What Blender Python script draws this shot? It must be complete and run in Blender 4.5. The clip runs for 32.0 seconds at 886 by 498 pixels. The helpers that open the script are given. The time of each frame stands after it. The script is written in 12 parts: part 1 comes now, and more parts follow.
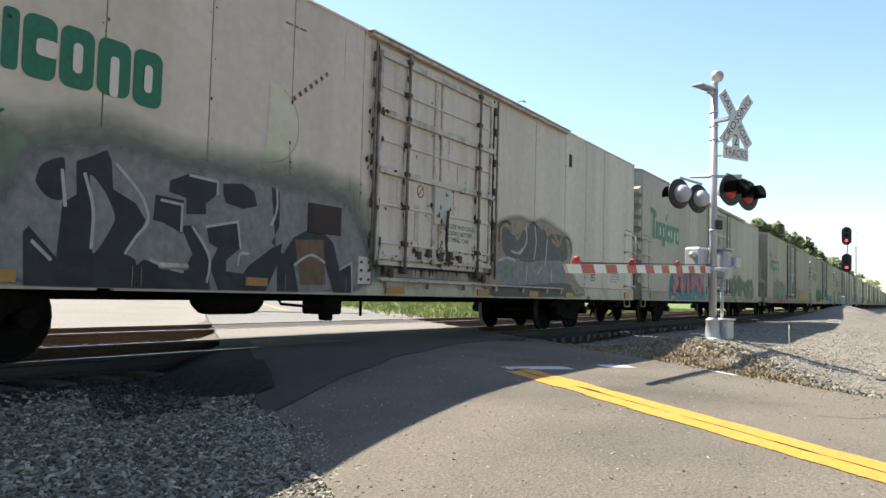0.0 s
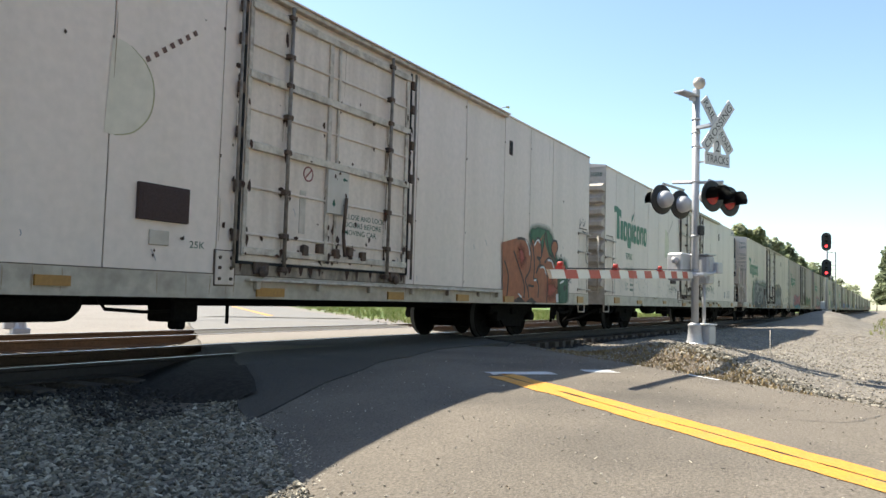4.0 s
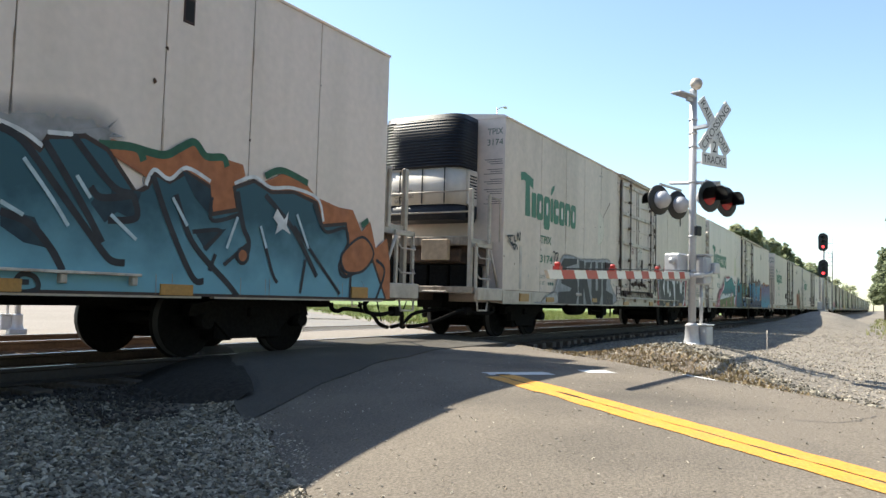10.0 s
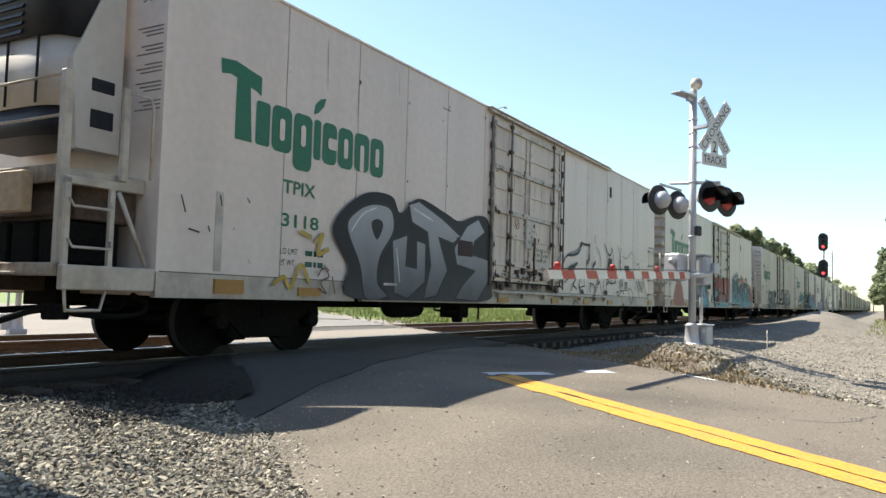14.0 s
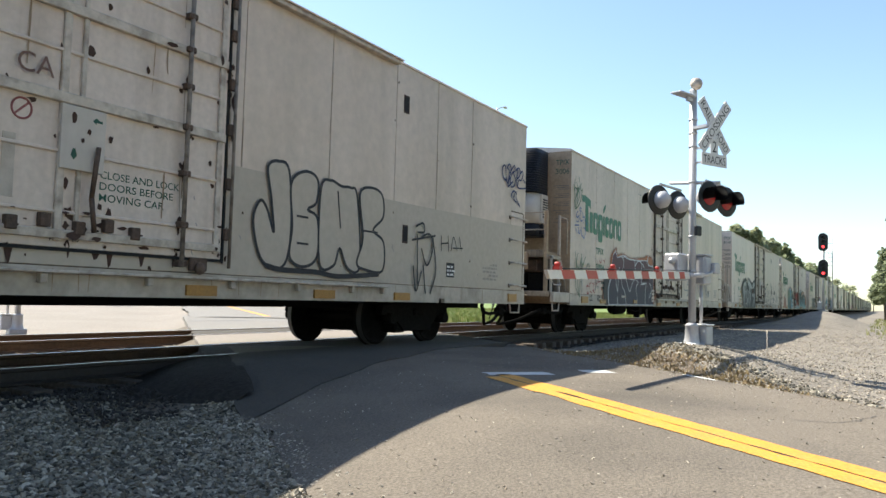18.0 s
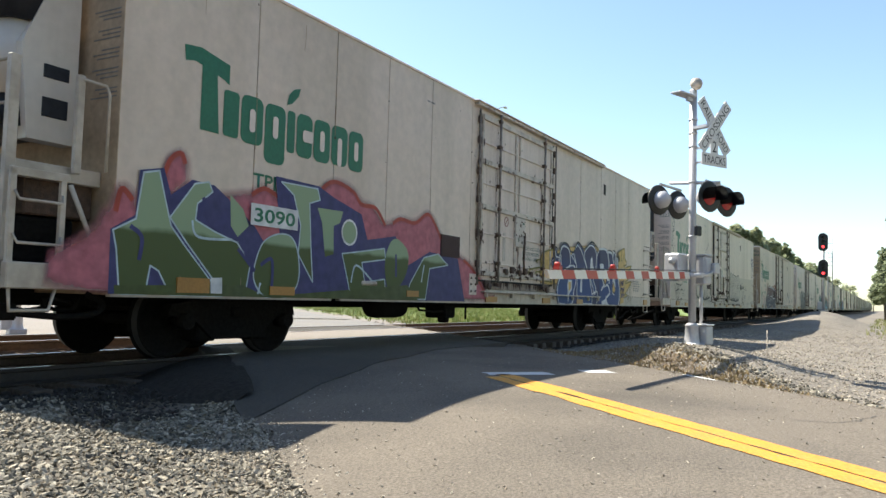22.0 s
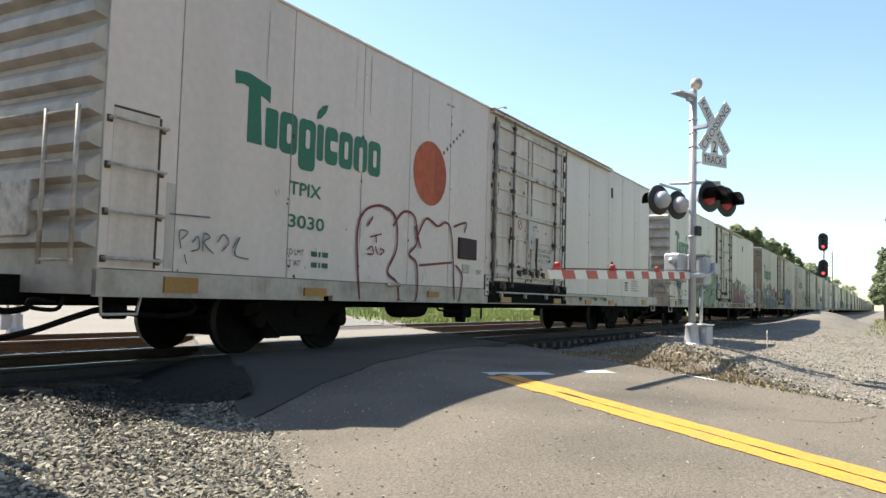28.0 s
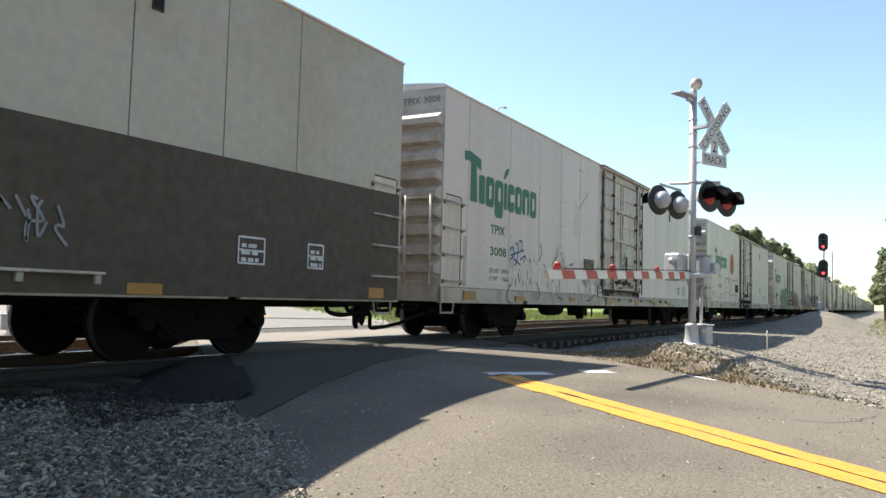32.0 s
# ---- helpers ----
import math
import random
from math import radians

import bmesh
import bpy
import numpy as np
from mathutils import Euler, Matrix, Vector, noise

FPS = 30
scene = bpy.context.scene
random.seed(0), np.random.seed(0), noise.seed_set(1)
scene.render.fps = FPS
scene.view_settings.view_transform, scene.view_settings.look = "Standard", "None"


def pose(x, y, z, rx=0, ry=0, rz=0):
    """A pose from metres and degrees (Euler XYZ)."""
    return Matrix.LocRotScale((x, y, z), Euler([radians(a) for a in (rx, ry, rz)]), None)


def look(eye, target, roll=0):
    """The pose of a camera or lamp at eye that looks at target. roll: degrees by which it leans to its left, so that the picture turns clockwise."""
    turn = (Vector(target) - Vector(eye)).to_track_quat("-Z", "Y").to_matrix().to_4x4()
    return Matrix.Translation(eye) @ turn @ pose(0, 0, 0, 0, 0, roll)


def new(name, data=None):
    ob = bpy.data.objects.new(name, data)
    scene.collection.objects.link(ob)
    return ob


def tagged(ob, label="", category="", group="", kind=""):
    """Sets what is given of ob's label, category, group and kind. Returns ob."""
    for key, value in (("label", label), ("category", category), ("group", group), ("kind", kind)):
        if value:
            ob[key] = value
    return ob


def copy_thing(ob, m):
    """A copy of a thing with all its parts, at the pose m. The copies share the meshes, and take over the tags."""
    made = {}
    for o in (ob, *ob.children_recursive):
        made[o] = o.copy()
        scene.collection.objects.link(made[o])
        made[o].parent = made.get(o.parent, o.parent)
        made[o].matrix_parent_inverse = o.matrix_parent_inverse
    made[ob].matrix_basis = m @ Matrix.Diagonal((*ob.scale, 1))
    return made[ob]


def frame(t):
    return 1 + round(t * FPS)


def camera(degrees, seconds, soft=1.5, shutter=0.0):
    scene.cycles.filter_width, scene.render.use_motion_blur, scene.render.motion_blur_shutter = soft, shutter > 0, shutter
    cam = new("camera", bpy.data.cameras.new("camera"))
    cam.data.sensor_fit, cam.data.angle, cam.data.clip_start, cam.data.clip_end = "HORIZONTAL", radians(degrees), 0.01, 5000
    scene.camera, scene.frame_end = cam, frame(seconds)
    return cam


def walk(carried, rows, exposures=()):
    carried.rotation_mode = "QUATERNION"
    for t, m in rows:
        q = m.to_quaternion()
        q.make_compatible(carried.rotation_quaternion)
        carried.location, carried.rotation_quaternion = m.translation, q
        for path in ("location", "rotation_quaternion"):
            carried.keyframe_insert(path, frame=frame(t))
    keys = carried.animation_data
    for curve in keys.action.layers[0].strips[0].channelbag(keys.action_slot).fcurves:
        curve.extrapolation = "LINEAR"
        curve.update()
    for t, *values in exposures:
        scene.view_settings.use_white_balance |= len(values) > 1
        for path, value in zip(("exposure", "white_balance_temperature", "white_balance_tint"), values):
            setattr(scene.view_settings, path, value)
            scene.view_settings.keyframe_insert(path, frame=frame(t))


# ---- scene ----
from mathutils import geometry

cam = camera(59.65, 32.0, soft=1.5)
EYE = (0.0, -8.372, 0.809)
# seconds, turn, tilt, lean in degrees
LOOKS = [(0.0, 58.845, 3.232, 1.56), (0.5, 59.056, 3.338, 1.547), (1.0, 59.295, 3.425, 1.55), (1.5, 59.50, 3.477, 1.54),
         (2.0, 59.62, 3.555, 1.52), (2.5, 59.754, 3.596, 1.52), (3.0, 59.878, 3.635, 1.52), (3.5, 59.963, 3.645, 1.54),
         (4.5, 60.08, 3.67, 1.53), (5.5, 60.159, 3.69, 1.53), (6.0, 60.165, 3.69, 1.53), (6.5, 60.19, 3.685, 1.54),
         (7.0, 60.22, 3.69, 1.53), (20.0, 60.22, 3.69, 1.53), (32.0, 60.22, 3.69, 1.53)]


def aim(turn, tilt, lean):
    a, b = radians(turn), radians(tilt)
    way = Vector((math.sin(a) * math.cos(b), math.cos(a) * math.cos(b), math.sin(b)))
    return look(EYE, Vector(EYE) + way, lean)


walk(cam, [(t, aim(a, b, c)) for t, a, b, c in LOOKS], exposures=[(0.0, 1.21, 6800, 6), (32.0, 1.21, 6800, 6)])

# ---- daylight ----
SUN_WAY = Vector((0.06, 0.80, 1.0)).normalized()          # towards the sun
world = bpy.data.worlds.new("sky")
scene.world = world
world.use_nodes = True
wn = world.node_tree
sky = wn.nodes.new("ShaderNodeTexSky")
sky.sky_type, sky.sun_disc = "NISHITA", False
sky.sun_elevation = math.asin(SUN_WAY.z)
sky.sun_rotation = math.atan2(SUN_WAY.x, SUN_WAY.y)
sky.air_density, sky.dust_density, sky.ozone_density = 1.0, 0.55, 2.4
wn.nodes["Background"].inputs["Strength"].default_value = 0.114
wn.links.new(sky.outputs[0], wn.nodes["Background"].inputs["Color"])
sun_data = bpy.data.lights.new("sun", "SUN")
sun_data.energy, sun_data.angle, sun_data.color = 5.0, radians(0.53), (1.0, 0.95, 0.87)
sun = new("sun", sun_data)
sun.matrix_world = look(SUN_WAY * 50, (0, 0, 0))


# ---- materials ----
def mat(name, color, rough=0.6, metal=0.0, grain=0.0, grain_scale=30.0, stain=0.0, stain_scale=1.5, bump=0.0, bump_scale=60.0,
        stain_color=None, piece=0.0, streak=False, spec=0.5, emit=0.0, coord="Object"):
    """A surface with fine grain, larger stains, relief and, for pieces, a shade that differs from piece to piece."""
    m = bpy.data.materials.new(name)
    m.use_nodes = True
    nt = m.node_tree
    nd, lk = nt.nodes, nt.links
    b = nd["Principled BSDF"]
    b.inputs["Roughness"].default_value, b.inputs["Metallic"].default_value = rough, metal
    b.inputs["Specular IOR Level"].default_value = spec
    b.inputs["Base Color"].default_value = (*color, 1)
    if emit:
        b.inputs["Emission Color"].default_value, b.inputs["Emission Strength"].default_value = (*color, 1), emit
    tc = nd.new("ShaderNodeTexCoord")
    last = None

    def tex(scale, detail, squash=None):
        n = nd.new("ShaderNodeTexNoise")
        n.inputs["Scale"].default_value, n.inputs["Detail"].default_value = scale, detail
        if squash:
            mp = nd.new("ShaderNodeMapping")
            mp.inputs["Scale"].default_value = squash
            lk.new(tc.outputs[coord], mp.inputs[0])
            lk.new(mp.outputs[0], n.inputs["Vector"])
        else:
            lk.new(tc.outputs[coord], n.inputs["Vector"])
        return n.outputs[0]

    def ramp(src, lo, hi, c0, c1):
        r = nd.new("ShaderNodeValToRGB")
        r.color_ramp.elements[0].position, r.color_ramp.elements[1].position = lo, hi
        r.color_ramp.elements[0].color, r.color_ramp.elements[1].color = (*c0, 1), (*c1, 1)
        lk.new(src, r.inputs[0])
        return r.outputs[0]

    def mix(kind, fac, a, c):
        x = nd.new("ShaderNodeMix")
        x.data_type, x.blend_type = "RGBA", kind
        for sock, v in ((x.inputs[0], fac), (x.inputs[6], a), (x.inputs[7], c)):
            if isinstance(v, (int, float)):
                sock.default_value = v
            elif isinstance(v, tuple):
                sock.default_value = (*v, 1)
            else:
                lk.new(v, sock)
        return x.outputs[2]

    cur = color
    if stain:
        sc = stain_color or tuple(0.45 * v for v in color)
        f = ramp(tex(stain_scale, 6, (1, 1, 0.12) if streak else None), 0.42, 0.78, (0, 0, 0), (stain, stain, stain))
        cur = mix("MIX", f, cur, sc)
    if grain:
        g = ramp(tex(grain_scale, 8), 0.3, 0.7, (1 - grain,) * 3, (1 + grain,) * 3)
        cur = mix("MULTIPLY", 1.0, cur, g)
    if piece:
        oi = nd.new("ShaderNodeObjectInfo")
        cur = mix("MULTIPLY", 1.0, cur, ramp(oi.outputs["Random"], 0.0, 1.0, (1 - piece,) * 3, (1.0,) * 3))
    if not isinstance(cur, tuple):
        lk.new(cur, b.inputs["Base Color"])
    if bump:
        bp = nd.new("ShaderNodeBump")
        bp.inputs["Strength"].default_value, bp.inputs["Distance"].default_value = bump, 0.02
        lk.new(tex(bump_scale, 6), bp.inputs["Height"])
        lk.new(bp.outputs[0], b.inputs["Normal"])
    return m


def stones(name, colors, rough=0.9, bump=0.4):
    """Loose pieces in one mesh, each in its own tone."""
    m = mat(name, colors[0], rough, bump=bump, bump_scale=90, spec=0.2)
    nt = m.node_tree
    geo = nt.nodes.new("ShaderNodeNewGeometry")
    r = nt.nodes.new("ShaderNodeValToRGB")
    r.color_ramp.interpolation = "LINEAR"
    els = r.color_ramp.elements
    els[0].color, els[1].color = (*colors[0], 1), (*colors[-1], 1)
    for i, c in enumerate(colors[1:-1]):
        els.new((i + 1) / (len(colors) - 1)).color = (*c, 1)
    nt.links.new(geo.outputs["Random Per Island"], r.inputs[0])
    nt.links.new(r.outputs[0], nt.nodes["Principled BSDF"].inputs["Base Color"])
    return m


def gravel(name, colors, scale):
    """Packed small stones: every cell has its own tone and its own height."""
    m = mat(name, colors[0], 0.95)
    nt = m.node_tree
    tc = nt.nodes.new("ShaderNodeTexCoord")
    v, big = nt.nodes.new("ShaderNodeTexVoronoi"), nt.nodes.new("ShaderNodeTexNoise")
    v.inputs["Scale"].default_value, big.inputs["Scale"].default_value, big.inputs["Detail"].default_value = scale, 0.7, 5
    r, sep, mix = nt.nodes.new("ShaderNodeValToRGB"), nt.nodes.new("ShaderNodeSeparateColor"), nt.nodes.new("ShaderNodeMix")
    els = r.color_ramp.elements
    els[0].color, els[1].color = (*colors[0], 1), (*colors[-1], 1)
    for i, c in enumerate(colors[1:-1]):
        els.new((i + 1) / (len(colors) - 1)).color = (*c, 1)
    tone = nt.nodes.new("ShaderNodeValToRGB")
    tone.color_ramp.elements[0].position, tone.color_ramp.elements[1].position = 0.3, 0.7
    tone.color_ramp.elements[0].color, tone.color_ramp.elements[1].color = (0.72, 0.7, 0.68, 1), (1.0, 1.0, 1.0, 1)
    mix.data_type, mix.blend_type = "RGBA", "MULTIPLY"
    mix.inputs[0].default_value = 1.0
    bp = nt.nodes.new("ShaderNodeBump")
    bp.invert = True
    bp.inputs["Strength"].default_value, bp.inputs["Distance"].default_value = 0.9, 0.03
    nt.links.new(tc.outputs["Object"], v.inputs["Vector"])
    nt.links.new(tc.outputs["Object"], big.inputs["Vector"])
    nt.links.new(v.outputs["Color"], sep.inputs[0])
    nt.links.new(sep.outputs[0], r.inputs[0])
    nt.links.new(big.outputs[0], tone.inputs[0])
    nt.links.new(r.outputs[0], mix.inputs[6])
    nt.links.new(tone.outputs[0], mix.inputs[7])
    nt.links.new(mix.outputs[2], nt.nodes["Principled BSDF"].inputs["Base Color"])
    nt.links.new(v.outputs["Distance"], bp.inputs["Height"])
    nt.links.new(bp.outputs[0], nt.nodes["Principled BSDF"].inputs["Normal"])
    return m


M_PAINT = mat("car_paint", (0.725, 0.605, 0.53), 0.45, grain=0.05, grain_scale=9, stain=0.32, stain_scale=1.3, stain_color=(0.40, 0.355, 0.28),
              piece=0.05, streak=True, bump=0.12, bump_scale=2.5)
M_SILL = mat("sill_paint", (0.485, 0.42, 0.345), 0.5, grain=0.1, grain_scale=12, stain=0.85, stain_scale=2.6, stain_color=(0.24, 0.19, 0.145), piece=0.05, bump=0.1)
M_DOOR = mat("door_paint", (0.66, 0.555, 0.475), 0.5, grain=0.07, grain_scale=14, stain=0.4, stain_scale=4.5, stain_color=(0.27, 0.19, 0.13), piece=0.06, streak=True, bump=0.15, bump_scale=6)
M_BAR = mat("bar_paint", (0.56, 0.485, 0.405), 0.5, grain=0.12, grain_scale=18, stain=0.75, stain_scale=6, stain_color=(0.12, 0.075, 0.05), piece=0.08, bump=0.2, bump_scale=20)
M_RUST = mat("rusty_iron", (0.10, 0.062, 0.042), 0.8, grain=0.25, grain_scale=25, stain=0.8, stain_scale=5, stain_color=(0.03, 0.024, 0.02), bump=0.4)
M_END = mat("end_paint", (0.52, 0.455, 0.385), 0.5, grain=0.07, grain_scale=10, stain=0.6, stain_scale=3.0, stain_color=(0.20, 0.16, 0.125), piece=0.05, bump=0.15)
M_WOODY = mat("weathered_brown", (0.40, 0.29, 0.19), 0.7, grain=0.15, grain_scale=14, stain=0.6, stain_scale=2, stain_color=(0.2, 0.13, 0.08), bump=0.2)
M_BLACK = mat("black_steel", (0.010, 0.0095, 0.009), 0.85, grain=0.3, grain_scale=20, stain=0.4, stain_color=(0.018, 0.015, 0.012), bump=0.3, spec=0.04)
M_DARK = mat("dark_gap", (0.012, 0.012, 0.012), 0.9)
M_TREAD = mat("wheel_tread", (0.03, 0.028, 0.026), 0.6, metal=0.2, grain=0.1)
M_GRILLE = mat("grille_black", (0.018, 0.02, 0.026), 0.45, grain=0.2, grain_scale=12, stain=0.3, stain_color=(0.04, 0.04, 0.045), spec=0.2)
M_UNIT = mat("unit_white", (0.56, 0.51, 0.455), 0.5, grain=0.05, grain_scale=8, stain=0.6, stain_scale=1.8, stain_color=(0.33, 0.28, 0.22), streak=True)
M_GREEN = mat("logo_green", (0.012, 0.13, 0.065), 0.5, grain=0.12, grain_scale=20)
M_LETTER = mat("lettering_green", (0.015, 0.085, 0.055), 0.55, grain=0.15, grain_scale=20)
M_ORANGE = mat("reflector_orange", (0.36, 0.17, 0.03), 0.4, grain=0.15, grain_scale=30, stain=0.5, stain_color=(0.17, 0.09, 0.03))
M_ASPHALT = mat("asphalt", (0.168, 0.144, 0.118), 0.92, grain=0.34, grain_scale=60, stain=0.9, stain_scale=0.55, stain_color=(0.090, 0.080, 0.069), bump=0.6, bump_scale=90, spec=0.12)
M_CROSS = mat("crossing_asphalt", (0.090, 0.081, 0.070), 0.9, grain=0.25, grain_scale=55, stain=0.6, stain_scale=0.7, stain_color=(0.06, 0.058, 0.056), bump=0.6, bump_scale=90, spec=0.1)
M_YELLOW = mat("road_yellow", (0.60, 0.265, 0.025), 0.7, grain=0.2, grain_scale=40, stain=0.5, stain_scale=4, stain_color=(0.36, 0.21, 0.07), bump=0.4, bump_scale=90)
M_WHITEP = mat("road_white", (0.6, 0.59, 0.57), 0.75, grain=0.12, grain_scale=45, stain=0.3, stain_scale=5, bump=0.3, bump_scale=100)
M_GROUND = mat("gravel_ground", (0.12, 0.098, 0.075), 0.95, grain=0.45, grain_scale=22, stain=0.5, stain_scale=0.35, stain_color=(0.10, 0.085, 0.06), bump=1.0, bump_scale=35, coord="Object")
M_GRASS = mat("grass", (0.11, 0.17, 0.035), 0.9, grain=0.3, grain_scale=6, stain=0.6, stain_scale=0.25, stain_color=(0.22, 0.20, 0.08), bump=0.6, bump_scale=12)
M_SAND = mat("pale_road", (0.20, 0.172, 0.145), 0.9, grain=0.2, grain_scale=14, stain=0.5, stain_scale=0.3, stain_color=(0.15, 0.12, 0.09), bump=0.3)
M_STONE = stones("ballast_stone", [(0.05, 0.046, 0.038), (0.14, 0.127, 0.10), (0.27, 0.24, 0.185), (0.08, 0.073, 0.06), (0.46, 0.41, 0.325), (0.19, 0.155, 0.105), (0.06, 0.055, 0.047)], 0.65)
# The same ballast coloured brighter for the always sunlit bank, plus dusty grit.
M_STONEB = stones("dusty_sunlit_stone", [(0.17, 0.15, 0.125), (0.28, 0.245, 0.20), (0.38, 0.335, 0.27), (0.21, 0.185, 0.15), (0.50, 0.45, 0.37), (0.28, 0.225, 0.165), (0.14, 0.125, 0.105)], 0.8)
M_STONED = stones("dark_stone", [(0.02, 0.019, 0.018), (0.05, 0.045, 0.04), (0.035, 0.03, 0.028), (0.075, 0.065, 0.055)], 0.8)
M_TIE = mat("tie_wood", (0.10, 0.075, 0.055), 0.9, grain=0.3, grain_scale=20, stain=0.4, bump=0.5, bump_scale=30, piece=0.25)
M_RAILSIDE = mat("rail_rust", (0.11, 0.065, 0.04), 0.8, grain=0.2, grain_scale=25, stain=0.6, stain_color=(0.04, 0.03, 0.025), bump=0.3)
M_RAILTOP = mat("rail_top", (0.40, 0.39, 0.38), 0.34, metal=1.0, grain=0.06)
M_SILVER = mat("aluminium_paint", (0.46, 0.455, 0.47), 0.5, metal=0.35, grain=0.05, grain_scale=20, stain=0.3, stain_color=(0.4, 0.39, 0.38))
M_SIGN = mat("sign_white", (0.68, 0.665, 0.64), 0.45, grain=0.04, stain=0.2)
M_SIGNBLACK = mat("sign_black", (0.02, 0.02, 0.02), 0.5)
M_SIGBLACK = mat("signal_black", (0.018, 0.018, 0.018), 0.55, grain=0.2)
M_LENS = mat("red_lens", (0.22, 0.009, 0.012), 0.2, spec=0.5, emit=0.11)
M_LENSLIT = mat("red_lens_lit", (1.0, 0.05, 0.06), 0.3, emit=1.7)
M_GATERED = mat("gate_red", (0.40, 0.035, 0.025), 0.5, grain=0.1)
M_PAINT_FAR = mat("car_paint_weathered", (0.42, 0.33, 0.275), 0.5, grain=0.08, grain_scale=6, stain=0.75, stain_scale=0.5, stain_color=(0.30, 0.235, 0.16), piece=0.3, streak=True)
M_PAINT_WARM = mat("car_paint_beige", (0.65, 0.535, 0.44), 0.5, grain=0.07, grain_scale=8, stain=0.6, stain_scale=1.0, stain_color=(0.36, 0.295, 0.21), piece=0.06, streak=True, bump=0.12, bump_scale=2.5)
M_PAINT_TAN = mat("car_paint_tan", (0.41, 0.325, 0.25), 0.55, grain=0.1, grain_scale=6, stain=0.7, stain_scale=0.9, stain_color=(0.21, 0.155, 0.10), piece=0.1, streak=True, bump=0.12, bump_scale=2.5)
M_PAINT_DUST = mat("car_paint_dusty", (0.50, 0.455, 0.37), 0.55, grain=0.08, grain_scale=7, stain=0.8, stain_scale=0.45, stain_color=(0.33, 0.265, 0.17), piece=0.06, bump=0.12, bump_scale=2.5)
M_SILL_FAR = mat("sill_weathered", (0.36, 0.32, 0.26), 0.6, grain=0.1, stain=0.7, stain_scale=1.5, stain_color=(0.17, 0.12, 0.08), piece=0.2)
M_DOOR_FAR = mat("door_weathered", (0.42, 0.37, 0.29), 0.6, grain=0.1, stain=0.8, stain_scale=2.0, stain_color=(0.17, 0.115, 0.075), piece=0.2, streak=True)
M_END_FAR = mat("end_weathered", (0.48, 0.45, 0.38), 0.6, grain=0.08, stain=0.6, stain_scale=1.0, stain_color=(0.28, 0.21, 0.15), piece=0.2)
M_RODS = mat("rod_paint", (0.24, 0.20, 0.165), 0.65, grain=0.15, grain_scale=18, stain=1.0, stain_scale=9, stain_color=(0.035, 0.022, 0.016), bump=0.3)
M_SILLRUST = mat("rusty_sill", (0.33, 0.265, 0.20), 0.7, grain=0.2, grain_scale=15, stain=1.0, stain_scale=5, stain_color=(0.04, 0.026, 0.018), streak=True, bump=0.3)
M_MESH = mat("sight_mesh", (0.055, 0.03, 0.025), 0.8, grain=0.3, grain_scale=60, bump=0.6, bump_scale=140)
M_DARKGROUND = mat("dark_ground", (0.032, 0.029, 0.026), 0.9, grain=0.3, grain_scale=22, stain=0.5, stain_scale=1.2, stain_color=(0.045, 0.04, 0.034), bump=1.0, bump_scale=35, spec=0.1)
M_TAR = mat("tar", (0.035, 0.034, 0.034), 0.6, grain=0.2, bump=0.2, spec=0.2)
M_RAILDARK = mat("rail_dark", (0.025, 0.02, 0.017), 0.8, grain=0.2, grain_scale=25, bump=0.3)
M_BARK = mat("bark", (0.11, 0.085, 0.065), 0.95, grain=0.3, bump=0.6)
# Leaf colours are paler than foliage: distance haze is mixed into them.
M_LEAF = stones("leaves", [(0.22, 0.24, 0.15), (0.34, 0.35, 0.22), (0.27, 0.29, 0.18), (0.40, 0.40, 0.26)], 0.7, 0.0)
M_LEAFP = stones("pine_leaves", [(0.15, 0.18, 0.11), (0.24, 0.265, 0.16), (0.19, 0.22, 0.13)], 0.7, 0.0)
for m in (M_LEAF, M_LEAFP):
    nt = m.node_tree
    back, both = nt.nodes.new("ShaderNodeBsdfTranslucent"), nt.nodes.new("ShaderNodeMixShader")
    col = nt.nodes["Principled BSDF"].inputs["Base Color"].links[0].from_socket
    nt.links.new(col, back.inputs["Color"])
    both.inputs[0].default_value = 0.7
    nt.links.new(nt.nodes["Principled BSDF"].outputs[0], both.inputs[1])
    nt.links.new(back.outputs[0], both.inputs[2])
    nt.links.new(both.outputs[0], nt.nodes["Material Output"].inputs["Surface"])
M_CONC = mat("concrete", (0.42, 0.40, 0.37), 0.9, grain=0.15, stain=0.4, bump=0.3)
M_BANK = gravel("fine_gravel", [(0.10, 0.087, 0.073), (0.20, 0.175, 0.145), (0.26, 0.23, 0.19), (0.15, 0.13, 0.105), (0.34, 0.30, 0.255)], 20)
M_DIRTB = gravel("brown_dirt", [(0.085, 0.06, 0.042), (0.15, 0.11, 0.075), (0.11, 0.08, 0.055), (0.22, 0.165, 0.11), (0.13, 0.10, 0.07)], 34)
M_FARROAD = mat("sunlit_asphalt", (0.155, 0.143, 0.13), 0.85, grain=0.2, grain_scale=20, stain=0.6, stain_scale=0.4, stain_color=(0.19, 0.165, 0.13), bump=0.3)
INK = {}


def ink(name, color, rough=0.55):
    if name not in INK:
        INK[name] = mat("spray_" + name, color, rough, grain=0.2, grain_scale=7, stain=0.5, stain_scale=1.8, stain_color=tuple(0.7 * v + 0.035 for v in color), spec=0.25)
    return INK[name]


# ---- mesh helpers ----
def finish(name, bm, material, parent=None, label="", smooth=False):
    me = bpy.data.meshes.new(name)
    bm.to_mesh(me)
    bm.free()
    for m in (material if isinstance(material, (list, tuple)) else [material]):
        me.materials.append(m)
    if smooth:
        for p in me.polygons:
            p.use_smooth = True
    ob = new(name, me)
    if parent:
        ob.parent = parent
    return tagged(ob, label)


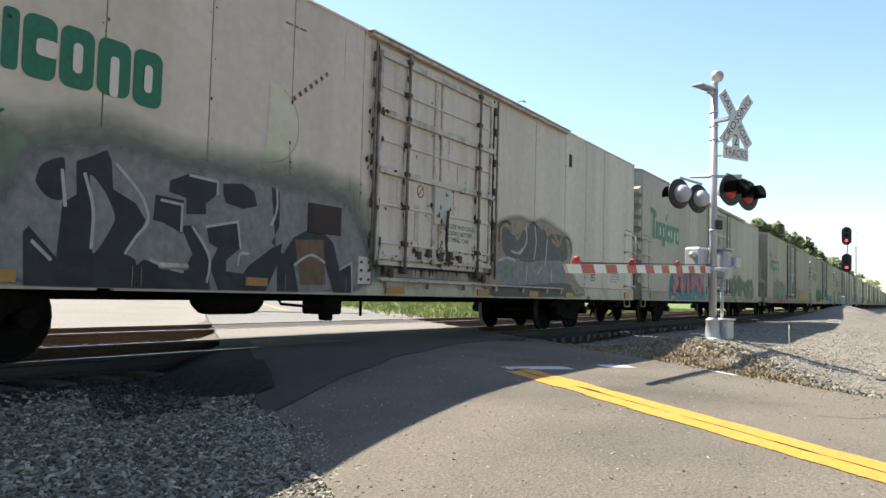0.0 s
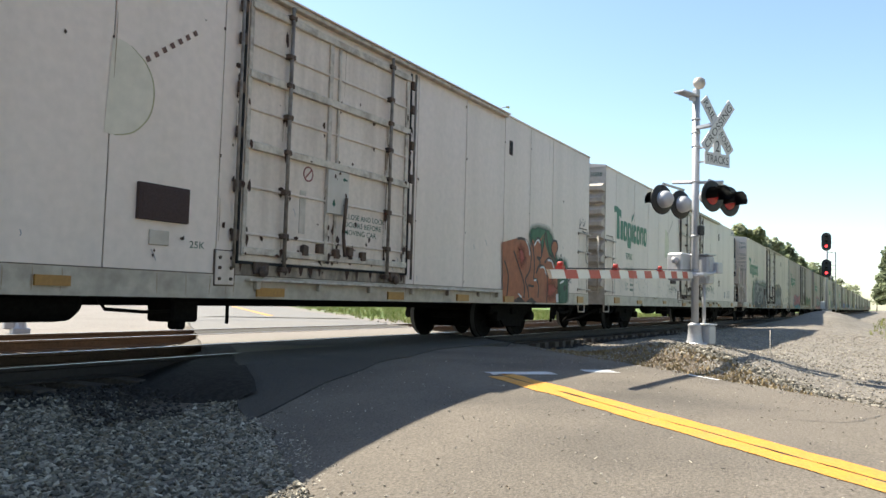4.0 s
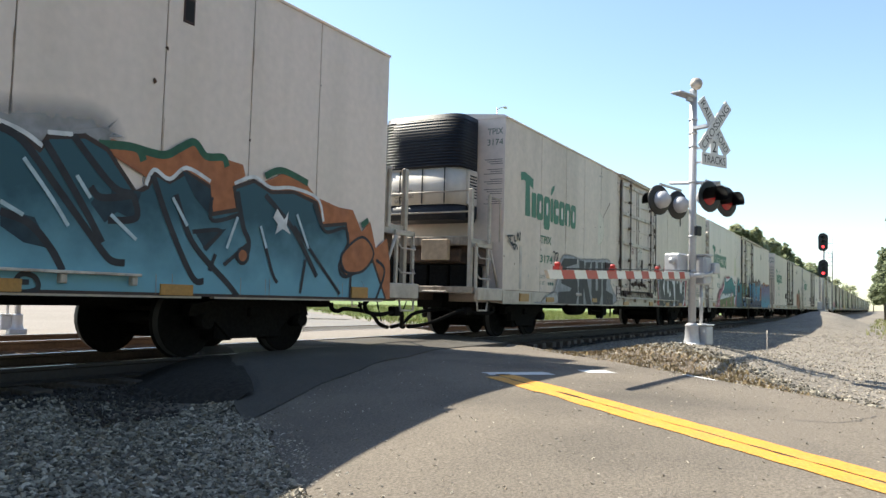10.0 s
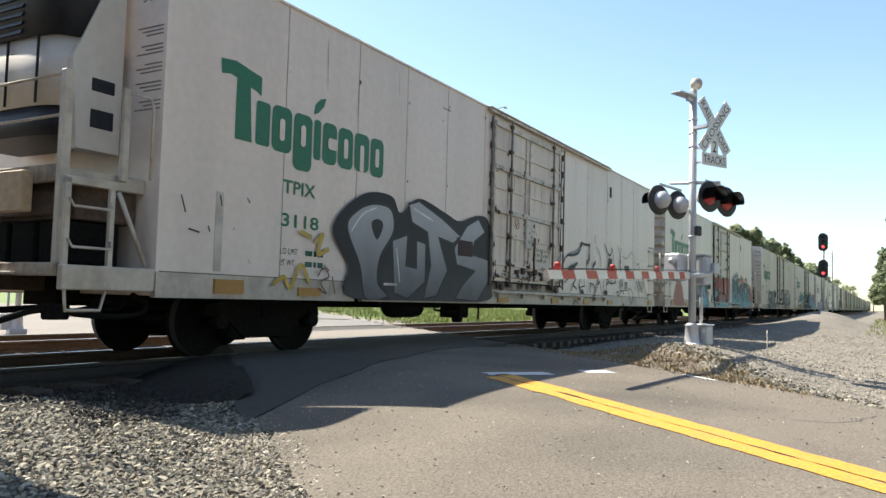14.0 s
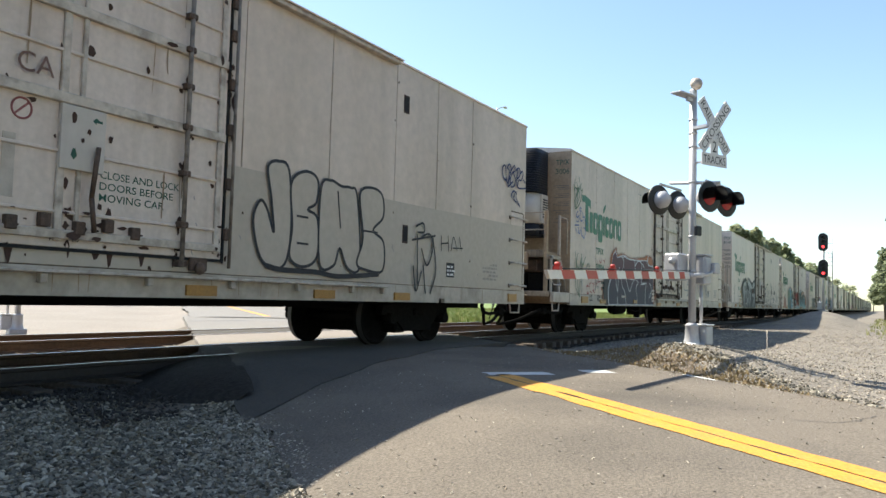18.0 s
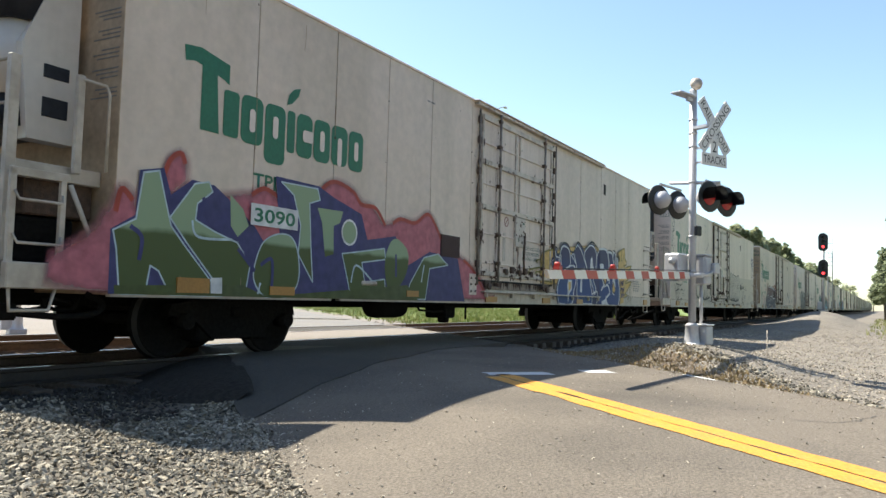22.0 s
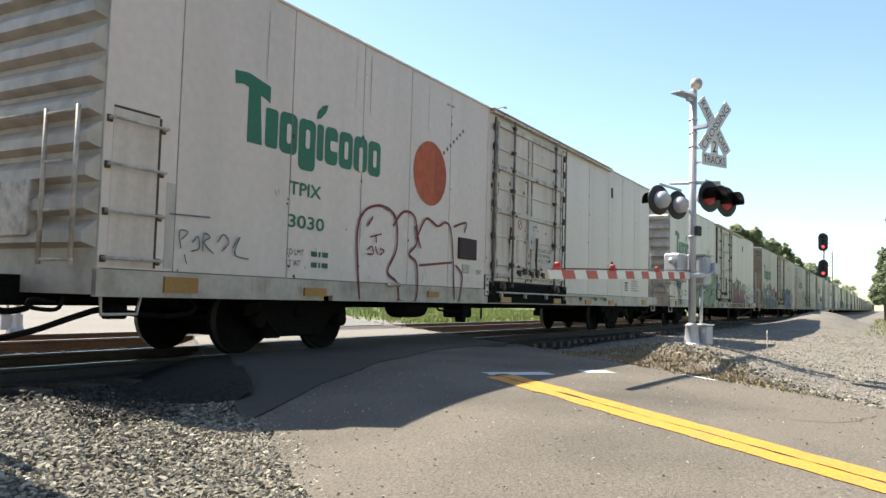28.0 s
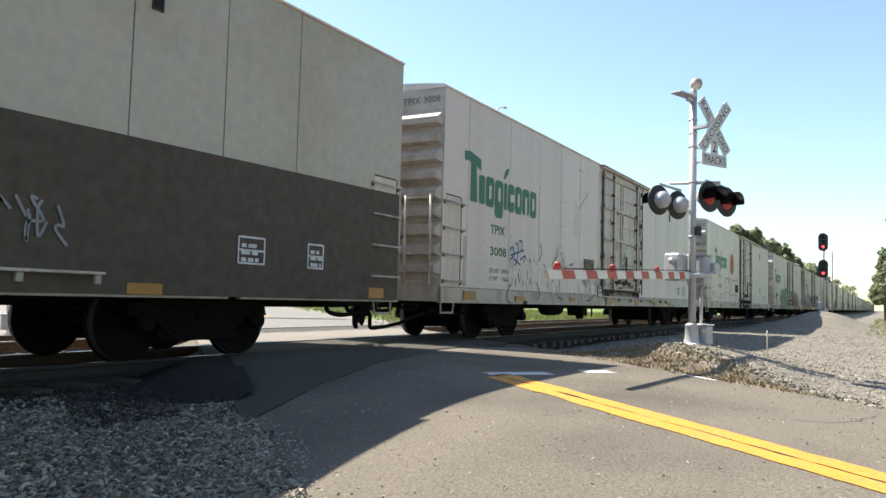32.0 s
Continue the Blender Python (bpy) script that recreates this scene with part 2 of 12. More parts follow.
def part(name, bm, material, parent, label="", smooth=False):
    return finish(name, bm, material, parent, label, smooth)


def thing(name, label, category, group="", kind=""):
    ob = new(name)
    ob.empty_display_size = 0.2
    return tagged(ob, label, category, group, kind)


def box(bm, x0, x1, y0, y1, z0, z1, bevel=0.0, mi=0):
    vs = [bm.verts.new((x, y, z)) for x in (x0, x1) for y in (y0, y1) for z in (z0, z1)]
    fs = [bm.faces.new([vs[i] for i in q]) for q in ((0, 1, 3, 2), (4, 6, 7, 5), (0, 4, 5, 1), (2, 3, 7, 6), (0, 2, 6, 4), (1, 5, 7, 3))]
    for f in fs:
        f.material_index = mi
    if bevel:
        es = list({e for f in fs for e in f.edges})
        bmesh.ops.bevel(bm, geom=es, offset=bevel, segments=1, affect="EDGES", profile=0.5)
    return bm


def boxes(*rows, bevel=0.0):
    bm = bmesh.new()
    for r in rows:
        box(bm, *r, bevel=bevel)
    return bm


def tube(bm, a, b, r, r2=None, n=10, caps=True):
    """A round bar from a to b."""
    a, b = Vector(a), Vector(b)
    w = (b - a).normalized()
    s = w.orthogonal().normalized()
    t = w.cross(s)
    rings = []
    for c, rr in ((a, r), (b, r if r2 is None else r2)):
        rings.append([bm.verts.new(c + (s * math.cos(k * 2 * math.pi / n) + t * math.sin(k * 2 * math.pi / n)) * rr) for k in range(n)])
    for k in range(n):
        f = bm.faces.new((rings[0][k], rings[0][(k + 1) % n], rings[1][(k + 1) % n], rings[1][k]))
        f.smooth = n > 6
    if caps:
        bm.faces.new(rings[0][::-1])
        bm.faces.new(rings[1])
    return bm


def tubes(*rows, r=0.02, n=8):
    bm = bmesh.new()
    for a, b in rows:
        tube(bm, a, b, r, n=n)
    return bm


def pipe(bm, pts, r, n=8):
    """A bent round bar through the points."""
    pts = [Vector(p) for p in pts]
    rings = []
    for i, c in enumerate(pts):
        w = (pts[min(i + 1, len(pts) - 1)] - pts[max(i - 1, 0)]).normalized()
        s = w.cross(Vector((0.03, 1, 0.05))).normalized()
        t = w.cross(s)
        rings.append([bm.verts.new(c + (s * math.cos(k * 2 * math.pi / n) + t * math.sin(k * 2 * math.pi / n)) * r) for k in range(n)])
    for q, w in zip(rings, rings[1:]):
        for k in range(n):
            bm.faces.new((q[k], q[(k + 1) % n], w[(k + 1) % n], w[k])).smooth = True
    bm.faces.new(rings[0][::-1])
    bm.faces.new(rings[-1])
    return bm


def lathe(bm, profile, origin, axis="y", n=24, mi=0):
    """Turns (radius, along) round an axis."""
    o = Vector(origin)
    rings = []
    for r, a in profile:
        ring = []
        for k in range(n):
            c, s = r * math.cos(2 * math.pi * k / n), r * math.sin(2 * math.pi * k / n)
            ring.append(bm.verts.new(o + (Vector((c, a, s)) if axis == "y" else Vector((a, c, s)) if axis == "x" else Vector((c, s, a)))))
        rings.append(ring)
    for q, w in zip(rings, rings[1:]):
        for k in range(n):
            f = bm.faces.new((q[k], q[(k + 1) % n], w[(k + 1) % n], w[k]))
            f.smooth, f.material_index = True, mi
    return bm


def smooth_line(pts, closed, steps=6):
    """A rounded line through the points."""
    n, out = len(pts), []
    for i in range(n if closed else n - 1):
        p = [Vector(pts[(i + k) % n] if closed else pts[min(max(i + k, 0), n - 1)]) for k in (-1, 0, 1, 2)]
        for j in range(steps):
            t = j / steps
            out.append(0.5 * ((2 * p[1]) + (p[2] - p[0]) * t + (2 * p[0] - 5 * p[1] + 4 * p[2] - p[3]) * t * t + (3 * p[1] - p[0] - 3 * p[2] + p[3]) * t ** 3))
    if not closed:
        out.append(Vector(pts[-1]))
    return out


# ---- the lie of the land ----
ROAD = Vector((0.654, 0.757))                            # along the road
ACROSS = Vector((0.757, -0.654))                         # over the road, to the gate's side
EDGE_A, MIDDLE, EDGE_B = 6.2, 8.85, 11.5                 # the road's edges and middle, counted across
TRACKS = (0.0, 3.79)
GAUGE = 0.755


def lerp(v, table):
    if v <= table[0][0]:
        return table[0][1]
    for (a, p), (b, q) in zip(table, table[1:]):
        if v <= b:
            s = (v - a) / (b - a)
            s = s * s * (3 - 2 * s)
            return p + (q - p) * s
    return table[-1][1]


def land(x, y):
    """Height of the ground."""
    p = ACROSS.x * x + ACROSS.y * y
    left = lerp(y, [(-30, -0.75), (-9, -0.55), (-5.2, -0.34), (-3.0, -0.28), (-1.4, -0.22), (-1.2, -0.25), (-0.9, -0.25), (6.2, -0.22), (8.5, -0.3), (40, -0.2)])
    right = lerp(y, [(-40, -0.6), (-14, -0.55), (-8.4, -0.4), (-5.6, -0.3), (-2.9, -0.3), (-1.3, -0.3), (-0.95, -0.21), (6.2, -0.2), (8.5, -0.3), (40, -0.2)])
    hump = 0.98 * math.exp(-((x - 57) / 9) ** 2 - ((y + 4.8) / 2.2) ** 2) + 0.42 * math.exp(-((x - 13.3) / 4.5) ** 2 - ((y + 5.3) / 1.7) ** 2) + 0.2 * math.exp(-((x - 21) / 3) ** 2 - ((y + 3.3) / 0.6) ** 2)
    road = -0.25 * (max(0.0, 8.7 - p) / 2.5) ** 2 - 0.02 * max(0.0, (p - 9.5) / 2.0) ** 2
    road -= 0.012 * max(0.0, -5.0 - y)
    if y > -3.2:
        k = min(1, (y + 3.2) / 1.2)
        road = road * (1 - k) - 0.005 * k
    a = lerp(p, [(5.3, 1.0), (6.4, 0.0)])
    b = lerp(p, [(11.4, 0.0), (13.2, 1.0)])
    z = left * a + right * b + road * (1 - a - b)
    return z + hump * b


def on_road(x, y, margin=0.0):
    p = ACROSS.x * x + ACROSS.y * y
    return EDGE_A - margin < p < EDGE_B + margin


def steps(*spans):
    """Grid lines: each span is (from, to, step)."""
    out = []
    for a, b, s in spans:
        n = max(1, round((b - a) / s))
        out += [a + (b - a) * i / n for i in range(n)]
    return out + [spans[-1][1]]


def sheet(name, xs, ys, height, material, kind="structure", keep=None, label="", category="", faces_mat=None):
    idx, verts, faces, mats = {}, [], [], []
    for i, x in enumerate(xs):
        for j, y in enumerate(ys):
            idx[i, j] = len(verts)
            verts.append((x, y, height(x, y)))
    for i in range(len(xs) - 1):
        for j in range(len(ys) - 1):
            cx, cy = (xs[i] + xs[i + 1]) / 2, (ys[j] + ys[j + 1]) / 2
            if keep and not keep(cx, cy):
                continue
            faces.append((idx[i, j], idx[i + 1, j], idx[i + 1, j + 1], idx[i, j + 1]))
            mats.append(faces_mat(cx, cy) if faces_mat else 0)
    me = bpy.data.meshes.new(name)
    me.from_pydata(verts, [], faces)
    for m in (material if isinstance(material, (list, tuple)) else [material]):
        me.materials.append(m)
    me.polygons.foreach_set("material_index", mats)
    me.polygons.foreach_set("use_smooth", [True] * len(faces))
    me.update()
    return tagged(new(name, me), label, category, "", kind)


def ground_height(x, y):
    z = land(x, y)
    if on_road(x, y, 0.0) and abs(y) < 30:
        return z - 0.07
    return z + 0.025 * noise.noise(Vector((x * 1.3, y * 1.3, 0))) + 0.05 * noise.noise(Vector((x * 0.25, y * 0.25, 3)))


def ground_kind(x, y):
    p = ACROSS.x * x + ACROSS.y * y
    if y > 8.2 + 1.2 * noise.noise(Vector((x * 0.2, 0, 5))):
        return 1 if p > EDGE_B + 3.5 + 1.5 * noise.noise(Vector((x * 0.15, y * 0.15, 5))) or y > 45 else 2
    if EDGE_B - 0.2 < p < EDGE_B + 1.25 + 0.45 * noise.noise(Vector((x * 1.5, y * 1.5, 8))) and y < -3.5:
        return 3
    if p > EDGE_B + 1.0 and y < -1.6 and not (y < -9.5 and x > 26):
        return 5
    # near-black strip along the near rail
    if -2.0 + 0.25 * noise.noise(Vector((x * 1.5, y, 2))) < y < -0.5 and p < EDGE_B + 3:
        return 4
    if y < -9.5 and x > 22 + 4 * noise.noise(Vector((x * 0.1, y * 0.1, 1))):
        return 1
    return 0


gx = steps((-1800, -200, 200), (-200, -40, 20), (-40, -6, 2), (-6, 14, 0.22), (14, 40, 0.7), (40, 120, 4), (120, 400, 20), (400, 2400, 250))
gy = steps((-1800, -200, 200), (-200, -40, 20), (-40, -12, 2), (-12, 8, 0.22), (8, 40, 1), (40, 200, 16), (200, 1800, 200))
sheet("ground", gx, gy, ground_height, [M_GROUND, M_GRASS, M_SAND, M_DIRTB, M_DARKGROUND, M_BANK], faces_mat=ground_kind, label="grey gravel ground with dry grass beyond the tracks", category="ground")


def strip(name, p0, p1, q0, q1, dp, dq, lift, material, label="", category="", wobble=0.0, kind="structure"):
    """A sheet that lies along the road: across from p0 to p1, along from q0 to q1."""
    def wob(p, q, end):
        return p + (wobble * noise.noise(Vector((q * 1.7, end * 9.0, 2))) + wobble * 0.5 * noise.noise(Vector((q * 6, end * 9.0, 4))) if end else 0)
    ps, qs = steps((p0, p1, dp)), steps((q0, q1, dq))
    verts, faces = [], []
    for i, p in enumerate(ps):
        for q in qs:
            e = 1 if i == 0 else 2 if i == len(ps) - 1 else 0
            v = ACROSS * wob(p, q, e) + ROAD * q
            verts.append((v.x, v.y, land(v.x, v.y) + lift))
    n = len(qs)
    for i in range(len(ps) - 1):
        for j in range(n - 1):
            faces.append((i * n + j, i * n + n + j, i * n + n + j + 1, i * n + j + 1))
    me = bpy.data.meshes.new(name)
    me.from_pydata(verts, [], faces)
    me.materials.append(material)
    me.polygons.foreach_set("use_smooth", [True] * len(faces))
    return tagged(new(name, me), label, category, "", kind)


# q along the road where it meets y: y = ACROSS.y * p + ROAD.y * q
def q_at(p, y):
    return (y - ACROSS.y * p) / ROAD.y


strip("road", EDGE_A, EDGE_B, -14.0, 6.2, 0.25, 0.25, 0.0, M_ASPHALT, "worn grey asphalt road", "road", wobble=0.12)


def skew_pad(name, y0, y1, lift, material, label, grow=0.25):
    """The crossing's asphalt between and beside the rails."""
    verts, faces = [], []
    front = y0 if callable(y0) else (lambda p: y0)
    fs = steps((0.0, 1.0, 0.1))
    ps = steps((EDGE_A - grow, EDGE_B + grow, 0.3))
    for p in ps:
        for f in fs:
            y = front(p) + (y1 - front(p)) * f
            q = q_at(p, y)
            w = 0.1 * noise.noise(Vector((q * 2.0, p, 1))) if p in (ps[0], ps[-1]) else 0
            v = ACROSS * (p + w) + ROAD * q
            z = lift if lift is not None else land(v.x, y) + 0.016
            verts.append((v.x, y, z + 0.003 * noise.noise(Vector((v.x * 2, y * 2, 0)))))
    n = len(fs)
    for i in range(len(ps) - 1):
        for j in range(n - 1):
            faces.append((i * n + j, i * n + n + j, i * n + n + j + 1, i * n + j + 1))
    bm = bmesh.new()
    vs = [bm.verts.new(v) for v in verts]
    for f in faces:
        bm.faces.new([vs[k] for k in f])
    g = bmesh.ops.extrude_face_region(bm, geom=bm.faces[:])
    for v in g["geom"]:
        if isinstance(v, bmesh.types.BMVert):
            v.co.z -= 0.14
    bmesh.ops.recalc_face_normals(bm, faces=bm.faces[:])
    return tagged(finish(name, bm, material), label, "road", "", "structure")


# the apron runs out in a ragged slope of asphalt beside the near rail
verts, faces = [], []
ys, fs = steps((-3.0, -0.83, 0.1)), steps((0.0, 1.0, 0.08))
for y in ys:
    top = lerp(y, [(-3.2, -0.2), (-2.7, -0.05), (-2.0, -0.01), (-0.8, -0.01)])
    outer = lerp(y, [(-3.0, 6.05), (-2.3, 5.45), (-1.6, 5.0), (-0.8, 4.9)]) + 0.15 * noise.noise(Vector((y * 2.5, 0, 7)))
    for f in fs:
        p = 6.3 + (outer - 6.3) * f
        v = ACROSS * p + ROAD * q_at(p, y)
        low = ground_height(v.x, y) - 0.03
        k = max(0.0, (f - 0.25) / 0.75)
        k = k ** 1.5
        verts.append((v.x, y, top * (1 - k) + low * k + 0.008 * noise.noise(Vector((v.x * 5, y * 5, 0)))))
n = len(fs)
for i in range(len(ys) - 1):
    for j in range(n - 1):
        faces.append((i * n + j, i * n + n + j, i * n + n + j + 1, i * n + j + 1))
me = bpy.data.meshes.new("crossing_surface")
me.from_pydata(verts, [], faces)
me.materials.append(M_DARKGROUND)
me.polygons.foreach_set("use_smooth", [True] * len(faces))
tagged(new("crossing_surface", me), "black crumbling asphalt slope beside the near rail", "road", "", "structure")

for c in TRACKS:
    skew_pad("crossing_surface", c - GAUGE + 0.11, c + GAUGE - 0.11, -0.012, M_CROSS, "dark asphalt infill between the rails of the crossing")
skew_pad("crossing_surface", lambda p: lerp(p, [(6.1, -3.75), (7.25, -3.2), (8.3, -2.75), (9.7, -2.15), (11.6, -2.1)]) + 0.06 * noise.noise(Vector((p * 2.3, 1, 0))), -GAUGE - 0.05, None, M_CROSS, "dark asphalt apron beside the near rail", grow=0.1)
skew_pad("crossing_surface", GAUGE + 0.05, TRACKS[1] - GAUGE - 0.05, -0.008, M_SAND, "pale asphalt between the two tracks")
skew_pad("crossing_surface", TRACKS[1] + GAUGE + 0.05, 12.6, -0.008, M_FARROAD, "pale asphalt beyond the far track")
strip("far_road", EDGE_A, EDGE_B, 20.4, 140.0, 0.7, 2.0, 0.02, M_FARROAD, "grey sunlit road beyond the tracks", "road", wobble=0.3)
strip("centre_line", MIDDLE - 0.12, MIDDLE + 0.12, 22.0, 138.0, 0.12, 2.0, 0.026, M_YELLOW, "yellow centre line on the road beyond the tracks", "road marking")

# double yellow line and stop bar
for a, b in ((8.64, 8.83), (8.85, 9.04)):
    strip("centre_line", a, b, -14.0, q_at(MIDDLE, -4.85) + (0.25 if a > 8.7 else 0), 0.25, 0.07, 0.005, M_YELLOW, "worn yellow centre line on the road", "road marking", wobble=0.04)

for p0, p1, y0, y1 in ((8.78, 9.55, -4.92, -4.72), (10.1, 10.5, -5.45, -5.3)):
    q = q_at((p0 + p1) / 2, (y0 + y1) / 2)
    strip("stop_bar", p0, p1, q - 0.16, q + 0.14, 0.12, 0.06, 0.005, M_WHITEP, "worn remains of a white stop bar", "road marking", wobble=0.1)
strip("edge_line", 11.36, 11.44, q_at(11.4, -6.7), q_at(11.4, -6.25), 0.1, 0.1, 0.005, M_WHITEP, "worn white edge line", "road marking", wobble=0.05)

# ---- tracks ----
def rail(y, side=M_RAILSIDE):
    t = tagged(new("rail"), "rusty steel rail with a bright worn head", "rail", "rails of the two tracks", "structure")
    t.location = (0, y, 0)
    bm = bmesh.new()
    prof = [(-0.07, -0.172), (0.07, -0.172), (0.07, -0.16), (0.012, -0.135), (0.012, -0.05), (0.035, -0.035), (0.035, -0.003), (0.028, 0.0), (-0.028, 0.0), (-0.035, -0.003), (-0.035, -0.035), (-0.012, -0.05), (-0.012, -0.135), (-0.07, -0.16)]
    ends = [[bm.verts.new((x, a, z)) for a, z in prof] for x in (-70, -20, -5, 0, 5, 10, 20, 50, 120, 480)]
    for q, w in zip(ends, ends[1:]):
        for k in range(len(prof)):
            f = bm.faces.new((q[k], q[(k + 1) % len(prof)], w[(k + 1) % len(prof)], w[k]))
            f.material_index = 1 if k == 7 else 0
    bmesh.ops.recalc_face_normals(bm, faces=bm.faces[:])
    part("rail_bar", bm, [side, M_RAILTOP], t)
    j = boxes((2.05, 2.75, -0.026, -0.012, -0.13, -0.06), bevel=0.006)
    for k in range(6):
        tube(j, (2.12 + 0.11 * k, -0.045, -0.095), (2.12 + 0.11 * k, -0.02, -0.095), 0.017, n=6)
    part("joint_bar", j, side, t, "bolted joint bar")
    return t


for c in TRACKS:
    for s in (-1, 1):
        # the near rail's sides are darker than those of the other rails
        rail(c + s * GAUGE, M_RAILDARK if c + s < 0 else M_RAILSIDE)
tie_bm = boxes((-0.115, 0.115, -1.3, 1.3, -0.35, -0.175), bevel=0.012)
tie_me = None
for c in TRACKS:
    for k in range(150):
        x = -14.0 + 0.55 * k
        if on_road(x, c, 0.6):
            continue
        if tie_me is None:
            ob = tagged(finish("tie", tie_bm, M_TIE), "dark weathered wooden railway tie under the rails", "railway tie", "ties under the rails", "structure")
            tie_me = ob.data
        else:
            ob = tagged(new("tie", tie_me), "dark weathered wooden railway tie under the rails", "railway tie", "ties under the rails", "structure")
        ob.matrix_basis = pose(x + random.uniform(-0.03, 0.03), c + random.uniform(-0.05, 0.05), random.uniform(-0.01, 0.0), 0, 0, random.uniform(-1, 1))


def scatter(name, count, region, size, material, label, sink=0.35, seed=1, on=None):
    """Broken stones on the ground, in one mesh; region() gives x, y."""
    rng = random.Random(seed)
    base = [Vector(v).normalized() for v in ((1, 0.6, 0.2), (-0.8, 0.9, -0.1), (-0.9, -0.8, 0.3), (0.7, -0.9, -0.2), (0.1, 0.2, 1), (-0.1, -0.1, -1), (0.9, 0.1, 0.8), (-0.7, 0.2, 0.8))]
    hull = bmesh.new()
    for v in base:
        hull.verts.new(v)
    bmesh.ops.convex_hull(hull, input=hull.verts[:])
    hull.verts.ensure_lookup_table()
    pts = [v.co.copy() for v in hull.verts]
    for i, v in enumerate(hull.verts):
        v.index = i
    tris = [tuple(v.index for v in f.verts) for f in hull.faces]
    hull.free()
    verts, faces = [], []
    for _ in range(count):
        x, y = region(rng)
        s = size * rng.uniform(0.55, 1.35)
        m = Euler((rng.gauss(0, 0.45), rng.gauss(0, 0.45), rng.uniform(0, 6.3))).to_matrix() @ Matrix.Diagonal((s * rng.uniform(0.8, 1.5), s * rng.uniform(0.6, 1.1), s * rng.uniform(0.35, 0.7)))
        o = Vector((x, y, (ground_height(x, y) if on is None else on(x, y)) + s * (0.5 - sink)))
        n = len(verts)
        verts += [tuple(o + m @ (p * rng.uniform(0.8, 1.15))) for p in pts]
        faces += [tuple(n + k for k in f) for f in tris]
    me = bpy.data.meshes.new(name)
    me.from_pydata(verts, [], faces)
    me.materials.append(material)
    return tagged(new(name, me), label, "stones", "", "stuff")


def left_bank(rng):
    while True:
        x, y = rng.uniform(-1.5, 6.5), rng.uniform(-8.2, -0.95)
        p = ACROSS.x * x + ACROSS.y * y
        if y < -1.2 - 0.25 * rng.random() and p < EDGE_A + 0.05 * rng.gauss(0, 1) and not (y > -2.9 + 0.3 * rng.random() and p > 5.1 + 0.3 * rng.random() - 0.25 * (y + 2.9)) and not (y > -2.0 and rng.random() < 0.75):
            return x, y


def rail_side(rng):
    while True:
        x, y = rng.uniform(-3, 30), rng.uniform(-1.55, -0.85)
        if not on_road(x, y, 0.35):
            return x, y


def right_bank(rng):
    while True:
        x = 9 + 40 * rng.random() ** 1.7
        y = rng.uniform(-9.5, -1.0)
        p = ACROSS.x * x + ACROSS.y * y
        if y < -1.6 and p > EDGE_B + 0.9 + abs(0.5 * rng.gauss(0, 1)) and not (on_road(x, y, 0.4) and y > -2.7):
            return x, y


def between(rng):
    while True:
        x, y = rng.uniform(-6, 60), rng.choice((rng.uniform(-0.65, 0.65), rng.uniform(0.85, 2.95), rng.uniform(3.2, 4.4), rng.uniform(4.7, 7.5)))
        if not on_road(x, y, 0.4):
            return x, y


scatter("ballast_stones", 40000, left_bank, 0.0235, M_STONE, "loose grey and tan crushed ballast stones", seed=1)
def outlying(rng):
    while True:
        x, y = rng.uniform(-9, 3.5), rng.uniform(-12, -1.6)
        p = ACROSS.x * x + ACROSS.y * y
        if p < EDGE_A - 0.1 and (x < -1.4 or y < -8.1) and rng.random() < math.exp(-max(0, -1.4 - x) / 4 - max(0, -8.1 - y) / 1.6):
            return x, y


scatter("ballast_stones", 14000, outlying, 0.03, M_STONE, "loose crushed ballast thinning out", seed=11)


def rubble(rng):
    while True:
        x = 9 + 14 * rng.random()
        y = rng.uniform(-9.5, -3.2)
        p = ACROSS.x * x + ACROSS.y * y
        if EDGE_B - 0.05 < p < EDGE_B + 1.7:
            return x, y


scatter("rubble", 3500, rubble, 0.015, M_STONEB, "small rubble in the dirt beside the road", seed=12)
scatter("ballast_stones", 16000, right_bank, 0.021, M_STONEB, "crushed stone on the bank, coloured brighter for the sun", seed=2)
scatter("ballast_stones", 6000, between, 0.042, M_STONE, "rusty crushed stone between the rails", seed=3)
scatter("ballast_stones", 3000, rail_side, 0.04, M_STONED, "dark stones beside the near rail", seed=4)


def ridge(rng):
    """The row of larger, darker stones along the foot of the bank."""
    while True:
        x = 9 + 22 * rng.random() ** 1.3
        p = EDGE_B + 1.75 + 0.28 * rng.gauss(0, 1) + 0.25 * math.sin(x * 0.7)
        y = (p - ACROSS.x * x) / ACROSS.y
        if -12 < y < -2.2:
            return x, y


scatter("ballast_stones", 2600, ridge, 0.034, M_STONE, "row of larger crushed stones along the foot of the bank", seed=13)


def loose(rng):
    while True:
        q, p = rng.uniform(-9, 4), rng.uniform(EDGE_A, EDGE_B)
        edge = min(p - EDGE_A, EDGE_B - p)
        if rng.random() < 0.12 + math.exp(-edge / 0.3):
            v = ACROSS * p + ROAD * q
            if v.y < -2.8:
                return v.x, v.y


scatter("grit", 2500, loose, 0.009, M_STONEB, "loose grit on the asphalt", seed=5, on=land)


def shoulder(rng):
    while True:
        q, p = rng.uniform(-8, 1.5), rng.gauss(EDGE_A - 0.12, 0.16)
        v = ACROSS * p + ROAD * q
        if v.y < -3.3 and abs(p - EDGE_A) < 0.45:
            return v.x, v.y


scatter("shoulder_gravel", 9000, shoulder, 0.013, M_STONEB, "fine tan gravel along the edge of the asphalt", seed=6, sink=0.2, on=lambda x, y: max(ground_height(x, y), land(x, y) - 0.012))


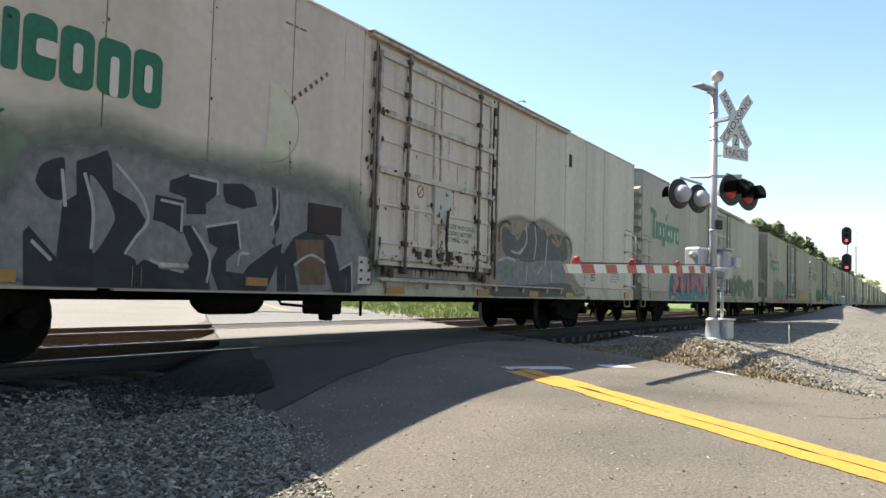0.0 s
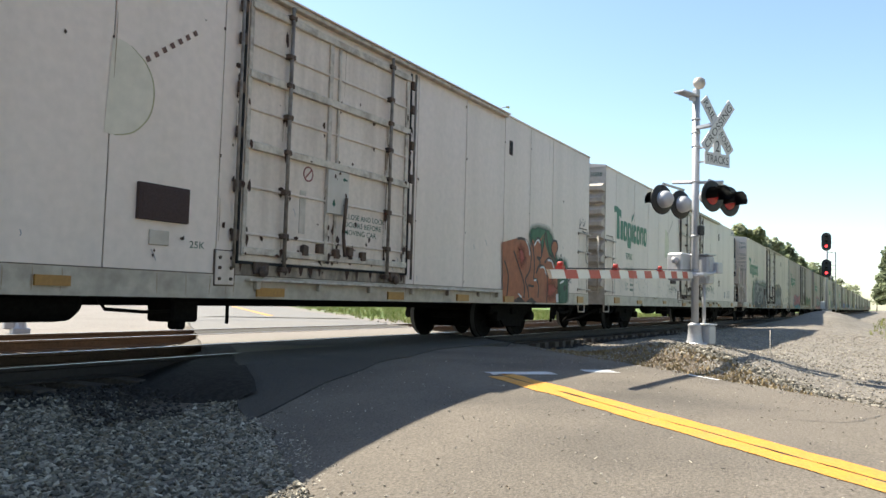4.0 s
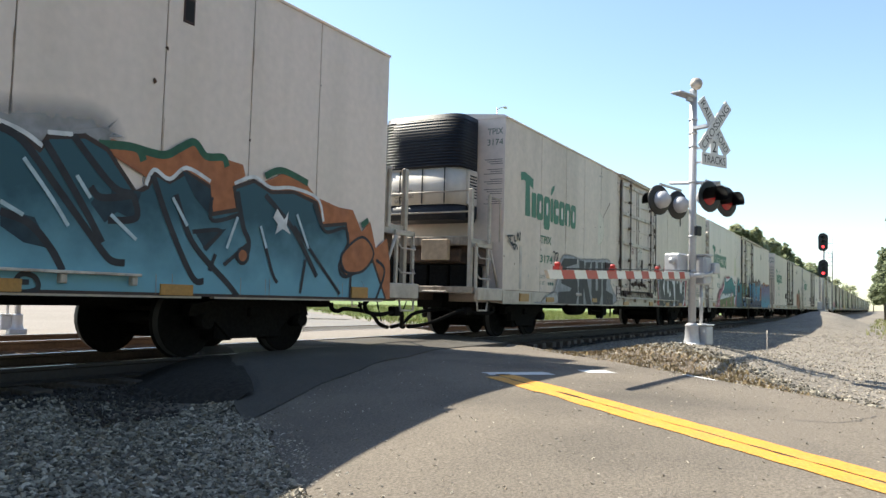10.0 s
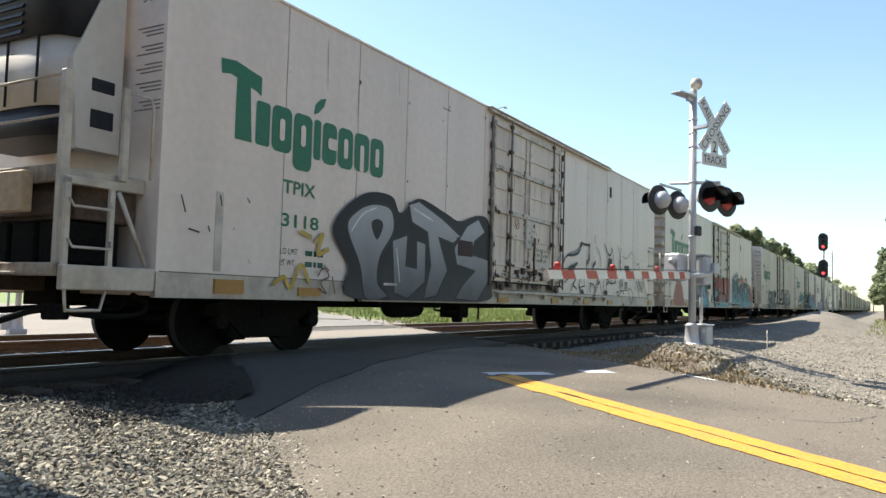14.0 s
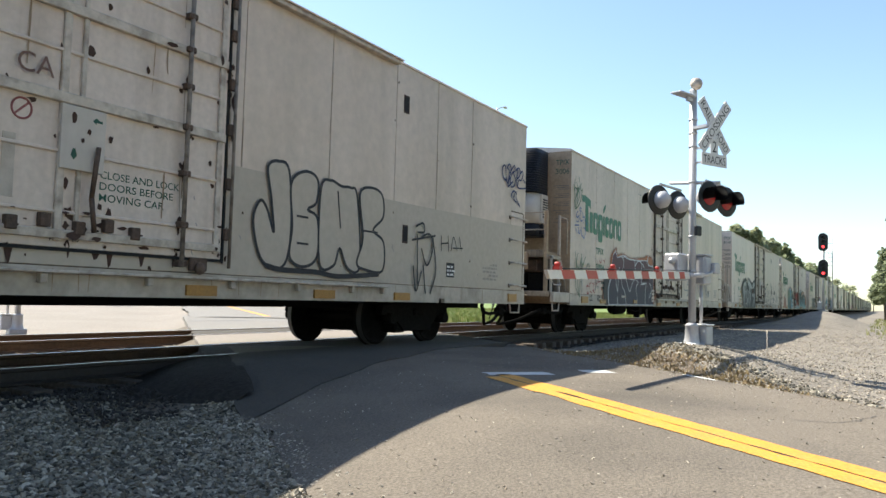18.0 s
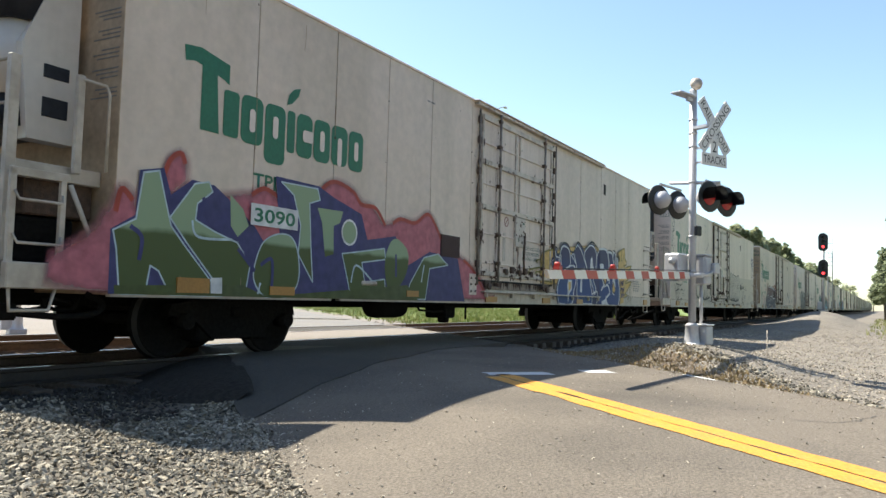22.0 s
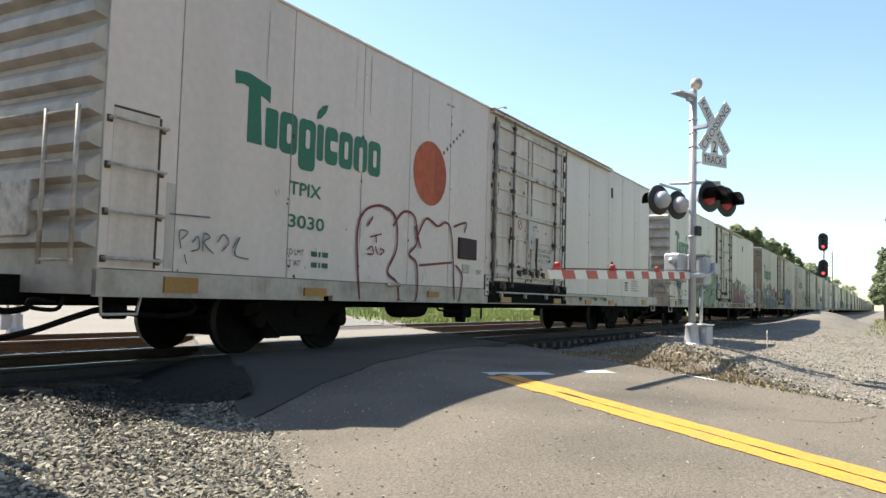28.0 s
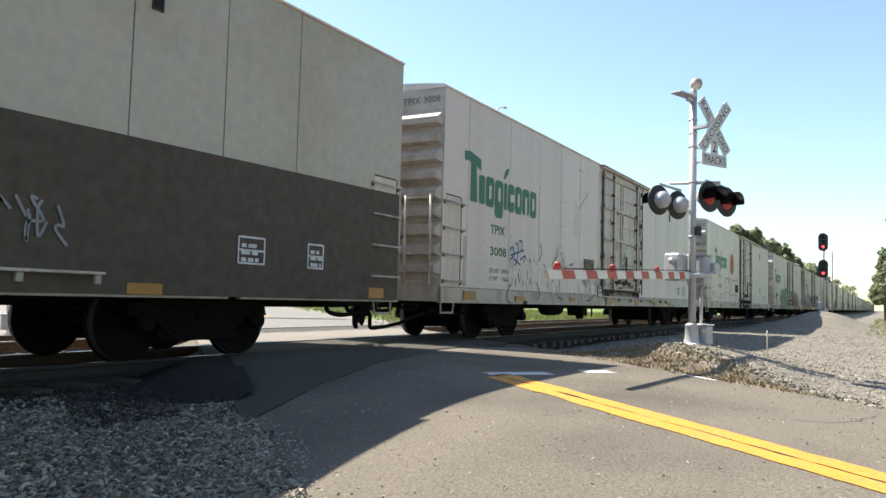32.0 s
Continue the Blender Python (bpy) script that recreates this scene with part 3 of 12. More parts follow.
def crack(points, width, seed):
    """A thin tarred crack in the road, given by (across, along)."""
    rng = random.Random(seed)
    line = smooth_line([Vector(p) for p in points], False, 10)
    line = [c + Vector((rng.gauss(0, 0.012), rng.gauss(0, 0.012))) for c in line]
    bm = bmesh.new()
    prev = None
    for a, b in zip(line, line[1:]):
        n = Vector((-(b - a).y, (b - a).x)).normalized() * width * rng.uniform(0.2, 0.7)
        cur = []
        for e in (a + n, a - n):
            v = ACROSS * e.x + ROAD * e.y
            cur.append(bm.verts.new((v.x, v.y, land(v.x, v.y) + 0.004)))
        if prev:
            bm.faces.new((prev[0], prev[1], cur[1], cur[0]))
        prev = cur
    tagged(finish("crack", bm, M_TAR), "dark crack in the asphalt", "road crack", "cracks in the road", "structure")


for k, (pts, w) in enumerate((([(8.845, -9), (8.84, -5), (8.845, -1), (8.84, 1.0)], 0.014), ([(9.1, -4.2), (9.5, -4.4), (10.0, -4.1)], 0.012), ([(9.9, -1.6), (10.3, -1.8), (11.0, -1.5)], 0.01))):
    crack(pts, w, 70 + k)


def slope(rng):
    while True:
        x, y = rng.uniform(2.5, 6.5), rng.uniform(-3.1, -1.2)
        p = ACROSS.x * x + ACROSS.y * y
        if 5.1 - 0.25 * (y + 2.9) - 0.25 < p < 5.6:
            return x, y


scatter("crumbled_asphalt", 900, slope, 0.02, M_STONED, "black crumbs of asphalt and dark stone", seed=8, sink=0.1, on=lambda x, y: land(x, y) + 0.03)


# ---- the train ----
TRUCK_IN = 2.3                                           # truck to body at an end with a platform
HALF, SILL_Z, FLOOR_Z, EAVE = 1.554, 0.74, 1.03, 4.62
SEAMS = (-7.9, -6.03, -4.43, -3.08, -1.72, -0.22, 4.15, 5.87, 7.55, 8.88, 10.2)
FACE = -HALF - 0.004                                     # where paint lies on the near side


def skin(u, z):
    """How far the sill and the door stand proud of the side."""
    return 0.018 if z < 1.032 else 0.018 if 0.1 < u < 3.87 and 1.2 < z < 4.5 else 0.0


def wall_ink(parent, name, polys, material, label="", lift=0.0):
    """Flat painted shapes on the near side: each a ring of (u, z)."""
    bm = bmesh.new()
    for k, ring in enumerate(polys):
        vs = [bm.verts.new((u, FACE - lift - 0.0003 * (k % 16) - skin(u, z), z)) for u, z in ring]
        try:
            bm.faces.new(vs)
        except ValueError:
            continue
    bmesh.ops.triangulate(bm, faces=bm.faces[:])
    bmesh.ops.recalc_face_normals(bm, faces=bm.faces[:])
    return part(name, bm, material, parent, label)


def rounded(u0, u1, z0, z1, r, n=4):
    out = []
    for cu, cz, a in ((u1 - r, z0 + r, -90), (u1 - r, z1 - r, 0), (u0 + r, z1 - r, 90), (u0 + r, z0 + r, 180)):
        out += [(cu + r * math.cos(radians(a + 90 * k / n)), cz + r * math.sin(radians(a + 90 * k / n))) for k in range(n + 1)]
    return out


def ribbon(points, width, closed=False, steps=5, taper=False):
    """Quads that follow a painted stroke."""
    line = smooth_line([Vector((u, z)) for u, z in points], closed, steps)
    if closed:
        line.append(line[0].copy())
    quads, prev = [], None
    for i, c in enumerate(line):
        w = line[min(i + 1, len(line) - 1)] - line[max(i - 1, 0)]
        if w.length < 1e-6:
            continue
        n = Vector((-w.y, w.x)).normalized() * width / 2
        if taper:
            n *= 0.45 + 0.55 * math.sin(math.pi * (i + 0.5) / len(line))
        cur = (tuple(c + n), tuple(c - n))
        if prev:
            quads.append((prev[0], prev[1], cur[1], cur[0]))
        prev = cur
    return quads


def strokes(parent, name, lines, width, material, label="", lift=0.002, closed=False, taper=False):
    bm = bmesh.new()
    for k, ln in enumerate(lines):
        for q in ribbon(ln, width, closed, taper=taper):
            try:
                bm.faces.new([bm.verts.new((u, FACE - lift - 0.0003 * (k % 5) - skin(u, z), z)) for u, z in q])
            except ValueError:
                pass
    return part(name, bm, material, parent, label)


LETTER_CACHE = {}


def letters_mesh(body, fat=0.0, spacing=1.0):
    key = (body, fat, spacing)
    if key not in LETTER_CACHE:
        cu = bpy.data.curves.new("lettering", "FONT")
        cu.body, cu.size, cu.offset, cu.space_character = body, 1.0, fat, spacing
        cu.resolution_u = 3
        ob = bpy.data.objects.new("lettering", cu)
        LETTER_CACHE[key] = bpy.data.meshes.new_from_object(ob)
        bpy.data.objects.remove(ob)
        bpy.data.curves.remove(cu)
    return LETTER_CACHE[key].copy()


def lettering(parent, name, body, u0, z0, width, height, material, label="", fat=0.0, lift=0.0, place=None, spacing=1.0):
    """Letters that fill a box whose lower left corner is (u0, z0); place turns (u, z) into the parent's space."""
    me = letters_mesh(body, fat, spacing)
    co = np.array([v.co for v in me.vertices])
    lo, hi = co.min(0), co.max(0)
    co = (co - lo) / np.maximum(hi - lo, 1e-6)
    for v, c in zip(me.vertices, co):
        u, z = u0 + c[0] * width, z0 + c[1] * height
        v.co = place(u, z) if place else (u, FACE - lift, z)
    me.materials.clear()
    me.materials.append(material)
    ob = new(name, me)
    ob.parent = parent
    return tagged(ob, label)


def bars(parent, name, u0, z0, width, height, rows, material, label="", seed=0, lift=0.0):
    """Writing too small to read: broken bars."""
    rng, polys = random.Random(seed), []
    for r in range(rows):
        z = z0 + height * (1 - (r + 1) / rows)
        h = 0.55 * height / rows
        u = u0
        while u < u0 + width * rng.uniform(0.8, 1.0):
            w = rng.uniform(0.04, 0.16)
            polys.append([(u, z), (u + w, z), (u + w, z + h), (u, z + h)])
            u += w + 0.03
    return wall_ink(parent, name, polys, material, label, lift)


def logo(car, u0, z0=2.68, k=1.0, lift=0.0005):
    """The owner's green mark as plain shapes: a capped post, rounded blocks and a leaf."""
    def at(ring):
        return [(u0 + u * k, z0 + z * k) for u, z in ring]
    cap = [(-0.0, 0.92), (0.02, 0.74), (0.16, 0.77), (0.4, 0.72), (0.62, 0.66), (0.7, 0.62), (0.7, 0.86), (0.5, 0.9), (0.25, 0.95)]
    polys = [at(cap), at([(0.27, 0.0), (0.56, 0.0), (0.5, 0.75), (0.27, 0.78)])]
    slots = []
    x = 0.62
    for w, a, b, slot in ((0.29, 0.0, 0.56, 0), (0.42, -0.02, 0.58, 1), (0.42, -0.2, 0.57, 1), (0.19, 0.0, 0.56, 0), (0.36, -0.02, 0.57, 3), (0.39, -0.02, 0.57, 1), (0.41, 0.0, 0.57, 2), (0.39, -0.02, 0.57, 1)):
        u, v = x, x + w - 0.035
        polys.append(at(rounded(u, v, a, b, 0.1 if slot else 0.05)))
        m = (u + v) / 2
        if slot == 1:
            slots.append(at(rounded(m - 0.05, m + 0.05, 0.13, 0.42, 0.045)))
        elif slot == 2:
            slots.append(at(rounded(m - 0.05, m + 0.05, -0.01, 0.4, 0.045)))
        elif slot == 3:
            slots.append(at(rounded(m - 0.04, v + 0.01, 0.2, 0.36, 0.045)))
        x += w
    wall_ink(car, "logo_slot", slots, M_PAINT, lift=lift + 0.008)
    polys.append(at([(1.73, 0.62), (1.83, 0.66), (1.95, 0.78), (1.99, 0.9), (1.86, 0.86), (1.76, 0.76)]))
    return wall_ink(car, "logo", polys, M_GREEN, "green painted mark of rounded blocks with a leaf", lift)


def axle_set():
    bm = bmesh.new()
    tube(bm, (0, -0.7, 0), (0, 0.7, 0), 0.075, n=12)
    for s in (-1, 1):
        lathe(bm, [(0.0, 0.77 * s), (0.09, 0.79 * s), (0.11, 0.76 * s), (0.16, 0.735 * s), (0.36, 0.72 * s), (0.40, 0.795 * s), (0.455, 0.795 * s), (0.457, 0.70 * s), (0.485, 0.69 * s), (0.48, 0.665 * s), (0.38, 0.665 * s), (0.15, 0.69 * s), (0.075, 0.68 * s)], (0, 0, 0), "y", 28)
        for f in bm.faces:
            c = f.calc_center_median()
            if abs(math.hypot(c.x, c.z) - 0.456) < 0.004:
                f.material_index = 1
    bmesh.ops.recalc_face_normals(bm, faces=bm.faces[:])
    return bm


AXLE_MESH = []
LITE = [False]                                            # far cars carry fewer small fittings


def truck(car, u):
    """A two-axle truck: bolster, side frames, springs, axles."""
    t = part("truck", boxes((-0.2, 0.2, -0.95, 0.95, 0.45, 0.72), (-0.12, 0.12, -1.1, 1.1, 0.5, 0.64), bevel=0.02), M_BLACK, car, "black cast-steel truck")
    t.location = (u, 0, 0)
    for s in (-1, 1):
        bm = bmesh.new()
        y0, y1 = (0.93, 1.06) if s > 0 else (-1.06, -0.93)
        top = [(-1.12, 0.52), (-1.08, 0.66), (-0.7, 0.72), (0.7, 0.72), (1.08, 0.66), (1.12, 0.52), (0.75, 0.5), (0.42, 0.24), (-0.42, 0.24), (-0.75, 0.5)]
        a = [bm.verts.new((x, y0, z)) for x, z in top]
        b = [bm.verts.new((x, y1, z)) for x, z in top]
        bm.faces.new(a), bm.faces.new(b[::-1])
        for k in range(len(top)):
            bm.faces.new((a[k], b[k], b[(k + 1) % len(top)], a[(k + 1) % len(top)]))
        bmesh.ops.triangulate(bm, faces=[f for f in bm.faces if len(f.verts) > 4])
        bmesh.ops.recalc_face_normals(bm, faces=bm.faces[:])
        for x in (-0.889, 0.889):
            tube(bm, (x, s * 0.95, 0.457), (x, s * 1.16, 0.457), 0.1, n=14)
        for x in (-0.16, 0, 0.16):
            lathe(bm, [(0.065, 0.28 + 0.03 * k) if k % 2 else (0.05, 0.28 + 0.03 * k) for k in range(8)], (x, s * 1.0, 0), "z", 8)
        part("side_frame", bm, M_BLACK, t)
    if not LITE[0]:
        part("brake_rigging", boxes((-0.62, -0.3, -1.02, 1.02, 0.2, 0.62), (0.3, 0.62, -1.02, 1.02, 0.2, 0.62), (-0.3, 0.3, -1.02, 1.02, 0.22, 0.46), (-1.05, 1.05, -0.6, 0.6, 0.56, 0.82), bevel=0.03), M_BLACK, t)
    for x in (-0.889, 0.889):
        if not AXLE_MESH:
            ax = part("wheelset", axle_set(), [M_BLACK, M_TREAD], t, "steel wheels with worn bright treads on an axle")
            AXLE_MESH.append(ax.data)
        else:
            ax = new("wheelset", AXLE_MESH[0])
            ax.parent = t
            tagged(ax, "steel wheels with worn bright treads on an axle")
        ax.location = (x, 0, 0.457)
    return t


def ladder(car, u0, u1, z0, z1, rungs, y=-HALF - 0.08, name="ladder"):
    """Side ladder: bolted rungs over a shallow recess, its shaded edge painted dark."""
    L = part(name, boxes((u0 - 0.01, u1, -HALF - 0.004, -HALF + 0.002, z0 - 0.02, z1 + 0.06)), M_DOOR, car, "bolted steel rungs over a shallow recess")
    part("recess_edge", boxes((u1 + 0.002, u1 + 0.03, -HALF - 0.006, -HALF + 0.002, z0 - 0.02, z1 + 0.06)), M_RUST, L)
    part("recess_edge", boxes((u0 - 0.01, u1, -HALF - 0.007, -HALF + 0.001, z1 + 0.062, z1 + 0.085)), M_RUST, L)
    for k in range(rungs):
        z = z0 + 0.06 + (z1 - z0 - 0.12) * k / (rungs - 1)
        bm = tubes(((u0 - 0.07, y, z), (u1 + 0.06, y, z)), r=0.016)
        for u in (u0 - 0.06, u1 + 0.05):
            tube(bm, (u, y - 0.012, z), (u, -HALF, z), 0.02, n=8)
        part("rung", bm, M_BAR, L)
        if not LITE[0]:
            for u in (u0 - 0.06, u1 + 0.05):
                part("rung_foot", boxes((u - 0.035, u + 0.035, -HALF - 0.012, -HALF + 0.001, z - 0.045, z + 0.03), bevel=0.004), M_RUST, L)
    return L


def unit_shell(bm, d0, prof, z0, z1, u_of, inset=0.0, top_in=0.0):
    """A bulging shell from z0 to z1 round the unit's plan."""
    lo = [bm.verts.new((u_of(max(0.02, d - inset)), y * (1 - inset), z0)) for d, y in prof]
    hi = [bm.verts.new((u_of(max(0.02, d - inset - top_in)), y * (1 - inset - top_in * 0.5), z1)) for d, y in prof]
    for k in range(len(prof) - 1):
        bm.faces.new((lo[k], lo[k + 1], hi[k + 1], hi[k])).smooth = True
    bm.faces.new(lo[::-1]), bm.faces.new(hi)


def refrigeration_unit(car, u_of, sleek, sgn):
    prof = []
    for k in range(25):
        a = math.pi * k / 24
        c, s = math.cos(a), math.sin(a)
        prof.append((0.12 + 0.78 * abs(s) ** 0.26, 0.97 * (abs(c) ** 0.5) * (1 if c < 0 else -1) * -1))
    prof.sort(key=lambda q: q[1])
    bm = bmesh.new()
    unit_shell(bm, 0, prof, 2.74, 3.5, u_of, 0.035)
    bmesh.ops.recalc_face_normals(bm, faces=bm.faces[:])
    unit = part("refrigeration_unit", bm, M_UNIT, car, "white refrigeration unit with a black slatted top")
    bm = bmesh.new()
    unit_shell(bm, 0, prof, 2.42, 2.738, u_of, 0.05)
    bmesh.ops.recalc_face_normals(bm, faces=bm.faces[:])
    part("unit_base", bm, M_GRILLE, unit)
    bm = bmesh.new()
    unit_shell(bm, 0, prof, 3.49, 4.6, u_of, 0.0, 0.03)
    bmesh.ops.recalc_face_normals(bm, faces=bm.faces[:])
    part("grille", bm, M_GRILLE, unit, "black louvred upper cover")
    # slats across the grille
    ns = 4 if LITE[0] else 10 if sleek else 17
    for k in range(ns):
        z = 3.53 + (0.98 if sleek else 1.03) * k / ns
        sub = [q for q in prof if (q[1] > -0.45 if sleek else True)]
        f = (z - 3.5) / 1.1 * 0.03 - 0.02
        bm = bmesh.new()
        h = 0.05 if sleek else 0.038
        lo = [bm.verts.new((u_of(max(0.02, d - 0.02 - f) + 0.028), y * (1 - 0.02 - f * 0.5) * 1.02, z)) for d, y in sub]
        hi = [bm.verts.new((u_of(max(0.02, d - 0.02 - f) + 0.004), y * (1 - 0.02 - f * 0.5) * 1.004, z + h)) for d, y in sub]
        lo2 = [bm.verts.new((u_of(max(0.02, d - 0.02 - f) - 0.01), y * (1 - 0.02 - f * 0.5) * 0.99, z)) for d, y in sub]
        for i in range(len(sub) - 1):
            bm.faces.new((lo[i], lo[i + 1], hi[i + 1], hi[i]))
            bm.faces.new((lo2[i], lo2[i + 1], lo[i + 1], lo[i]))
        bmesh.ops.recalc_face_normals(bm, faces=bm.faces[:])
        part("slat", bm, M_GRILLE, unit)
    # seams, side louvres and a control panel
    for y in (-0.62, -0.1, 0.45) if not LITE[0] else ():
        d = min(prof, key=lambda q: abs(q[1] - y))[0]
        a, b = sorted((u_of(d + 0.004), u_of(d - 0.02)))
        part("seam", boxes((a, b, y - 0.008, y + 0.008, 2.76, 3.48)), M_DARK, unit)
    if not (sleek or LITE[0]):
        for k, (word, w) in enumerate((("SATELLITE", 0.42), ("CONTROLLED", 0.46), ("UNIT", 0.2))):
            lettering(unit, "lettering", word, 0.0, 2.98 - 0.1 * k, w, 0.065, M_SIGNBLACK, "small black letters", place=lambda a, b: (u_of(0.905), sgn * (a - 0.55), b))
    y = -0.985
    if sleek:
        bm = bmesh.new()
        ring = [(0.1, 2.3), (0.62, 2.3), (0.72, 3.25), (0.3, 4.25), (0.1, 4.35)]
        vs = [bm.verts.new((u_of(d), y, z)) for d, z in ring]
        ws = [bm.verts.new((u_of(d), y + 0.2, z)) for d, z in ring]
        bm.faces.new(vs), bm.faces.new(ws[::-1])
        for k in range(5):
            bm.faces.new((vs[k], ws[k], ws[(k + 1) % 5], vs[(k + 1) % 5]))
        bmesh.ops.triangulate(bm, faces=[f for f in bm.faces if len(f.verts) > 4])
        bmesh.ops.recalc_face_normals(bm, faces=bm.faces[:])
        part("side_cover", bm, M_UNIT, unit, "smooth white side cover")
        for z, h in ((2.95, 0.14), (2.55, 0.2)):
            a, b = sorted((u_of(0.2), u_of(0.48)))
            part("control_panel", boxes((a, b, y - 0.012, y + 0.01, z, z + h), bevel=0.004), M_GRILLE, unit)
    else:
        a, b = sorted((u_of(0.14), u_of(0.5)))
        part("side_panel", boxes((a - 0.02, b + 0.02, y - 0.006, y + 0.25, 2.76, 3.48), bevel=0.01), M_UNIT, unit)
        for k in range(0 if LITE[0] else 8):
            part("louvre", boxes((a + 0.03, b - 0.03, y - 0.016, y, 2.9 + 0.062 * k, 2.93 + 0.062 * k), bevel=0.003), M_GRILLE, unit)
        part("control_panel", boxes((a + 0.02, b - 0.02, y - 0.02, y + 0.2, 2.48, 2.74), bevel=0.006), M_GRILLE, unit)
    return unit


def platform(car, u0, sgn, sleek, tint):
    """The open end: decks, posts, rails, tank and refrigeration unit; d runs outwards from the body."""
    def u_of(d):
        return u0 + sgn * d

    def bx(d0, d1, y0, y1, z0, z1):
        a, b = sorted((u_of(d0), u_of(d1)))
        return (a, b, y0, y1, z0, z1)
    P = part("platform", boxes(bx(0, 1.08, -1.45, 1.45, 0.98, 1.04), bx(0, 0.95, -1.3, 1.3, 1.95, 2.0), bevel=0.008), M_SILLRUST, car, "steel end platform with railings")
    for s in (-1, 1):
        y0, y1 = sorted((s * 1.46, s * 1.56))
        part("sill_extension", boxes(bx(0.002, 1.08, y0, y1, 0.80, 1.045), bevel=0.012), M_SILL, P)
        y0, y1 = sorted((s * 1.26, s * 1.34))
        part("post", boxes(bx(0.92, 1.02, y0, y1, 1.04, 3.0), bevel=0.008), M_SILL if tint is None else tint, P)
        part("upper_beam", boxes(bx(0.0, 0.95, *sorted((s * 1.24, s * 1.32)), 1.86, 2.02), bevel=0.01), M_SILL if tint is None else tint, P)
        y = s * 1.48
        part("stair_post", boxes(bx(0.48, 0.54, *sorted((y, y - s * 0.05)), 1.04, 1.9), bevel=0.006), M_SILL, P)
        part("stair_post", boxes(bx(0.98, 1.04, *sorted((y, y - s * 0.05)), 1.04, 1.9), bevel=0.006), M_SILL, P)
        part("stair_top", boxes(bx(0.45, 1.04, *sorted((y, y - s * 0.05)), 1.84, 1.92), bevel=0.006), M_SILL, P)
        part("brace", tubes(((u_of(0.45), y, 1.82), (u_of(0.08), y, 1.08)), r=0.025), M_SILL, P)
        for z in (1.22, 1.62) if not LITE[0] else ():
            bm = bmesh.new()
            pipe(bm, [(u_of(1.0), y - s * 0.0, z + 0.08), (u_of(0.98), y + s * 0.05, z), (u_of(0.55), y + s * 0.05, z), (u_of(0.52), y, z + 0.08)], 0.014)
            part("rung", bm, M_SILL, P)
        part("grab_post", boxes(bx(0.3, 0.38, *sorted((s * 1.42, s * 1.36)), 1.95, 2.95), bevel=0.008), M_SILL, P)
        bm = bmesh.new()
        pipe(bm, [(u_of(0.34), s * 1.45, 2.9), (u_of(0.12), s * 1.5, 2.88), (u_of(0.08), s * 1.5, 2.8), (u_of(0.08), s * 1.5, 2.0)], 0.016)
        part("grab_rail", bm, M_SILL, P)
        # stirrup step below the sill
        bm = bmesh.new()
        pipe(bm, [(u_of(1.02), s * 1.5, 0.82), (u_of(1.0), s * 1.5, 0.60), (u_of(0.62), s * 1.5, 0.60), (u_of(0.56), s * 1.5, 0.82)], 0.018)
        part("step", bm, M_SILL, P)
    for z in (2.55, 2.97):
        part("rail", tubes(((u_of(0.97), -1.3, z), (u_of(0.97), 1.3, z)), r=0.017), M_SILL, P)
    part("end_beam", boxes(bx(1.04, 1.14, -1.45, 1.45, 0.93, 1.06), bevel=0.01), M_SILLRUST, P)
    part("front_beam", boxes(bx(0.9, 0.98, -1.24, 1.24, 1.88, 2.06), bevel=0.01), M_SILLRUST, P)
    part("equipment_box", boxes(bx(0.98, 1.1, -0.85, -0.25, 1.58, 2.0), bevel=0.012), M_WOODY, P, "brown equipment box")
    part("handhold", boxes(bx(1.14, 1.2, -0.9, -0.35, 0.94, 0.97), bevel=0.006), M_BAR, P)
    for k in range(1 if LITE[0] else 5):
        part("battery_box", boxes(bx(0.2, 0.85, -1.2 + 0.48 * k, -0.78 + 0.48 * k, 1.05, 1.5), bevel=0.02), M_BLACK, P)
    # blocks added to keep the space below the unit dark
    part("machinery", boxes(bx(0.02, 0.75, -1.22, 1.22, 1.52, 1.94), bx(0.75, 0.86, -1.0, 0.2, 1.56, 1.82), bevel=0.015), M_RUST, P, "rusty dark block added under the unit")
    refrigeration_unit(car, u_of, sleek, sgn)


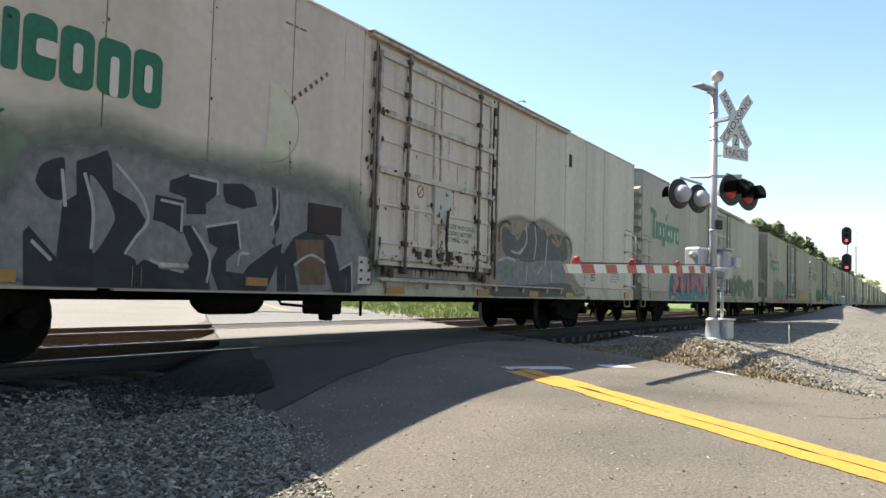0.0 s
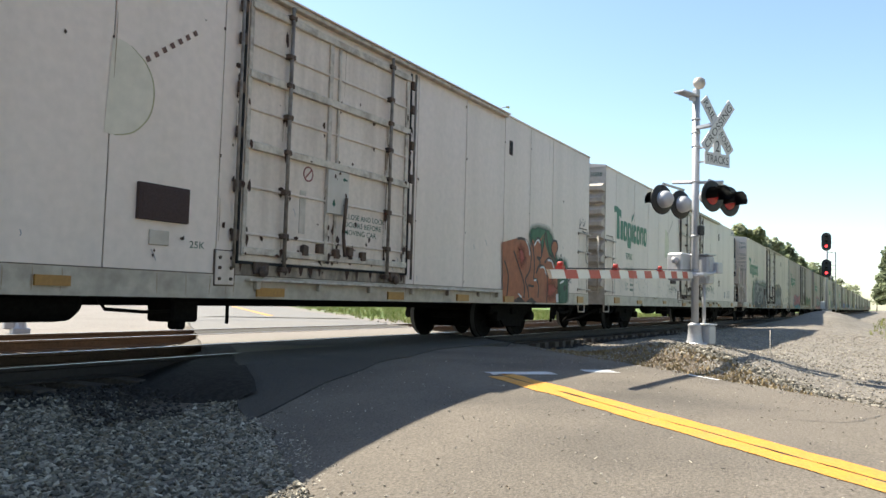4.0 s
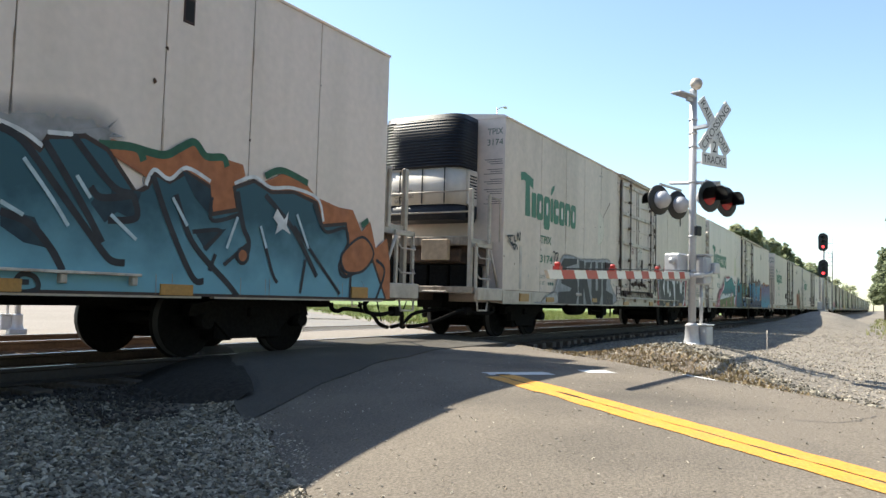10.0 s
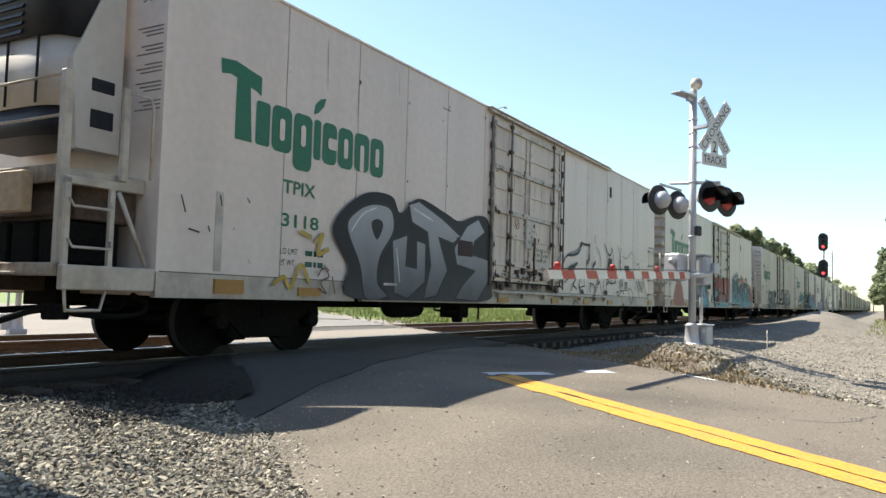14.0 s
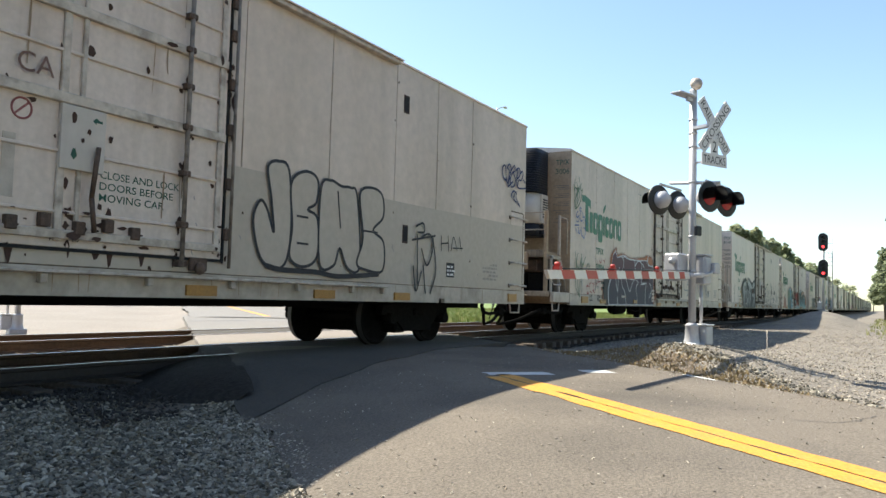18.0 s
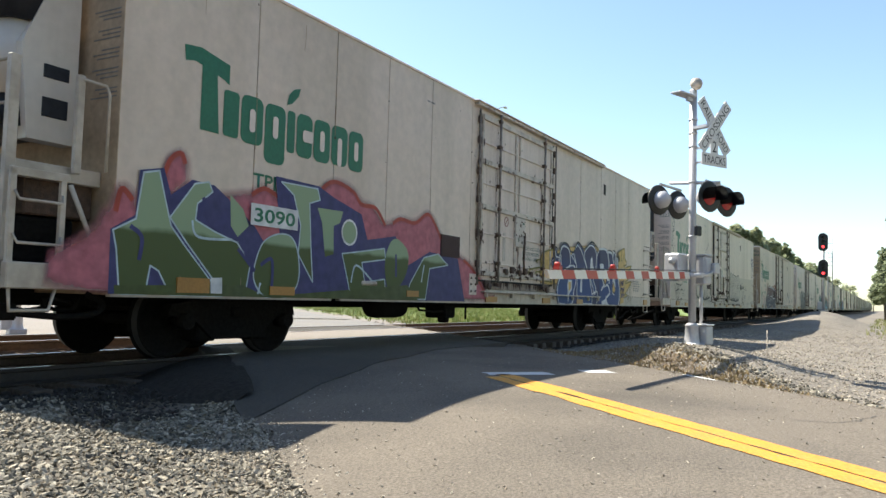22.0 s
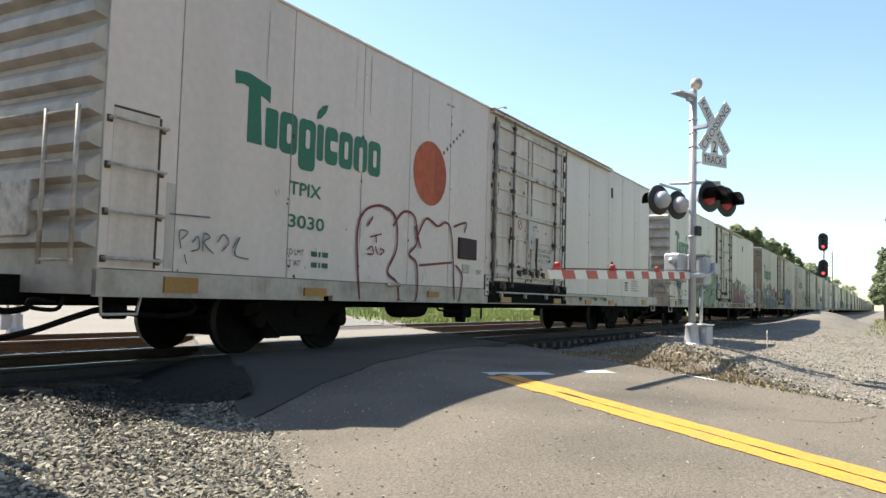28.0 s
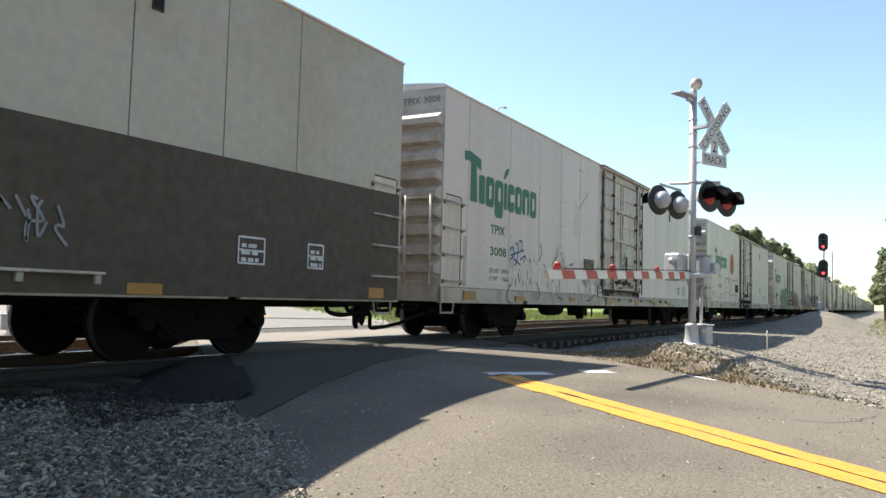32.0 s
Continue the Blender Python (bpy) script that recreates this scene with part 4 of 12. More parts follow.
def coupler(car, u0, sgn, reach):
    def u_of(d):
        return u0 + sgn * d
    bm = bmesh.new()
    a, b = sorted((u_of(-0.6), u_of(reach - 0.22)))
    box(bm, a, b, -0.09, 0.09, 0.78, 0.95, 0.02)
    a, b = sorted((u_of(reach - 0.24), u_of(reach + 0.06)))
    box(bm, a, b, -0.2, 0.2, 0.74, 1.0, 0.04)
    c = part("coupler", bm, M_RUST, car, "rusty steel coupler")
    bm = bmesh.new()
    pts = [(0.02, 0.70), (0.05, 0.6), (0.25, 0.56), (0.5, 0.6), (reach * 0.55 + 0.25, 0.52), (reach * 0.85, 0.32), (reach + 0.02, 0.25)]
    pts = [(d, z) for d, z in sorted(pts)]
    line = smooth_line([Vector((u_of(d), -0.55 + 0.3 * min(1, d / reach), z)) for d, z in pts], False, 4)
    pipe(bm, line, 0.036)
    part("air_hose", bm, M_BLACK, c, "black rubber air hose")
    bm = bmesh.new()
    line = smooth_line([Vector(p) for p in ((u_of(0.03), -1.1, 0.72), (u_of(0.1), -1.1, 0.6), (u_of(0.32), -1.0, 0.62), (u_of(0.3), -1.0, 0.7), (u_of(0.08), -1.05, 0.66))], False, 5)
    pipe(bm, line, 0.022)
    part("cut_lever", bm, M_BLACK, c)
    if not LITE[0]:
        far = reach - 0.7
        bm = bmesh.new()
        line = smooth_line([Vector(p) for p in ((u_of(far - 1.35), -1.25, 0.76), (u_of(far - 1.5), -1.3, 0.68), (u_of(far - 1.43), -1.32, 0.57), (u_of(far - 1.1), -1.3, 0.53), (u_of(far - 0.7), -1.25, 0.56), (u_of(far - 0.35), -1.2, 0.6), (u_of(far - 0.1), -1.1, 0.52), (u_of(far + 0.2), -0.9, 0.38), (u_of(far + 0.5), -0.7, 0.29), (u_of(reach + 0.01), -0.62, 0.27))], False, 5)
        pipe(bm, line, 0.034)
        part("train_line_hose", bm, M_BLACK, c, "black hose looped between the cars")
        part("hose_clamp", boxes(tuple(sorted((u_of(far - 0.62), u_of(far - 0.38)))) + (-1.28, -1.14, 0.5, 0.66), bevel=0.02), M_BLACK, c)
        part("hanger", tubes(((u_of(reach * 0.8), -0.3, 0.74), (u_of(reach * 0.9), -0.27, 0.36)), r=0.012), M_BLACK, c)


def door_notice(d, plate, y, arrow):
    bm = bmesh.new()
    lathe(bm, [(0.085, 0.0), (0.085, -0.004), (0.105, -0.004), (0.105, 0.0)], (1.36, y, 2.44), "y", 20)
    box(bm, 1.35, 1.37, y - 0.004, y, 2.35, 2.53)
    bmesh.ops.rotate(bm, cent=(1.36, y, 2.44), matrix=Matrix.Rotation(0.8, 3, "Y"), verts=bm.verts[-8:])
    part("warning_mark", bm, ink("faded_red", (0.28, 0.09, 0.085)), d, "small faded red warning ring")
    for k, (u, z, dn) in enumerate(((1.86, 2.1, True), (2.1, 2.46, False))):
        bm = bmesh.new()
        bm.faces.new([bm.verts.new((a, y - 0.0625, b)) for a, b in arrow(u, z, 0.62, dn)])
        bmesh.ops.triangulate(bm, faces=bm.faces[:])
        part("arrow", bm, M_LETTER, plate)
    for k, s in enumerate(("CLOSE AND LOCK", "DOORS BEFORE", "MOVING CAR")):
        lettering(d, "lettering", s, 2.2, 2.0 - 0.115 * k - 0.08, (1.0, 0.92, 0.8)[k], 0.078, M_LETTER, "stencilled green notice", fat=0.006, place=lambda u, z: (u, y - 0.003, z))


def plug_door(car):
    d = part("door", boxes((0.12, 3.86, -HALF - 0.02, -HALF + 0.03, 1.2, 4.52), bevel=0.006), M_DOOR, car, "sliding plug door with rusty locking bars")
    y = -HALF - 0.02

    def flat(name, u0, u1, z0, z1, t, m=M_DOOR, bev=0.008):
        return part(name, boxes((u0, u1, y - t, y + 0.002, z0, z1), bevel=bev), m, d)
    # thick and thin stiffeners
    for z, h, t in ((4.34, 0.1, 0.05), (3.46, 0.1, 0.055), (2.58, 0.1, 0.055), (1.28, 0.09, 0.045)):
        flat("stiffener", 0.16, 3.82, z, z + h, t, M_BAR)
    for z in (3.07, 2.1, 3.88, 1.52):
        flat("stiffener", 0.2, 3.78, z, z + 0.035, 0.025)
    for u, w in ((0.14, 0.07), (3.72, 0.08), (1.72, 0.08), (1.93, 0.05)):
        flat("stiffener", u, u + w, 1.26, 4.44, 0.03, M_BAR)
    # locking rods with their brackets
    for u in (0.86, 3.22):
        r = part("locking_rod", tubes(((u, y - 0.075, 1.08), (u, y - 0.075, 4.56)), r=0.026, n=8), M_RODS, d)
        for z in (1.12, 1.55, 2.12, 2.64, 3.1, 3.52, 3.9, 4.42) if not LITE[0] else ():
            part("bracket", boxes((u - 0.06, u + 0.06, y - 0.1, y, z - 0.035, z + 0.035), bevel=0.012), M_RUST, r)
    for z in (1.5, 2.1, 2.75, 3.3, 3.9, 4.3) if not LITE[0] else ():
        for u in (0.03, 3.92):
            flat("hinge_block", u - 0.05, u + 0.05, z - 0.07, z + 0.07, 0.05, M_RUST)
    for u in (0.0, 3.95):
        part("edge_rod", tubes(((u, y - 0.05, 1.1), (u, y - 0.05, 4.5)), r=0.02), M_RODS, d)
    for k, u in enumerate((1.3, 1.62, 1.98, 2.3, 2.62) if not LITE[0] else ()):
        flat("lever_bracket", u - 0.06, u + 0.05, 1.33 + 0.05 * (k % 2), 1.46 + 0.05 * (k % 2), 0.07, M_RUST)
    plate = part("lock_plate", boxes((1.72, 2.2, y - 0.06, y - 0.03, 1.95, 2.57), bevel=0.006), M_UNIT, d, "white lock plate with green arrows")

    def arrow(u, z, s, down):
        ring = [(-0.02, 0.09), (0.02, 0.09), (0.02, -0.02), (0.055, -0.02), (0, -0.09), (-0.055, -0.02), (-0.02, -0.02)]
        return [(u + (a if down else b) * s, z + (b if down else -a) * s) for a, b in ring]
    part("lock_handle", tubes(((2.1, y - 0.1, 2.2), (2.05, y - 0.1, 1.7)), ((2.05, y - 0.1, 1.7), (2.1, y - 0.1, 1.36)), r=0.025), M_RUST, d, "rusty locking handle")
    if not LITE[0]:
        door_notice(d, plate, y, arrow)
    flat("gauge_strip", 1.2, 1.32, 1.62, 2.2, 0.006, M_END, 0.001)
    part("door_seal", boxes((0.085, 0.115, y - 0.012, y + 0.03, 1.19, 4.5), (3.865, 3.895, y - 0.012, y + 0.03, 1.19, 4.5), (0.085, 3.895, y - 0.012, y + 0.03, 1.165, 1.198)), M_DARK, d, "black rubber door seal")
    # bolted plate at the foot of the jamb
    j = part("jamb_plate", boxes((-0.24, 0.06, -HALF - 0.03, -HALF - 0.002, 0.9, 1.3), bevel=0.006), M_DOOR, car, "bolted steel plate at the foot of the door jamb")
    part("plate_edge", boxes((-0.255, 0.075, -HALF - 0.022, -HALF - 0.001, 0.886, 1.312)), M_RUST, j)
    for u in (-0.18, 0.0) if not LITE[0] else ():
        for z in (0.97, 1.1, 1.22):
            part("bolt", tubes(((u, -HALF - 0.045, z), (u, -HALF - 0.028, z)), r=0.022, n=7), M_RUST, j)
    # the rails that the door slides on
    t = part("door_track", boxes((-0.15, 7.5, -HALF - 0.1, -HALF + 0.004, 4.555, 4.615), bevel=0.01), M_BAR, car, "worn upper door rail")
    part("rail_cover", boxes((-0.2, 7.55, -HALF - 0.13, -HALF - 0.0, 4.618, 4.64), bevel=0.005), M_PAINT, t)
    t = part("door_track", boxes((0.25, 7.3, -HALF - 0.11, -HALF - 0.018, 0.955, 0.985), bevel=0.006), M_BAR, car, "lower door rail")
    for u in (0.4, 1.6, 2.8, 4.0, 5.2, 6.4, 7.2) if not LITE[0] else ():
        part("rail_bracket", boxes((u, u + 0.07, -HALF - 0.085, -HALF - 0.018, 0.86, 0.953), bevel=0.008), M_SILL, t)
    for u in (0.5, 3.5) if not LITE[0] else ():
        bm = bmesh.new()
        lathe(bm, [(0.0, -0.02), (0.07, -0.02), (0.075, 0.0), (0.07, 0.02), (0.0, 0.02)], (u, -HALF - 0.08, 1.08), "y", 12)
        box(bm, u - 0.13, u + 0.13, -HALF - 0.06, -HALF - 0.021, 1.05, 1.2, 0.01)
        part("roller", bm, M_RUST, t)
    return d


def refrigerator_car(kind, sleek=False, tint=None, end_mat=None):
    """kind 'U': unit at the trailing end; 'P': ribbed plain wall there and the unit at the other end."""
    car = thing("refrigerator_car", "white refrigerator railway car with a plug door", "railway car", "cars of the train")
    uL, uR = (-8.0, 12.75) if kind == "U" else (-8.85, 11.9)
    e = 0.02
    # carcass behind the panels, roof, sill
    part("body", boxes((uL + 0.04, uR - 0.04, -HALF + e, HALF, SILL_Z + 0.12, EAVE - 0.02)), M_RUST, car, "insulated body")
    bm = bmesh.new()
    prof = [(-HALF - 0.02, EAVE), (-HALF - 0.025, EAVE + 0.03), (-HALF + 0.02, EAVE + 0.06), (-1.2, EAVE + 0.1), (-0.6, EAVE + 0.16), (0, EAVE + 0.18), (0.6, EAVE + 0.16), (1.2, EAVE + 0.1), (HALF, EAVE + 0.06), (HALF + 0.02, EAVE + 0.0)]
    a = [bm.verts.new((uL - 0.01, y, z)) for y, z in prof]
    b = [bm.verts.new((uR + 0.01, y, z)) for y, z in prof]
    for k in range(len(prof) - 1):
        bm.faces.new((a[k], a[k + 1], b[k + 1], b[k]))
    bm.faces.new(a[::-1]), bm.faces.new(b), bm.faces.new((a[0], b[0], b[-1], a[-1]))
    bmesh.ops.triangulate(bm, faces=[f for f in bm.faces if len(f.verts) > 4])
    bmesh.ops.recalc_face_normals(bm, faces=bm.faces[:])
    part("roof", bm, M_PAINT, car, "low arched white roof")
    cuts = [uL] + [s for s in SEAMS if uL + 0.3 < s < uR - 0.3] + [uR]
    for k, (p, q) in enumerate(zip(cuts, cuts[1:])):
        if p == -0.22:
            # round the door: above, below and the jambs
            for r in ((p, 0.08), (3.9, q)):
                part("side_panel", boxes((r[0] + 0.005, r[1] - 0.005, -HALF, -HALF + 0.03, FLOOR_Z, EAVE), bevel=0.002), M_PAINT, car)
            part("door_header", boxes((0.085, 3.895, -HALF, -HALF + 0.03, 4.53, EAVE)), M_PAINT, car)
            part("door_sill", boxes((0.085, 3.895, -HALF, -HALF + 0.03, FLOOR_Z, 1.19)), M_SILLRUST, car, "rust-streaked sill under the door")
            continue
        part("side_panel", boxes((p + 0.008, q - 0.008, -HALF, -HALF + 0.03, FLOOR_Z, EAVE), bevel=0.002), M_PAINT, car)
    # side sill with its notches over the trucks
    tl, tr = uL + 4.1, uR - 4.0
    bm = boxes((uL, tl - 0.5, -HALF - 0.016, -HALF + 0.06, SILL_Z, FLOOR_Z - 0.01), (tl - 0.3, tr + 0.3, -HALF - 0.016, -HALF + 0.06, SILL_Z, FLOOR_Z - 0.01),
               (tr + 0.5, uR, -HALF - 0.016, -HALF + 0.06, SILL_Z, FLOOR_Z - 0.01), (tl - 0.5, tl - 0.3, -HALF - 0.014, -HALF + 0.06, SILL_Z + 0.07, FLOOR_Z - 0.012),
               (tr + 0.3, tr + 0.5, -HALF - 0.014, -HALF + 0.06, SILL_Z + 0.07, FLOOR_Z - 0.012))
    part("side_sill", bm, M_SILL, car, "white side sill streaked with grime")
    part("side_sill", boxes((uL, uR, HALF - 0.06, HALF + 0.016, SILL_Z, FLOOR_Z - 0.01)), M_SILL, car)
    part("centre_sill", boxes((uL - 0.3, uR + 0.3, -0.3, 0.3, 0.62, 0.95), (uL + 0.1, uR - 0.1, -1.5, 1.5, 0.84, 0.88)), M_BLACK, car, "black steel underframe")
    for u, w, z, h in ((uL + 0.82, 0.47, 0.8, 0.17), (-5.69, 0.47, 0.8, 0.11), (-2.44, 0.36, 0.83, 0.1), (0.45, 0.5, 0.77, 0.11), (3.36, 0.45, 0.77, 0.12), (5.6, 0.45, 0.77, 0.12), (7.6, 0.45, 0.77, 0.12), (uR - 0.85, 0.4, 0.79, 0.16)):
        part("reflector", boxes((u, u + w, -HALF - 0.044, -HALF - 0.01, z, z + h)), M_ORANGE, car, "faded orange reflector strip")
    # ends
    for u0, sgn, plain in ((uL, -1, kind == "P"), (uR, 1, kind == "U")):
        a, b = sorted((u0, u0 - sgn * 0.05))
        em = end_mat or (M_WOODY if tint else M_END if plain else M_PAINT)
        end = part("end_wall", boxes((a, b, -HALF + 0.001, HALF - 0.001, SILL_Z + 0.02, EAVE + 0.02)), em, car, "steel end wall")
        if plain:
            for k in range(9):
                z = 1.2 + 0.335 * k
                bm = bmesh.new()
                a, b, w = u0, u0 + sgn * 0.13, 1.53 if sgn < 0 else 1.2
                vs = [bm.verts.new(p) for p in ((a, -w, z + 0.03), (b, 0.05 - w, z + 0.08), (b, 0.05 - w, z + 0.19), (a, -w, z + 0.31), (a, 1.53, z + 0.03), (b, 1.48, z + 0.08), (b, 1.48, z + 0.19), (a, 1.53, z + 0.31))]
                for q in ((0, 4, 5, 1), (1, 5, 6, 2), (2, 6, 7, 3), (0, 1, 2, 3), (4, 7, 6, 5)):
                    bm.faces.new([vs[i] for i in q])
                bmesh.ops.recalc_face_normals(bm, faces=bm.faces[:])
                part("end_rib", bm, em, end)
            # ladder and platform bits on the end wall
            x = u0 + sgn * 0.2
            bm = tubes(((x, -1.42, 1.05), (x, -1.42, 2.65)), ((x, -0.9, 1.05), (x, -0.9, 2.65)), r=0.025)
            lad = part("end_ladder", bm, M_BAR, car)
            for k in range(4):
                part("rung", tubes(((x, -1.45, 1.1 + 0.5 * k), (x, -0.87, 1.1 + 0.5 * k)), r=0.016), M_BAR, lad)
            part("end_rail", tubes(((x, -0.9, 2.62), (x, 1.3, 2.62)), r=0.02), M_BAR, lad)
            a, b = sorted((u0, u0 + sgn * 0.16))
            part("brake_box", boxes((a, b, -0.62, -0.1, 1.35, 1.95), bevel=0.015), M_BAR, lad)
            if sgn < 0:
                ladder(car, u0 + 0.12, u0 + 0.68, 1.07, 2.62, 4)
            else:
                ladder(car, u0 - 0.72, u0 - 0.12, 1.07, 2.62, 4)
            coupler(car, u0, sgn, 0.7)
            bm = bmesh.new()
            pipe(bm, [(u0 - sgn * 0.1, -1.5, 0.8), (u0 - sgn * 0.12, -1.5, 0.56), (u0 - sgn * 0.55, -1.5, 0.56), (u0 - sgn * 0.6, -1.5, 0.8)], 0.018)
            part("step", bm, M_SILL, car)
        else:
            platform(car, u0, sgn, sleek, tint)
            coupler(car, u0, sgn, 2.1)
    # corner plates beside the ladder, vents, sight panel
    if LITE[0]:
        plug_door(car)
        for u in (uL + (3.7 if kind == "P" else TRUCK_IN), uR - (3.6 if kind == "U" else TRUCK_IN)):
            truck(car, u)
        return car
    part("wear_plate", boxes((uL + 0.82, uL + 0.94, -HALF - 0.006, -HALF + 0.001, 1.06, 2.0)), M_END, car)
    for u, z in ((7.74, 3.84), (7.8, 1.7)):
        v = part("vent", boxes((u + 0.02, u + 0.18, -HALF - 0.012, -HALF + 0.002, z, z + 0.3), bevel=0.004), M_MESH, car)
        part("vent_opening", boxes((u + 0.04, u + 0.16, -HALF - 0.014, -HALF - 0.011, z + 0.03, z + 0.27)), M_DARK, v)
    s = part("sight_panel", boxes((-1.36, -0.68, -HALF - 0.046, -HALF + 0.002, 1.56, 1.95), bevel=0.005), M_MESH, car, "dark mesh sight panel")
    part("mesh_screen", boxes((-1.31, -0.73, -HALF - 0.049, -HALF - 0.045, 1.61, 1.9)), M_MESH, s)
    part("card_holder", boxes((-1.18, -0.92, -HALF - 0.02, -HALF + 0.002, 1.3, 1.46), bevel=0.005), M_END, car)
    part("jack_pad", boxes((-3.7, -3.3, -HALF - 0.05, -HALF - 0.014, 0.98, 1.05), bevel=0.02), M_BAR, car)
    plug_door(car)
    for u in (uL + (3.7 if kind == "P" else TRUCK_IN), uR - (3.6 if kind == "U" else TRUCK_IN)):
        truck(car, u)
    # gear under the floor
    bm = bmesh.new()
    lathe(bm, [(0.0, -0.55), (0.12, -0.52), (0.19, -0.42), (0.2, -0.3), (0.2, 0.3), (0.19, 0.42), (0.12, 0.52), (0.0, 0.55)], (-2.1, -0.95, 0.66), "x", 16)
    part("air_tank", bm, M_BLACK, car, "black air reservoir")
    bm = boxes((-0.55, -0.15, -1.25, -0.8, 0.45, 0.74), (-0.42, -0.28, -1.2, -1.0, 0.36, 0.5), bevel=0.03)
    part("brake_valve", bm, M_BLACK, car)
    bm = bmesh.new()
    pipe(bm, [(-1.5, -1.2, 0.72), (-1.4, -1.2, 0.6), (-0.9, -1.2, 0.57), (-0.5, -1.2, 0.58)], 0.02)
    part("brake_pipe", bm, M_BLACK, car)
    part("release_rod", tubes(((0.35, -1.2, 0.75), (0.35, -1.2, 0.42)), r=0.022), M_BLACK, car)
    part("pipe_run", tubes(((tl + 1.2, -1.3, 0.73), (tr - 1.2, -1.3, 0.73)), r=0.02), M_BLACK, car)
    return car


def marks(car, number, u, k=1.0, un=None, patch=True):
    logo(car, u, 2.68, k)
    un = u + 1.16 * k if un is None else un
    lettering(car, "lettering", "TPIX", un, 2.14, 0.67, 0.18, M_GREEN, "green stencilled reporting mark", fat=0.018, lift=0.003)
    lettering(car, "lettering", number, un, 1.7, 0.76, 0.18, M_GREEN, "green stencilled car number", fat=0.018, lift=0.003)
    if number == "3008":
        lettering(car, "lettering", "LD LMT   189700", un, 1.36, 0.9, 0.085, M_LETTER, "small stencilled load limit", lift=0.003)
        lettering(car, "lettering", "LT WT      96300", un, 1.2, 0.9, 0.085, M_LETTER, "small stencilled light weight", lift=0.003)
    else:
        lettering(car, "lettering", "LD LMT", un, 1.34, 0.34, 0.08, M_LETTER, "small stencilled load limit", lift=0.003)
        lettering(car, "lettering", "LT WT", un, 1.19, 0.28, 0.08, M_LETTER, "small stencilled light weight", lift=0.003)
        for z in (1.34, 1.19):
            bars(car, "lettering_bar", un + 0.5, z, 0.36, 0.13, 1, M_LETTER, seed=int(number))


# order from the head of the train: kind, number, sleek unit, tint, place of the mark
S_ROWS = [9.13, 20.5, 31.79, 42.92, 53.79, 64.35, 74.66, 84.81, 94.89, 104.96, 114.98, 124.91, 134.68, 144.25, 153.63, 162.86, 171.96, 180.97, 189.86, 198.61,
          207.2, 215.61, 223.88, 232.04, 240.14, 248.22, 256.24, 264.2, 272.05, 279.79, 287.43, 295.0, 302.55]
OFFSETS = [0, -24.09, -47.07, -70.15, -92.57, -116.84, -139.94, -163.54, -187.12, -210.74, -234.53, -258.23, -281.84, -304.84]
NEAR_PAINTS = (M_PAINT, M_SILL, M_DOOR, M_END)
proto = {"U": refrigerator_car("U"), "S": refrigerator_car("U", sleek=True), "W": refrigerator_car("U", tint=M_WOODY), "P": refrigerator_car("P")}
LITE[0] = True
M_PAINT, M_SILL, M_DOOR, M_END = M_PAINT_FAR, M_SILL_FAR, M_DOOR_FAR, M_END_FAR
proto["u"], proto["p"] = refrigerator_car("U"), refrigerator_car("P")
M_PAINT, M_SILL, M_DOOR, M_END = NEAR_PAINTS
used = set()
CARS = []


def car_of(kind, offset):
    ob = proto[kind] if kind not in used else copy_thing(proto[kind], Matrix())
    used.add(kind)
    CARS.append((ob, offset))
    return ob


KINDS = "UPUPUPSWUSPPPU"
ROLL = [car_of(k, o) for k, o in zip(KINDS, OFFSETS)]
AHEAD = []
o = 0.0
for k, gap in zip("puppupuuppupup", (22.45, 22.99, 23.6, 23.6, 22.99, 24.1, 22.5, 23.6, 23.0, 23.6, 22.99, 24.1, 22.99, 24.1)):
    o += gap
    AHEAD.append(car_of(k, o))
car_of("p", OFFSETS[-1] - 24.0)


def repaint(car, m):
    """Gives one car's side panels a tone of their own."""
    for ob in car.children:
        if ob.name.split(".")[0] in ("side_panel", "door_header"):
            ob.material_slots[0].link = "OBJECT"
            ob.material_slots[0].material = m


for i, m in ((0, M_PAINT_WARM), (4, M_PAINT_WARM), (7, M_PAINT_WARM), (8, M_PAINT_WARM), (9, M_PAINT_WARM), (13, M_PAINT_DUST)):
    repaint(ROLL[i], m)
for ob in ROLL[9].children:
    if ob.name.startswith("end_wall") and ob.data.vertices[0].co.x < 0:
        ob.material_slots[0].link = "OBJECT"
        ob.material_slots[0].material = M_WOODY
for i in (1, 2, 4, 6, 7, 9, 11, 12):
    repaint(AHEAD[i], M_PAINT_TAN if i % 3 else M_PAINT_WARM)


